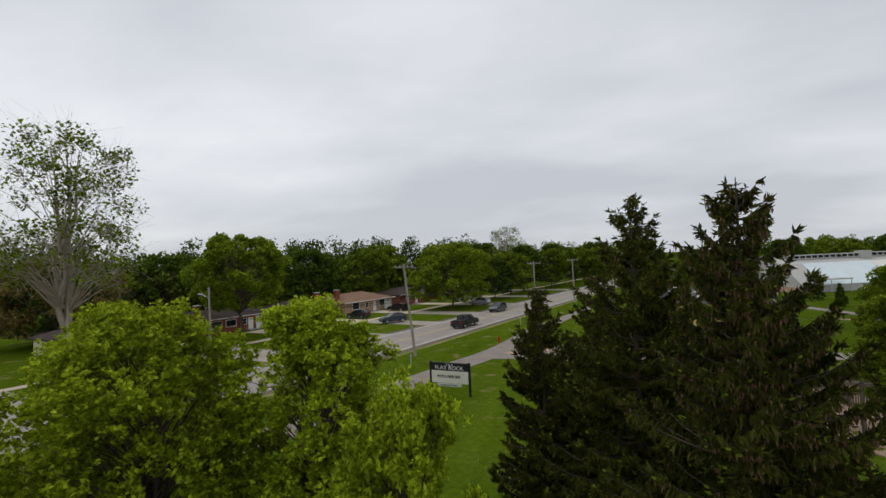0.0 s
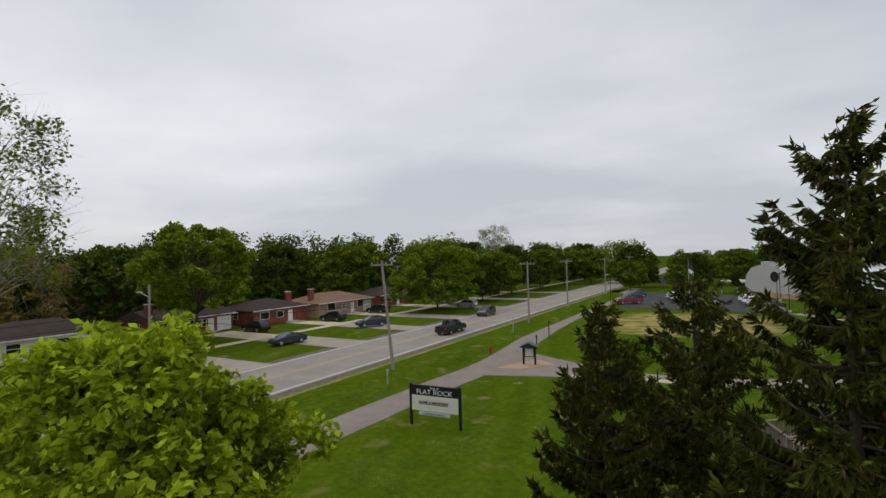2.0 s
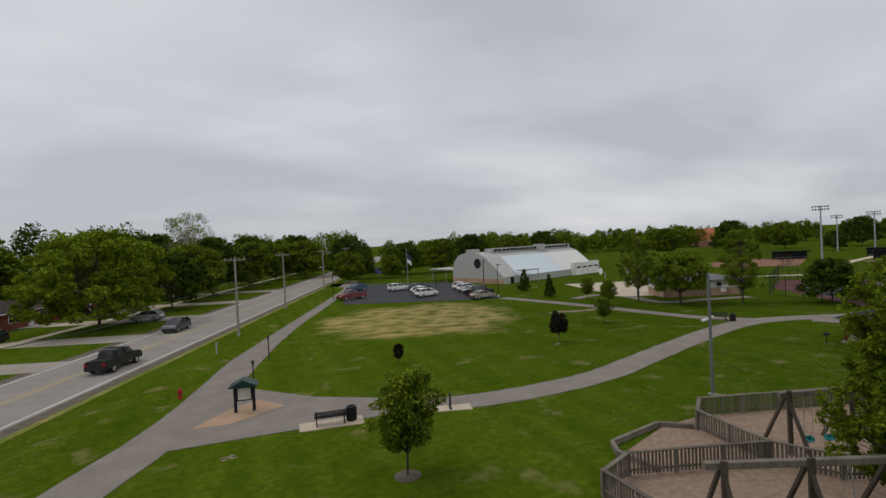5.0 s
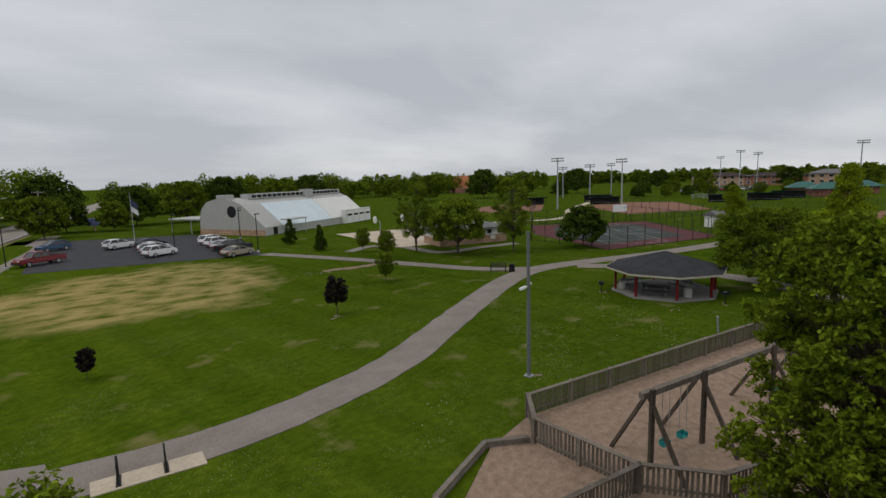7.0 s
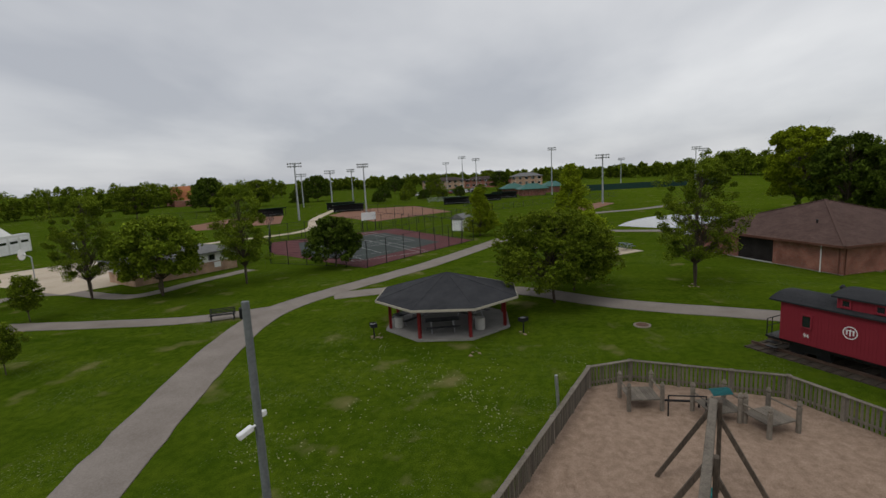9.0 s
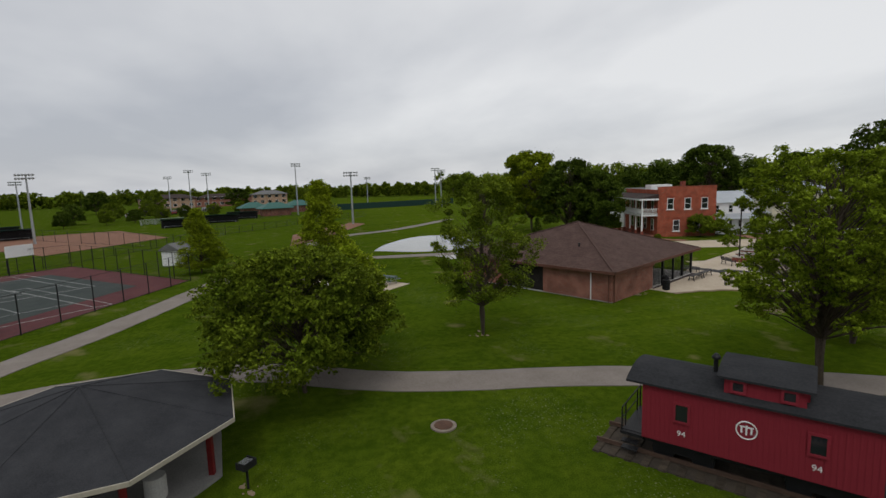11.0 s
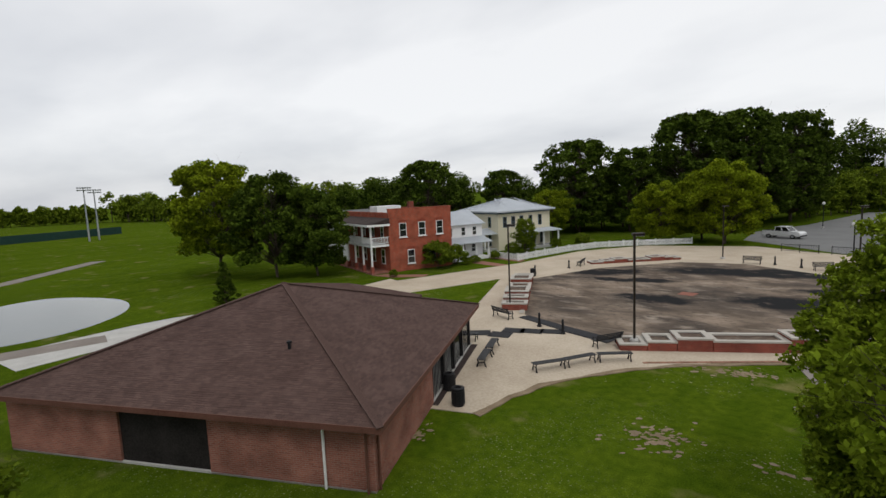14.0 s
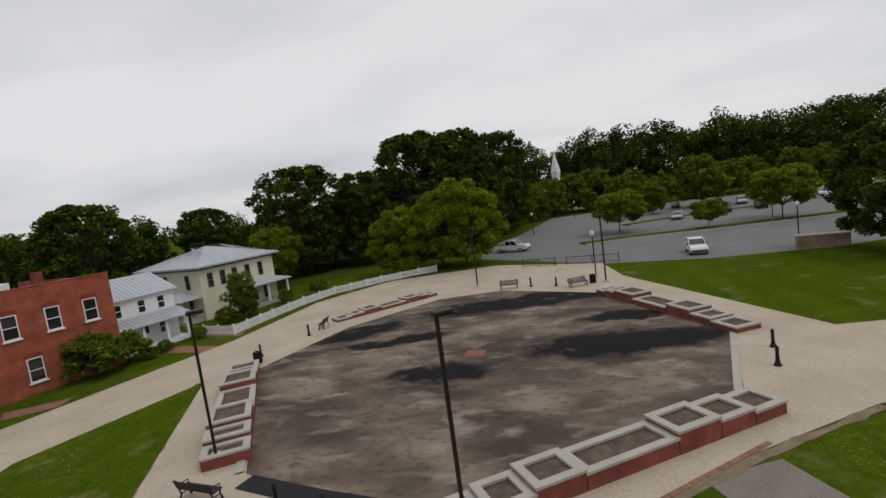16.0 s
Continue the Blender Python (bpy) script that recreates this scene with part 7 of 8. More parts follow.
for k, c in enumerate(((0.05, 0.06, 0.12), (0.6, 0.6, 0.6))):
    bm = bmesh.new()
    for i in range(6):
        x0, x1 = 0.06 + 0.16 * i, 0.06 + 0.16 * (i + 1)
        y0, y1 = 0.08 * math.sin(i * 1.7), 0.08 * math.sin((i + 1) * 1.7)
        zt0, zt1 = 8.0 - 1.15 * k - 0.13 * i, 8.0 - 1.15 * k - 0.13 * (i + 1)
        bm.faces.new([bm.verts.new(p) for p in ((x0, y0, zt0), (x0, y0, zt0 - 0.9), (x1, y1, zt1 - 0.9), (x1, y1, zt1))])
    bmesh.ops.remove_doubles(bm, verts=bm.verts, dist=0.001)
    bmesh.ops.solidify(bm, geom=list(bm.faces), thickness=0.01)
    part("flag", bm, mat(f"flag_cloth_{k}", c, None, 2, 0.8), ob)
ob = thing("message_sign", 41.5, 172, 0, 20, "small electronic message sign on a post", "sign")
part("post", boxes((-0.2, -0.15, 0, 0.2, 0.15, 1.2)), BRICK_T, ob)
part("screen", boxes((-1.4, -0.2, 1.2, 1.4, 0.2, 2.9), bevel=0.04), mat("sign_blue", (0.03, 0.05, 0.2), (0.25, 0.3, 0.5), 0.5, 0.4), ob)

# picnic pad
setting("pad_circle", lathe([(2.62, 0.0), (2.62, 0.046), (2.55, 0.05)], 40), mat("white_concrete", (0.50, 0.47, 0.42), (0.62, 0.58, 0.52), 0.8, 0.85), "round whiter concrete circle in the picnic pad", "pavement").location = (83.1, 36.1, 0)
bench(89.9, 36.8, 50, "dark green slatted bench on the picnic pad")
bench(85.2, 32.6, 45, "dark green slatted bench on the picnic pad")
picnic_table(82.6, 30.9, 40, "dark green picnic table at the pad's corner", 0.04, ROOF_GRN, 1.8)

# ---------------------------------------------------------------- worn spots in the lawns
BARE_SOIL = MATS["bare_soil"]
DRY_FLECK = mat("dry_clippings", (0.12, 0.14, 0.04), (0.26, 0.27, 0.13), 2.5, 0.95, fine=10, space="World", island=0.3)
SOIL_SPOTS = ((60.8, -2.0, 1.3, 0.5, 20, 60), (62.9, -1.5, 0.9, 0.35, 20, 18), (62.3, 7.0, 1.0, 0.7, 60, 70), (58.4, 6.8, 0.5, 0.3, 0, 14), (61.0, -2.1, 0.8, 0.3, 0, 24), (62.1, 7.0, 0.9, 0.6, 30, 50), (70.0, 12.3, 0.8, 0.5, 60, 40), (48.1, 43.1, 0.4, 0.3, 0, 10), (50.1, 49.5, 0.5, 0.3, 0, 14), (51.7, 40.6, 0.4, 0.3, 0, 8), (3.5, 49.2, 0.4, 0.2, 0, 12), (64.3, 27.9, 0.5, 0.5, 0, 10), (31.9, 61.9, 0.5, 0.5, 0, 14), (43.7, 78.2, 3.5, 0.7, -10, 90), (31.4, 44.3, 0.4, 0.3, 0, 12))
DRY_SPOTS = ((41.8, 41.6, 3.2, 0.8, 35, 260), (37.8, 49.6, 2.2, 0.9, 45, 130), (42.0, 47.7, 4, 2, 30, 160), (44.9, 45.4, 3.0, 1.2, 10, 220), (48.7, 51.2, 3, 1.2, 30, 120), (44.9, 42.1, 2, 1, 0, 90), (35.2, 45.7, 3, 1.4, 40, 140), (26.6, 46.4, 2, 1, 30, 70), (47.9, 48.6, 1, 0.5, 0, 60), (35.8, 70.3, 5, 1.2, 0, 120), (46.6, 37.8, 1.5, 0.6, 20, 50), (62.5, 0.5, 3, 1.2, 20, 120))


def flecks(name, spots, seed, material, label, size):
    """Scattered ragged flakes lying on the grass, past counting."""
    rng = np.random.default_rng(seed)
    bm = bmesh.new()
    for x, y, rx, ry, ang, n in spots:
        c, q = math.cos(radians(ang)), math.sin(radians(ang))
        for _ in range(n):
            u, v = rng.normal(0, 0.75, 2)
            px, py = x + c * u * rx - q * v * ry, y + q * u * rx + c * v * ry
            r, k = size * rng.uniform(0.3, 1.0) ** 1.5, 7
            st, tw = rng.uniform(1.0, 2.2), rng.uniform(-0.5, 0.5) + radians(ang)
            ring = []
            for i in range(k):
                a, rr = 6.28318 * i / k, r * rng.uniform(0.55, 1.15)
                dx, dy = rr * st * math.cos(a), rr * math.sin(a)
                ring.append(bm.verts.new((px + dx * math.cos(tw) - dy * math.sin(tw), py + dx * math.sin(tw) + dy * math.cos(tw), 0.006 + 0.008 * rng.random())))
            bm.faces.new(ring)
    return tagged(part(name, bm, material, None), label, "ground", kind="stuff")


flecks("bare_soil_patches", SOIL_SPOTS, 61, BARE_SOIL, "bare tan soil showing through the lawn", 0.13)
flecks("dry_grass_flecks", DRY_SPOTS, 62, DRY_FLECK, "pale dry clippings scattered on the lawn", 0.042)
for k, line in enumerate(([(51.5, -9.7), (57.0, -6.5), (64.0, -1.25), (68.1, 4.6), (69.0, 9.6)], [(87.2, -17.4), (80.7, -4.4)])):
    setting(f"worn_edge_{k}", ribbon(line, 0.34, -0.05, 0.034, 0.5, ragged=0.22), BARE_SOIL, "worn brown soil along the paving's edge", "ground")

# ---------------------------------------------------------------- plaza furniture
CAPSTONE = mat("stone_cap", (0.36, 0.33, 0.29), (0.48, 0.45, 0.40), 1.2, 0.85)
SOIL = mat("planter_soil", (0.055, 0.04, 0.03), (0.20, 0.15, 0.115), 2.2, 0.95, fine=14, bump=1.0)


def planter_row(x, y, rz, spans, label, deep=1.75):
    """Stepped brick planters with stone rims along local x, reaching back to local +y."""
    ob = thing("planter_wall", x, y, 0.03, rz, label, "planter", "plaza planters")
    for x0, x1, h in spans:
        t = 0.24
        b = part("planter_box", boxes((x0, 0, 0, x1, t, h), (x0, deep - t, 0, x1, deep, h), (x0, t, 0, x0 + t, deep - t, h), (x1 - t, t, 0, x1, deep - t, h)), BRICK_R, ob, "red brick planter box")
        o = 0.04
        part("stone_rim", boxes((x0 - o, -o, h, x1 + o, t + o, h + 0.1), (x0 - o, deep - t - o, h, x1 + o, deep + o, h + 0.1), (x0 - o, t + o, h, x0 + t + o, deep - t - o, h + 0.1), (x1 - t - o, t + o, h, x1 + o, deep - t - o, h + 0.1)), CAPSTONE, b, "pale stone rim")
        part("soil", boxes((x0 + t, t, 0, x1 - t, deep - t, h - 0.03)), SOIL, b, "dry soil with wood chips")
    return ob


SPANS = ((0.0, 1.8, 0.36), (1.9, 3.5, 0.56), (3.6, 5.7, 0.86), (5.8, 9.3, 0.50), (9.4, 11.6, 0.92), (11.7, 12.9, 0.70), (13.0, 14.2, 0.48))
planter_row(67.37, -2.0, math.degrees(math.atan2(-0.517, -0.856)), ((0.0, 1.52, 0.32), (1.56, 3.13, 0.48), (3.17, 5.03, 0.68), (5.07, 8.98, 0.56), (9.02, 11.0, 0.78), (11.04, 12.76, 0.62), (12.8, 14.46, 0.46)), "stepped red brick planters with stone rims along the plaza", 1.65)
planter_row(86.2, -19.3, math.degrees(math.atan2(0.869, -0.495)), tuple((a * 1.05, b * 1.05, h) for a, b, h in SPANS), "stepped brick planters beside the walkway", 2.0)
planter_row(82.9, -31.2, math.degrees(math.atan2(-0.72, -0.69)), tuple((a * 0.8, b * 0.8, h * 0.5) for a, b, h in SPANS), "stepped brick planters at the plaza's far side", 1.6)
planter_row(51.5, -20.4, math.degrees(math.atan2(-0.905, 0.425)), tuple((a * 1.05, b * 1.05, h * 0.75) for a, b, h in SPANS), "stepped brick planters beside the lawn", 1.8)

def plaza_lamp(x, y, z, label):
    ob = thing("plaza_lamp", x, y, z, 215, label, "lamp post", "plaza lamps")
    bronze = mat("dark_bronze", (0.028, 0.022, 0.018), (0.045, 0.036, 0.03), 2, 0.45, 0.4)
    part("footing", lathe([(0.27, 0), (0.27, 0.12), (0.22, 0.2)], 16), CONC_G, ob, "round concrete footing")
    part("pole", boxes((-0.06, -0.06, 0.1, 0.06, 0.06, 6.4), bevel=0.01), bronze, ob)
    part("head", boxes((-0.12, -0.2, 6.35, 0.55, 0.2, 6.52), bevel=0.03), bronze, ob)
    part("lens", boxes((0.02, -0.15, 6.33, 0.5, 0.15, 6.352)), mat("lamp_lens", (0.5, 0.5, 0.48), None, 1, 0.3, bump=0), ob)


plaza_lamp(67.0, -3.25, 0.31, "tall dark bronze lamp post rising from a planter")
plaza_lamp(78.4, -6.9, 0.40, "tall dark bronze lamp post rising from a planter")
plaza_lamp(71.0, -42, 0.03, "dark bronze lamp post at the plaza's far edge")
plaza_lamp(58.0, -38.0, 0.03, "dark bronze lamp post beside the lawn")


def bollard(x, y):
    ob = thing("bollard", x, y, 0.03, 0, "black cast-iron bollard on the plaza", "bollard", "plaza bollards")
    part("shaft", lathe([(0.17, 0), (0.17, 0.08), (0.12, 0.14), (0.09, 0.3), (0.075, 0.75), (0.1, 0.78), (0.1, 0.82), (0.07, 0.86), (0.085, 0.92), (0.03, 1.0)], 14), BLACK, ob)


for x, y in ((73.9, -3.9), (71.7, -3.2), (85.5, -22.3), (84.0, -27.4), (52.3, -17), (53.2, -14.4), (65.2, -39.2), (62.7, -38.2)):
    bollard(x, y)
for (x0, y0), (x1, y1), n in (((74.2, 1.2), (72.4, 5.1), 2), ((69.5, 3.9), (68.5, 2.35), 1), ((68.45, 2.2), (67.65, 0.7), 1), ((67.5, 0.55), (66.1, -0.6), 1), ((75.6, 0.95), (77.2, 1.5), 1)):
    for k in range(n):
        t0, t1 = k / n, (k + 1) / n
        ax, ay, bx, by = x0 + (x1 - x0) * t0, y0 + (y1 - y0) * t0, x0 + (x1 - x0) * t1, y0 + (y1 - y0) * t1
        bench((ax + bx) / 2, (ay + by) / 2, math.degrees(math.atan2(by - ay, bx - ax)), "black metal backless bench on the plaza", False, 1.9, "plaza benches", 0.03)
for x, y, rz in ((77.4, -4.7, -12), (68.5, -2.5, 62), (83.9, -29.8, 100), (67.4, -38.9, 180), (60.6, -36.9, 205)):
    bench(x, y, rz, "black metal bench with back on the plaza", True, 1.9, "plaza benches with backs", 0.03)
bin_(71.7, 8.2, "round black slatted litter bin by the pavilion", 0.03)
bin_(70.2, 9.3, "round black slatted litter bin by the pavilion", 0.03)
bin_(84.9, -20.9, "round black litter bin at the planter's end", 0.03)
bin_(59.2, -38.2, "round black litter bin beside a lamp", 0.03)
MATM = mat("black_mat", (0.010, 0.010, 0.012), (0.022, 0.022, 0.025), 1.5, 0.6, space="World", bump=0.3)
for (x0, y0), (x1, y1), w in (((76.3, -5.6), (72.2, -4.35), 0.95), ((72.2, -4.3), (68.4, -3.35), 1.1), ((71.9, -3.5), (73.2, -2.9), 1.0), ((73.0, -2.85), (74.4, -2.3), 1.05), ((74.1, -2.3), (75.5, -1.8), 1.05), ((74.3, -0.95), (75.7, -0.5), 1.2), ((75.8, -0.75), (77.9, 0.9), 1.15)):
    L = math.hypot(x1 - x0, y1 - y0)
    ob = thing("rubber_mat", x0, y0, 0.045, math.degrees(math.atan2(y1 - y0, x1 - x0)), "black rubber mat laid on the plaza", "mat", "plaza mats")
    part("sheet", boxes((0, -w / 2, 0, L, w / 2, 0.02)), MATM, ob)
setting("drain", prism([(68.0, -18.8), (67.9, -20.0), (69.2, -20.1), (69.3, -18.9)], 0.0, 0.055), mat("drain_red", (0.22, 0.085, 0.06), (0.28, 0.12, 0.085), 2, 0.8), "square reddish drain cover in the slab", "drain")
setting("slab_kerb", ribbon([(84.3, -19.0), (76.9, -6.2)], 0.35, 0.0, 0.10, 4), CAPSTONE, "pale stone kerb of the slab", "kerb")
setting("slab_kerb_east", ribbon([(53.0, -20.6), (55.9, -11.8)], 0.35, 0.0, 0.06, 4), CAPSTONE, "pale stone kerb of the slab", "kerb")
setting("pavilion_pad", prism([(70.9, 9.9), (74.95, 1.8), (76.3, 2.6), (72.3, 10.7)], 0.0, 0.05), ROOF_DK, "dark brown floor strip before the pavilion", "pavement")
# brick soldier course along the plaza's edge
ob = thing("brick_edging", 64.3, -1.62, 0.0, math.degrees(math.atan2(-0.59, -0.807)), "row of red paving bricks along the plaza edge", "edging")
bk = mesh_of(boxes((-0.05, -0.1, 0, 0.05, 0.1, 0.065), bevel=0.006), mat("paver_brick", (0.24, 0.12, 0.08), (0.34, 0.20, 0.14), 3, 0.9, vary=0.25), "brick")
for i in range(100):
    piece("brick", bk, ob, pose(-1.5 + i * 0.112, 0.0, 0.0, 0, 0, random.uniform(-2, 2)))


# ---------------------------------------------------------------- old street
ST = pose(101.6, -15.0, 0, 0, 0, math.degrees(math.atan2(-0.956, -0.292)))


def street(name, a, b, label, category):
    p = ST @ Vector((a, b, 0))
    return thing(name, p.x, p.y, 0, math.degrees(math.atan2(-0.956, -0.292)), label, category)


def hotel():
    """Local x along the street, y away from the plaza; the porches face local -x."""
    ob = street("brick_store", 0, 0, "two-storey red brick store with white double porch", "building")
    L, D, H = 9.0, 15, 7.6
    part("wall", boxes((0, 0, 0, L, D, H - 0.6)), BRICK_O, ob, "orange-red brick wall")
    for r in ((0, 0, H - 0.6, L, 0.3, H + 0.2), (L - 0.3, 0.3, H - 0.6, L, D, H), (0, 0.3, H - 0.6, 0.3, D, H - 0.2)):
        part("parapet", boxes(r), BRICK_O, ob)
    part("coping", boxes((-0.04, -0.05, H + 0.2, L + 0.04, 0.35, H + 0.28)), BRICK_O, ob)
    part("flat_roof", boxes((0.31, 0.31, H - 0.58, L - 0.31, D, H - 0.5)), ROOF_GR, ob)
    part("roof_shed", boxes((1.0, 5.5, H - 0.5, 4.5, 8.0, H + 0.5), bevel=0.03), WHITE_P, ob, "white rooftop shed")
    part("chimney", boxes((7.6, 9, H - 0.5, 8.3, 9.7, H + 0.9)), BRICK_R, ob)
    arch = mat("brick_arch", (0.22, 0.05, 0.03), (0.28, 0.07, 0.04), 2, 0.9)
    for x, z in ((1.9, 4.3), (4.6, 4.3), (7.2, 4.3), (2.9, 0.9), (6.0, 0.9)):
        window(ob, side(x, -0.012, z), 1.0, 1.75, sill=0.1)
        bm = bmesh.new()
        for k in range(7):
            t = (k + 0.5) / 7 - 0.5
            box(bm, -0.08, -0.05, 0, 0.08, 0.02, 0.26, pose(x + t * 1.15, 0, z + 1.76 + 0.12 * math.cos(t * 3.0), 0, t * 40, 0))
        part("window_arch", bm, arch, ob)
    # double porch on the -x side
    deckm = mat("porch_deck", (0.30, 0.27, 0.23), (0.4, 0.37, 0.32), 1, 0.8)
    pr = part("porch", boxes((-2.6, 0.0, 0, -0.02, D - 1, 0.18)), BRICK_P, ob, "brick porch floor")
    part("upper_deck", boxes((-2.5, 0.05, 3.3, -0.02, D - 1.05, 3.55)), WHITE_P, pr)
    part("porch_roof", bm_poly([(-2.9, -0.3, 6.1), (-2.9, D - 0.7, 6.1), (0, D - 0.7, 6.75), (0, -0.3, 6.75), (-2.9, -0.3, 5.85), (-2.9, D - 0.7, 5.85), (0, D - 0.7, 5.85), (0, -0.3, 5.85)], [(0, 1, 2, 3), (4, 7, 6, 5), (0, 4, 5, 1), (1, 5, 6, 2), (2, 6, 7, 3), (3, 7, 4, 0)]), ROOF_DK, pr, "dark porch roof with white eave")
    part("eave_trim", boxes((-2.96, -0.34, 5.82, -2.88, D - 0.66, 6.08), (-2.88, -0.36, 5.82, 0, -0.3, 6.08)), WHITE_P, pr)
    for k in range(6):
        y = 0.25 + k * (D - 1.6) / 5
        part("pier", boxes((-2.55, y - 0.22, 0.18, -2.15, y + 0.22, 0.95)), BRICK_R, pr, "red brick pier")
        part("lower_post", boxes((-2.45, y - 0.1, 0.95, -2.25, y + 0.1, 3.3)), WHITE_P, pr)
        part("upper_post", boxes((-2.45, y - 0.1, 3.55, -2.25, y + 0.1, 5.85)), WHITE_P, pr)
    part("handrail", boxes((-2.4, 0.1, 4.4, -2.3, D - 1.1, 4.48), (-2.4, 0.1, 3.7, -2.3, D - 1.1, 3.76), (-2.3, 0.08, 4.4, 0, 0.14, 4.48), (-2.3, 0.08, 3.7, 0, 0.14, 3.76)), WHITE_P, pr)
    bal = mesh_of(boxes((-0.03, -0.03, 0, 0.03, 0.03, 0.66)), WHITE_P, "baluster")
    for k in range(70):
        piece("baluster", bal, pr, pose(-2.35, 0.2 + k * (D - 1.4) / 69, 3.75))
    for k in range(11):
        piece("baluster", bal, pr, pose(-2.2 + 0.2 * k, 0.11, 3.75))
    for y in (2, 5, 8, 11):
        window(ob, side(-0.012, y, 4.2, -90), 0.9, 1.5)
        window(ob, side(-0.012, y, 0.9, -90), 1.1, 1.9)


hotel()


def seamed(bm_roof, name, parent, seams, m=METALROOF):
    r = part(name, bm_roof, m, parent, "grey standing-seam metal roof")
    for p, q in seams:
        bm = bmesh.new()
        tube(bm, p, q, 0.022, n=4)
        part("seam", bm, m, r)
    return r


def white_house():
    ob = street("white_house", 9.4, 3.4, "two-storey white clapboard house with metal roofs", "house")
    L, D, H = 7.0, 7.5, 4.9
    part("wall", bm_poly([(0, 0, 0), (L, 0, 0), (L, D, 0), (0, D, 0), (0, 0, H), (L, 0, H), (L, D, H), (0, D, H), (0, D / 2, H + 1.55), (L, D / 2, H + 1.55)], [(0, 1, 5, 4), (2, 3, 7, 6), (1, 2, 6, 9, 5), (3, 0, 4, 8, 7), (4, 5, 9, 8), (6, 7, 8, 9), (3, 2, 1, 0)]), SIDING, ob)
    k = (1.65) / (D / 2)
    seamed(hip(0, L, 0, D, H + 0.02, H + 1.78, 0.35, True, 0.08), "roof", ob, [((-0.3 + 0.45 * i, -0.33, H + 0.05), (-0.3 + 0.45 * i, D / 2, H + 1.81)) for i in range(17)])
    for x in (1.5, 3.7, 5.6):
        window(ob, side(x, -0.012, 3.3), 0.75, 1.25)
    po = part("porch_floor", boxes((0.2, -2.0, 0, L - 0.1, -0.02, 0.35)), WHITE_P, ob)
    seamed(bm_poly([(-0.2, -2.3, 2.45), (L + 0.2, -2.3, 2.45), (L + 0.2, 0, 3.1), (-0.2, 0, 3.1), (-0.2, -2.3, 2.35), (L + 0.2, -2.3, 2.35), (L + 0.2, 0, 2.95), (-0.2, 0, 2.95)], [(0, 1, 2, 3), (4, 7, 6, 5), (0, 4, 5, 1), (1, 5, 6, 2), (2, 6, 7, 3), (3, 7, 4, 0)]), "porch_roof", ob, [((-0.15 + 0.45 * i, -2.3, 2.48), (-0.15 + 0.45 * i, 0, 3.13)) for i in range(17)])
    for x in (0.4, 2.4, 4.6, 6.7):
        part("porch_post", boxes((x - 0.1, -1.95, 0.35, x + 0.1, -1.75, 2.4)), WHITE_P, ob)
    window(ob, side(1.5, -0.012, 0.9), 0.9, 1.2)
    window(ob, side(5.4, -0.012, 0.9), 0.8, 1.2)
    d = part("door", boxes((3.2, -0.06, 0.36, 4.1, 0.0, 2.4)), WHITE_P, ob)
    part("door_pane", boxes((3.35, -0.075, 1.3, 3.95, -0.062, 2.2)), GLASS, d)
    for i in range(2):
        part("step", boxes((3.0, -2.3 - 0.3 * i, 0, 4.4, -2.0 - 0.3 * i, 0.24 - 0.11 * i)), WHITE_P, ob)


white_house()


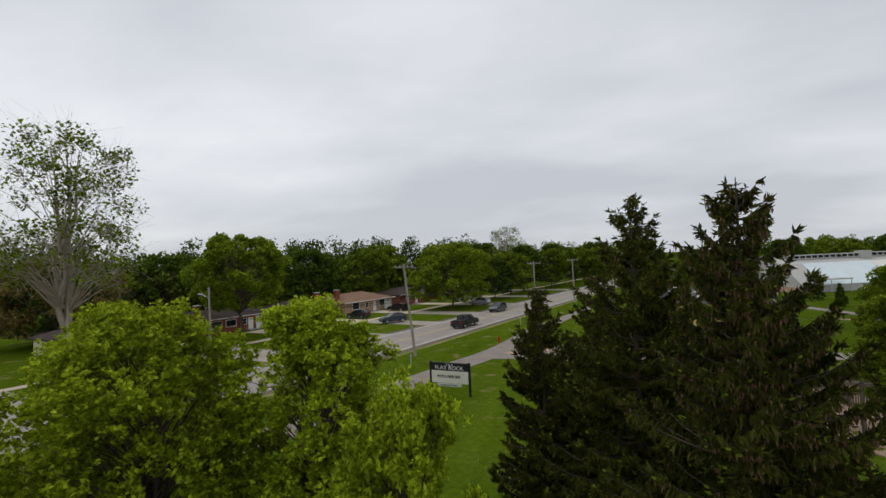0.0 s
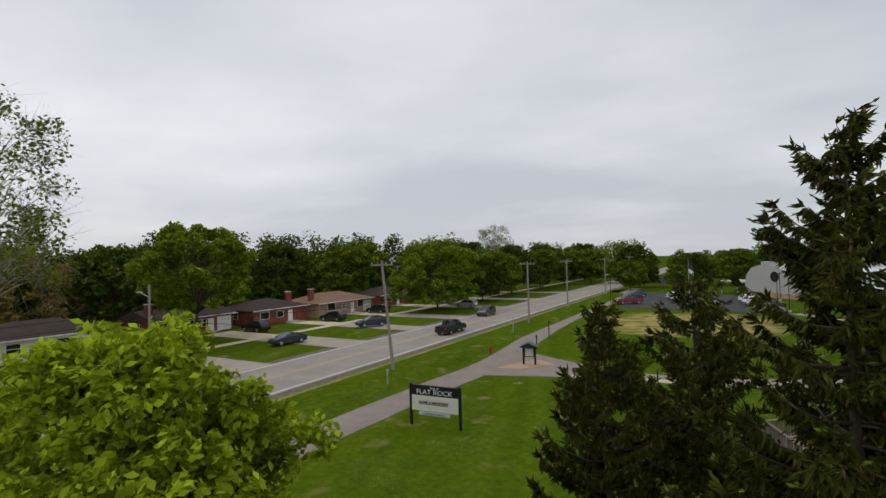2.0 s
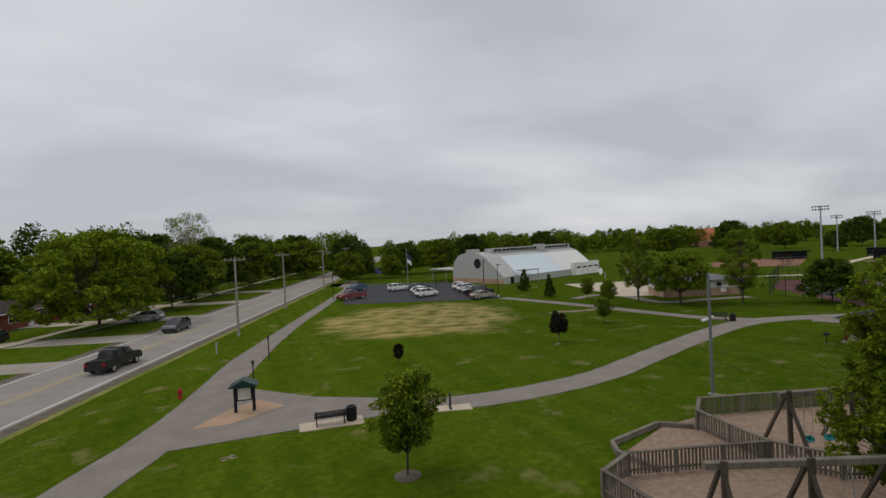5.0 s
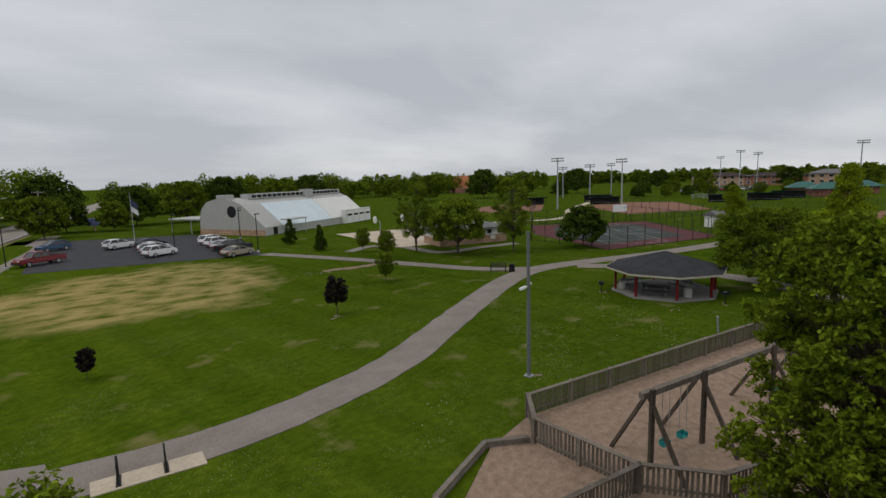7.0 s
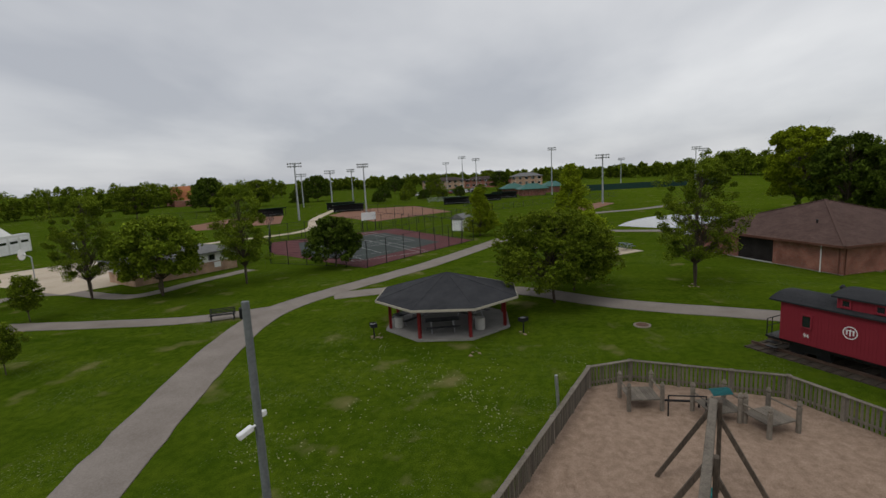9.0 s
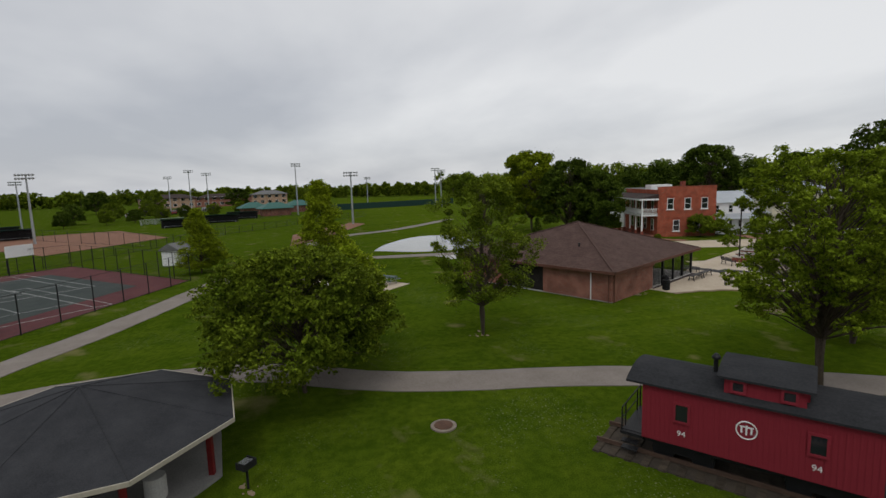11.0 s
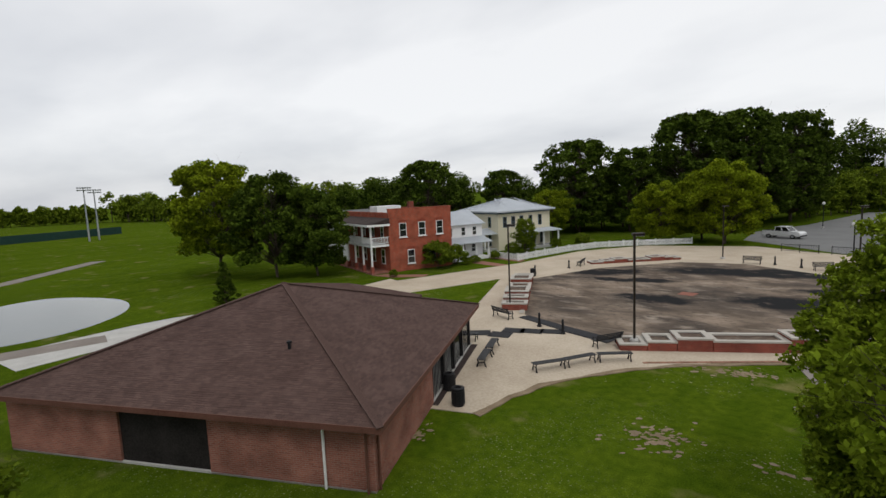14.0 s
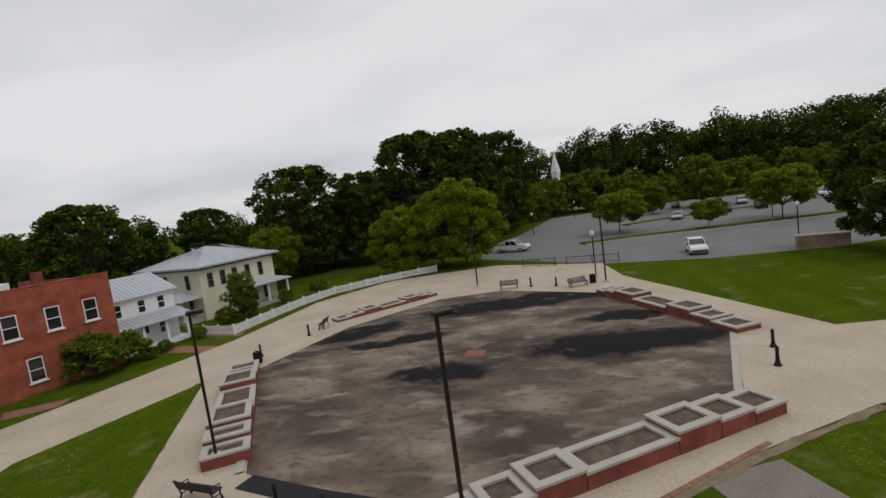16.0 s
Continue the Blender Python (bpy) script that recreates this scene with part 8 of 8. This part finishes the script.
def cream_house():
    ob = street("cream_house", 21.8, 6.6, "two-storey cream Italianate house with low metal hip roof", "house")
    L, D, H = 10.8, 10.5, 6.2
    blue = mat("slate_blue_trim", (0.10, 0.14, 0.17), (0.14, 0.18, 0.21), 1, 0.6)
    part("wall", boxes((0, 0, 0, L, D, H)), CREAM, ob)
    part("frieze", boxes((-0.06, -0.06, H - 0.45, L + 0.06, D + 0.06, H)), blue, ob)
    seams = [((-0.6 + 0.5 * i, -0.65, H + 0.05), (max(3.4, min(L - 3.4, -0.6 + 0.5 * i)), D / 2, H + 1.95)) for i in range(24)]
    seams += [((-0.65, -0.6 + 0.5 * i, H + 0.05), (L / 2 - 0.2, D / 2, H + 1.95)) for i in range(24)]
    seamed(hip(0, L, 0, D, H + 0.02, H + 1.95, 0.7, False, 0.2), "roof", ob, seams)
    for x in (1.3, 3.0, 4.7, 6.6, 8.6):
        window(ob, side(x, -0.012, 3.6), 0.75, 1.7, blue)
    for y in (2.2, 6.2):
        window(ob, side(-0.012, y, 3.6, -90), 0.75, 1.7, blue)
        window(ob, side(-0.012, y, 0.6, -90), 0.75, 1.9, blue)
    for x in (5.2, 7.2, 9.0):
        window(ob, side(x, -0.012, 0.6), 0.8, 2.0, blue)
    for a, b in ((4.2, L + 0.2),):
        po = part("porch_floor", boxes((a, -2.2, 0, b, -0.02, 0.4)), mat("porch_grey", (0.32, 0.32, 0.31), None, 1, 0.7), ob)
        part("porch_roof", hip(a, b, -2.2, 0, 2.75, 3.2, 0.25), METALROOF, ob)
        for x in (a + 0.2, (a + b) / 2, b - 0.2):
            part("porch_post", boxes((x - 0.11, -2.1, 0.4, x + 0.11, -1.88, 2.7)), WHITE_P, ob)
    part("side_porch_floor", boxes((-2.4, 0.4, 0, -0.02, 5.0, 0.4)), mat("porch_grey", (0.32, 0.32, 0.31), None, 1, 0.7), ob)
    part("side_porch_roof", bm_poly([(-2.7, 0.1, 2.7), (-2.7, 5.3, 2.7), (0, 5.3, 2.7), (0, 0.1, 2.7), (-0.9, 2.7, 3.5), (0, 2.7, 3.5)], [(0, 3, 5, 4), (0, 4, 1), (1, 4, 5, 2), (2, 5, 3), (0, 1, 2, 3)]), METALROOF, ob)
    for y in (0.6, 2.7, 4.8):
        part("porch_post", boxes((-2.35, y - 0.1, 0.4, -2.15, y + 0.1, 2.68)), WHITE_P, ob)
    part("porch_rail", boxes((-2.3, 0.6, 1.2, -2.2, 4.8, 1.28), (-2.3, 0.6, 0.55, -2.2, 4.8, 0.6)), WHITE_P, ob)


cream_house()
ob = street("rear_house", 0.5, 16.5, "white gabled house behind the brick store", "house")
part("wall", boxes((0, 0, 0, 8, 9, 4.6)), SIDING, ob)
part("roof", hip(0, 8, 0, 9, 4.62, 7.4, 0.4, True), ROOF_GR, ob)
for x in (2, 5.5):
    window(ob, side(x, -0.012, 2.8), 0.8, 1.3)
    window(ob, side(-0.012, x, 2.8, -90), 0.8, 1.3)


def picket_run(a, b):
    a, b = Vector((*a, 0)), Vector((*b, 0))
    L = (b - a).length
    ob = thing("picket_fence", a.x, a.y, 0, math.degrees(math.atan2(b.y - a.y, b.x - a.x)), "white painted picket fence along the walkway", "fence", "picket fence")
    if "picket" not in SHARED:
        SHARED["picket"] = mesh_of(boxes((-0.045, -0.012, 0.06, 0.045, 0.012, 0.92)), WHITE_P, "picket")
        SHARED["ppost"] = mesh_of(boxes((-0.07, -0.07, -0.05, 0.07, 0.07, 1.05), bevel=0.01), WHITE_P, "post")
    n = max(1, round(L / 2.4))
    for i in range(n + 1):
        piece("post", SHARED["ppost"], ob, pose(L * i / n, 0.06, 0))
    part("rail", boxes((0, 0.014, 0.7, L, 0.05, 0.78), (0, 0.014, 0.2, L, 0.05, 0.28)), WHITE_P, ob)
    for i in range(int(L / 0.14)):
        piece("picket", SHARED["picket"], ob, pose((i + 0.5) * 0.14, 0, 0))


PK = [(99.0, -31.6), (92.9, -30.0), (92.2, -36), (91.3, -41.4), (89.6, -46.5), (85.0, -51.6), (78.5, -56.5)]
for a, b in zip(PK, PK[1:]):
    picket_run(a, b)
setting("walk_white_house", prism([(97.6, -25.8), (97.0, -27.6), (91.8, -26.4), (92.2, -24.8)], -0.05, 0.028), mat("brick_walk", (0.22, 0.10, 0.075), (0.30, 0.15, 0.11), 1.5, 0.9, space="World"), "red brick walk to the white house", "pavement")
setting("walk_cream_house", prism([(98.8, -30.9), (98.6, -32.6), (92.4, -31.0), (92.0, -29.4)], -0.05, 0.028), MATS["brick_walk"], "red brick walk beside the fence", "pavement")
setting("walk_store", prism([(102, -12.3), (98.8, -12.6), (95.8, -14.8), (96.3, -16.2), (99.6, -14.2), (101, -14.0)], -0.05, 0.033), MATS["brick_walk"], "brick walk to the porch", "pavement")

# ---------------------------------------------------------------- south car park
setting("car_park", prism([(73, -64), (57, -48.6), (46, -45.2), (34.5, -44.5), (18, -50), (-30, -60), (-40, -120), (20, -140), (60, -135), (68, -95), (74, -78)], -0.1, 0.022), LOT_GREY, "grey asphalt car park", "parking lot")


def island(pts, name):
    setting(name, ribbon(pts, 3.2, -0.1, 0.14), CONC_G, "kerbed island in the car park", "kerb")
    setting(name + "_grass", ribbon(pts, 2.8, 0.0, 0.17), GRASS, "grass strip on a kerbed island", "grass")


island([(57.5, -68.6), (50, -70.5), (40, -70.5), (24, -71.5), (10, -73)], "island_1")
island([(47.6, -89.5), (38, -93.5), (26, -97), (10, -99)], "island_2")
for x, y, kind, colour, rz, label in ((68.4, -68.8, "pickup", "white", 160, "white pickup truck parked on the drive"), (46.4, -49.8, "suv", "white", 82, "white SUV with its door open in the car park"), (37.7, -90.5, "sedan", "silver", 70, "silver sedan in the car park"), (28.1, -94, "suv", "blue", 75, "blue SUV in the car park"),
                                      (20, -108, "suv", "silver", 75, "silver SUV in the car park"), (22, -93.5, "suv", "black", 75, "black SUV in the car park"), (24.5, -109, "suv", "grey", 75, "dark grey SUV in the car park"), (31, -118, "sedan", "black", 75, "black sedan in the car park"), (38, -116, "sedan", "black", 75, "black sedan in the car park"), (15.5, -108, "suv", "white", 75, "white SUV in the car park"), (5, -102, "truck", "white", 20, "white work truck at the car park's end")):
    car(kind, colour, x, y, rz, label, "cars in the south lot", category="pickup truck" if kind == "pickup" else "car")
for x, y in ((65, -87.8), (54.7, -118), (47.1, -101), (28.8, -72.6), (37.4, -46.3), (58.6, -40.8), (20, -98)):
    lot_lamp(x, y, 4.3, "black lamp post with white globe by the car park", globe=True)
for (x0, y0), (x1, y1) in (((66.3, -51.4), (62.3, -50.4)), ((61.0, -50.1), (55.1, -48.6))):
    L = math.hypot(x1 - x0, y1 - y0)
    ob = thing("metal_railing", x0, y0, 0.02, math.degrees(math.atan2(y1 - y0, x1 - x0)), "dark metal railing at the plaza's entrance", "railing", "entrance railings")
    part("rail", tubes(((0, 0, 1.0), (L, 0, 1.0), 0.03), ((0, 0, 0.2), (L, 0, 0.2), 0.025)), BLACK, ob)
    for k in range(int(L / 0.16) + 1):
        part("baluster", tubes(((k * 0.16, 0, 0.2), (k * 0.16, 0, 1.0), 0.01), n=4), BLACK, ob)
    for k in (0, 0.5, 1):
        part("post", tubes(((L * k, 0, 0), (L * k, 0, 1.1), 0.045)), BLACK, ob)
ob = thing("stone_wall", 33.5, -45.2, 0, -12, "low pale block wall at the lawn's corner", "wall")
for k in range(4):
    part("course", boxes((0, 0, 0.32 * k, 4.5, 0.9, 0.31 + 0.32 * k), bevel=0.02), BRICK_T, ob)
part("cap", boxes((-0.08, -0.08, 1.28, 4.58, 0.98, 1.4), bevel=0.02), CAPSTONE, ob)
for k in range(3):
    ob = thing("flag_pole", 4.0 + 1.3 * k, -92, 0, 0, "white flag pole beside the car park", "flag pole", "flag poles")
    part("pole", tubes(((0, 0, 0), (0, 0, 10), 0.09, 0.05), n=8), WHITE_P, ob)

# ---------------------------------------------------------------- trees of the park and street
def bush(x, y, r, label, leafm=None, key="bush"):
    return plant(key, x, y, label, "bush", s=r, leafm=leafm or LEAF_DARK, name="bush", seed=77, h=1.7, r=1.0, foot=0.1, kind="dome", n=6000, leaf=0.10, clumps=60, spread=0.25)


NEAR = dict(seed=3, h=9.4, r=2.3, foot=1.2, kind="oval", n=72000, leaf=0.080, clumps=320, spread=0.15, stems=4, inner=0.25, flat=1.2, spray=12)
plant("near_a", 0.6, 14.2, "leafy bright green shade tree by the path", leafm=LEAF_BRIGHT, rz=20, **NEAR)
plant("near_b", -3.8, 12.2, "broad leafy bright green tree by the path", leafm=LEAF_BRIGHT, rz=100, **dict(NEAR, seed=4, h=9.3, r=3.4, n=92000, kind="dome"))
plant("near_a", 5.3, 7.6, "slim bright green young tree near the spruces", rz=200, s=0.55, sz=0.9)
plant("near_b", -10.0, 17, "leafy green tree beside the road", rz=10, s=0.97)
plant("near_a", -6.5, 7.5, "leafy bright green tree beside others", rz=300, s=0.98)
spruce(11.45, 11.5, 11.9, 3.5, "tall drooping dark spruce with brown cones", 11, twigs=62000, cones=0.26, tips=0.07)
spruce(9.94, 15.8, 11.95, 3.6, "tall drooping dark spruce with fresh tips", 12, twigs=62000, tips=0.12)
spruce(7.05, 18.9, 9.25, 2.2, "smaller dark spruce beside taller spruces", 13, twigs=32000, cones=0.12)
spruce(9.2, 20.4, 9.8, 2.9, "dark spruce standing among other spruces", 14, twigs=32000, cones=0.10)
spruce(15.5, 12.5, 9.5, 2.8, "dark brownish spruce hung with cones", 15, twigs=26000, cones=0.22)
plant("near_c", 25.7, 31.5, "dense green shade tree beside the playground", leafm=LEAF_FRESH, rz=0, **dict(NEAR, seed=6, h=9.0, r=2.5, kind="oval", n=80000, leaf=0.085, clumps=320, spread=0.16, stems=2, inner=0.35, flat=0.8))
plant("t5", 51.7, 16.4, "large dense green tree beside the caboose", rz=40, leafm=LEAF_FRESH, **dict(NEAR, seed=8, h=10.6, r=3.9, foot=2.9, kind="oval", n=60000, leaf=0.090, clumps=260, spread=0.115, stems=3, inner=0.3, flat=0.8))
plant("near_c", 55.3, 9.3, "leafy dark green tree by the plaza path", rz=120, s=0.95)
VASE = dict(seed=21, h=10, r=2.8, foot=2.4, kind="vase", n=32000, leaf=0.085, clumps=190, spread=0.16, stems=3, trunk_r=0.10, inner=0.3)
plant("vase", 64.3, 27.9, "slender green tree with open upright limbs", leafm=LEAF_GREEN, rz=15, **VASE)
plant("big", 58.9, 38.8, "broad spreading green tree beside the path", leafm=LEAF_GREEN, rz=70, seed=23, h=6.6, r=4.1, foot=1.8, kind="dome", n=76000, leaf=0.092, clumps=250, spread=0.155, spray=12, inner=0.45)
plant("big2", 62.7, 37.3, "bright green spreading tree beside the path", leafm=LEAF_BRIGHT, rz=10, seed=24, h=6.3, r=2.9, foot=1.6, kind="dome", n=44000, leaf=0.10, clumps=180, spread=0.16, spray=12)
plant("vase", 58.5, 80.6, "dark open-crowned tree beside the restrooms", rz=90, s=0.95)
plant("mid_o", 60.0, 74.2, "rounded green tree beside the restrooms", leafm=LEAF_GREEN, seed=25, h=7, r=4.0, foot=2.0, kind="oval", n=15000, leaf=0.2, clumps=100, spread=0.19, stems=2)
plant("vase", 65.1, 68.9, "dark upright tree near the courts", rz=200, s=0.98)
plant("round", 73.8, 63.3, "compact round dark green tree", leafm=LEAF_DARK, seed=26, h=5.4, r=3.0, foot=1.1, kind="dome", n=14000, leaf=0.18, clumps=100, spread=0.2)
CYP = dict(seed=27, h=9.3, r=3.5, foot=1.0, kind="cone", n=20000, leaf=0.15, clumps=150, spread=0.2, inner=0.35)
plant("cypress", 98.8, 36.5, "yellow-green conical tree on the lawn", s=1.1, leafm=LEAF_YELLOW, **CYP)
plant("cypress", 98.3, 50.4, "yellow-green conical tree by the path", s=0.8)
YOUNG = dict(seed=28, h=4.6, r=1.35, foot=1.3, kind="oval", n=10000, leaf=0.10, clumps=150, spread=0.26, inner=0.2, trunk_r=0.05)
plant("young", 10.9, 43.2, "young green tree in a mulch ring", leafm=LEAF_GREEN, **YOUNG)
setting("mulch_ring", lathe([(0.6, -0.02), (0.6, 0.03), (0.5, 0.06)], 20), SHOULDER, "bare mulch ring round a young tree", "ground").location = (10.9, 43.2, 0)
plant("young", 42.3, 68.5, "young green tree on the lawn", s=0.62)
plant("young", 53.8, 86.6, "young green tree near the courts", s=0.75)
plant("young", 51.5, 78.8, "slim young tree beside the path", s=0.8)
PUR = dict(seed=29, h=3.0, r=0.75, foot=1.0, kind="oval", n=4500, leaf=0.10, clumps=90, spread=0.3, trunk_r=0.03)
plant("purple", 32.0, 62.4, "young dark purple-leaved tree", leafm=LEAF_PURPLE, **PUR)
plant("purple", 16.2, 62.9, "small dark purple sapling with stakes", s=0.58)
for x, y, s in ((51.5, 93.6, 0.42), (53.2, 104.5, 0.46)):
    plant("conifer", x, y, "small dark conifer near the hall", leafm=LEAF_DARK, s=s, seed=31, h=9, r=2.6, foot=0.4, kind="cone", n=9000, leaf=0.22, clumps=110, spread=0.2)
plant("conifer", 102.8, 5.1, "small blue-green spruce behind the pavilion", s=0.44)
BIG = dict(seed=33, h=15, r=7.2, foot=4.6, kind="oval", n=36000, leaf=0.26, clumps=170, spread=0.125)
plant("street", -41.5, 68.5, "big spreading green tree before a brick house", leafm=LEAF_FRESH, rz=0, s=1.05, **BIG)
plant("street2", -15.8, 106.8, "broad rounded green street tree", leafm=LEAF_FRESH, seed=34, h=13.8, r=8.6, foot=2.2, kind="dome", n=42000, leaf=0.27, clumps=190, spread=0.14)
BARE = dict(seed=35, h=27, r=9.0, foot=9, kind="oval", n=6200, leaf=0.26, clumps=84, spread=0.2, trunk_r=0.42, inner=0.3, stems=3, twigs=16)
plant("sycamore", -45, 43.5, "tall pale sycamore with few new leaves", leafm=LEAF_GREEN, bark=BARK_PALE, rz=0, **BARE)
plant("rusty", -70, 62, "half-bare tree with rusty new leaves", leafm=LEAF_RUST, bark=BARK_PALE, seed=36, h=13, r=9.5, foot=1.5, kind="dome", n=9000, leaf=0.30, clumps=170, spread=0.14)
plant("rusty", -68, 76, "half-bare tree with rusty new leaves", rz=100, s=0.85)
plant("sycamore", -8, 152, "tall thinly leaved tree by the road", s=0.72, rz=140)
FAR = dict(seed=51, h=14, r=6.8, foot=2.4, kind="oval", n=11000, leaf=0.46, clumps=200, spread=0.15, inner=0.35)
WOOD = dict(seed=53, h=14, r=6.0, foot=1.5, kind="oval", n=26000, leaf=0.30, clumps=340, spread=0.13, inner=0.4)
for key, base, lm, kw in (("far_a", FAR, LEAF_GREEN, {}), ("far_b", FAR, LEAF_DARK, dict(seed=52, kind="dome", r=7.4)), ("wood_a", WOOD, LEAF_DARK, {}), ("wood_b", WOOD, LEAF_DARK, dict(seed=54, h=16, r=5.6))):
    segs, P, rng = tree_data(**dict(base, **kw))
    TREE_KINDS[key] = (np_mesh("trunk", *limb_tubes(segs, 5), BARK), np_mesh("crown", *leaves(P, base["leaf"], rng), lm))
for i, (s, w, sc) in enumerate(((44, 20, 0.75), (58, 22, 0.9), (72, 24, 1.0), (86, 20, 0.95), (100, 24, 1.05), (118, 22, 1.0), (140, 20, 1.1), (60, 46, 1.1), (85, 44, 1.15), (30, 50, 1.05), (12, 52, 1.05), (-6, 54, 1.1), (-20, 56, 1.0), (48, 60, 1.2), (-36, 58, 1.0))):
    x, y = rp(s, w)
    plant("far_a" if i % 2 else "far_b", x, y, "large green tree along the street", s=sc * 0.95, rz=i * 67)
for i, (x, y, s) in enumerate(((30, 160, 0.62), (36, 172, 0.6), (44, 166, 0.5), (52, 178, 0.72), (64, 176, 0.8), (78, 182, 0.85), (94, 178, 0.8), (110, 186, 0.85), (22, 196, 0.9), (38, 200, 0.95))):
    plant("far_b" if i % 2 else "far_a", x, y, "green tree beyond the parking lot", s=s, rz=i * 51)
for i, (x, y, s) in enumerate(((190, 170, 0.9), (215, 165, 0.8), (240, 150, 0.85), (165, 180, 0.8), (232, 205, 0.9), (262, 205, 0.7), (205, 140, 0.5), (225, 100, 0.45), (215, 108, 0.45), (240, 94, 0.45))):
    plant("far_a" if i % 2 else "far_b", x, y, "green tree near the ball fields", s=s, rz=i * 43)
for i, (x, y, s) in enumerate(((206, 96, 0.34), (212, 90, 0.3), (218, 84, 0.36), (224, 78, 0.32), (230, 70, 0.34), (198, 104, 0.34), (238, 62, 0.36), (300, 70, 0.7), (310, 110, 0.7), (296, 130, 0.7), (285, 40, 0.6))):
    plant("far_b" if i % 2 else "far_a", x, y, "small green tree beside the ball fields", s=s, rz=i * 31)
# round the old street
plant("gold", 121.3, -2.9, "tall yellow-green tree beside the old store", leafm=LEAF_YELLOW, seed=41, h=14.5, r=6.2, foot=3, kind="oval", n=30000, leaf=0.28, clumps=150, spread=0.16)
plant("dark_o", 112.3, -5.7, "dark green tree beside the old store", leafm=LEAF_DARK, seed=42, h=12.5, r=5.2, foot=2, kind="oval", n=26000, leaf=0.25, clumps=150, spread=0.17)
plant("dark_o", 108.5, -9.0, "dark green tree by the brick store's porch", s=0.82, rz=130)
bush(98.4, -20.2, 2.0, "rounded green shrub tree against the brick wall", LEAF_GREEN)
bush(98.6, -23.6, 1.5, "green shrub against the brick wall")
for x, y, r in ((97.2, -26.2, 0.6), (97.0, -24.4, 0.6), (96.6, -29.8, 0.7), (97.4, -35.5, 1.0), (96.8, -38.6, 1.1), (95.0, -44.2, 0.9), (92.6, -48.0, 1.2), (99.0, -13.0, 0.5)):
    bush(x, y, r, "clipped green shrub before the old houses")
plant("young", 96.0, -36.6, "slim green tree before the cream house", s=1.1)
plant("gold", 103, -57, "bright yellow-green tree behind the cream house", s=0.62, rz=60)
plant("maple", 83.3, -56.6, "rounded fresh green tree beside the fence", leafm=LEAF_YELLOW, seed=43, h=9.6, r=3.7, foot=1.2, kind="oval", n=34000, leaf=0.17, clumps=190, spread=0.2, inner=0.4)
plant("maple", 74.5, -58.5, "tall fresh green tree beside the fence", s=1.3, rz=100)
plant("maple", 78.5, -62, "green tree beside the drive", s=1.15, rz=220)
for i, (x, y, s) in enumerate(((95, -74, 0.86), (86, -84, 1.36), (78, -92, 1.22), (104, -70, 1.12), (116, -60, 0.70), (126, -48, 0.94), (72, -104, 1.2))):
    plant("wood_a" if i % 2 else "wood_b", x, y, "large dark tree of the woods' edge", s=s * 1.2, rz=i * 77)
plant("flat", 50.3, -78, "spreading light green car-park tree", leafm=LEAF_FRESH, seed=44, h=6.8, r=4.2, foot=2.4, kind="vase", n=14000, leaf=0.26, clumps=90, spread=0.2)
plant("flat", 27, -73.5, "spreading light green car-park tree", s=1.1, rz=90)
plant("flat", 38, -72.0, "light green car-park tree", s=0.6, rz=40)
plant("maple", 38.4, -108, "green tree on a car-park island", s=0.75)
plant("far_a", 26.4, -114, "large green tree in the car park", s=0.85)
for x, y, sc in ((61, -150, 0.80), (53, -151, 0.86), (46, -152, 0.90)):
    plant("far_a", x, y, "green tree before the white chapel", s=sc, rz=x * 7)
plant("dark_o", 32.5, -40.5, "dark green tree on the lawn's edge", s=0.9, rz=30)
plant("dark_o", 29.5, -35.0, "dark green tree on the lawn", s=0.75, rz=200)
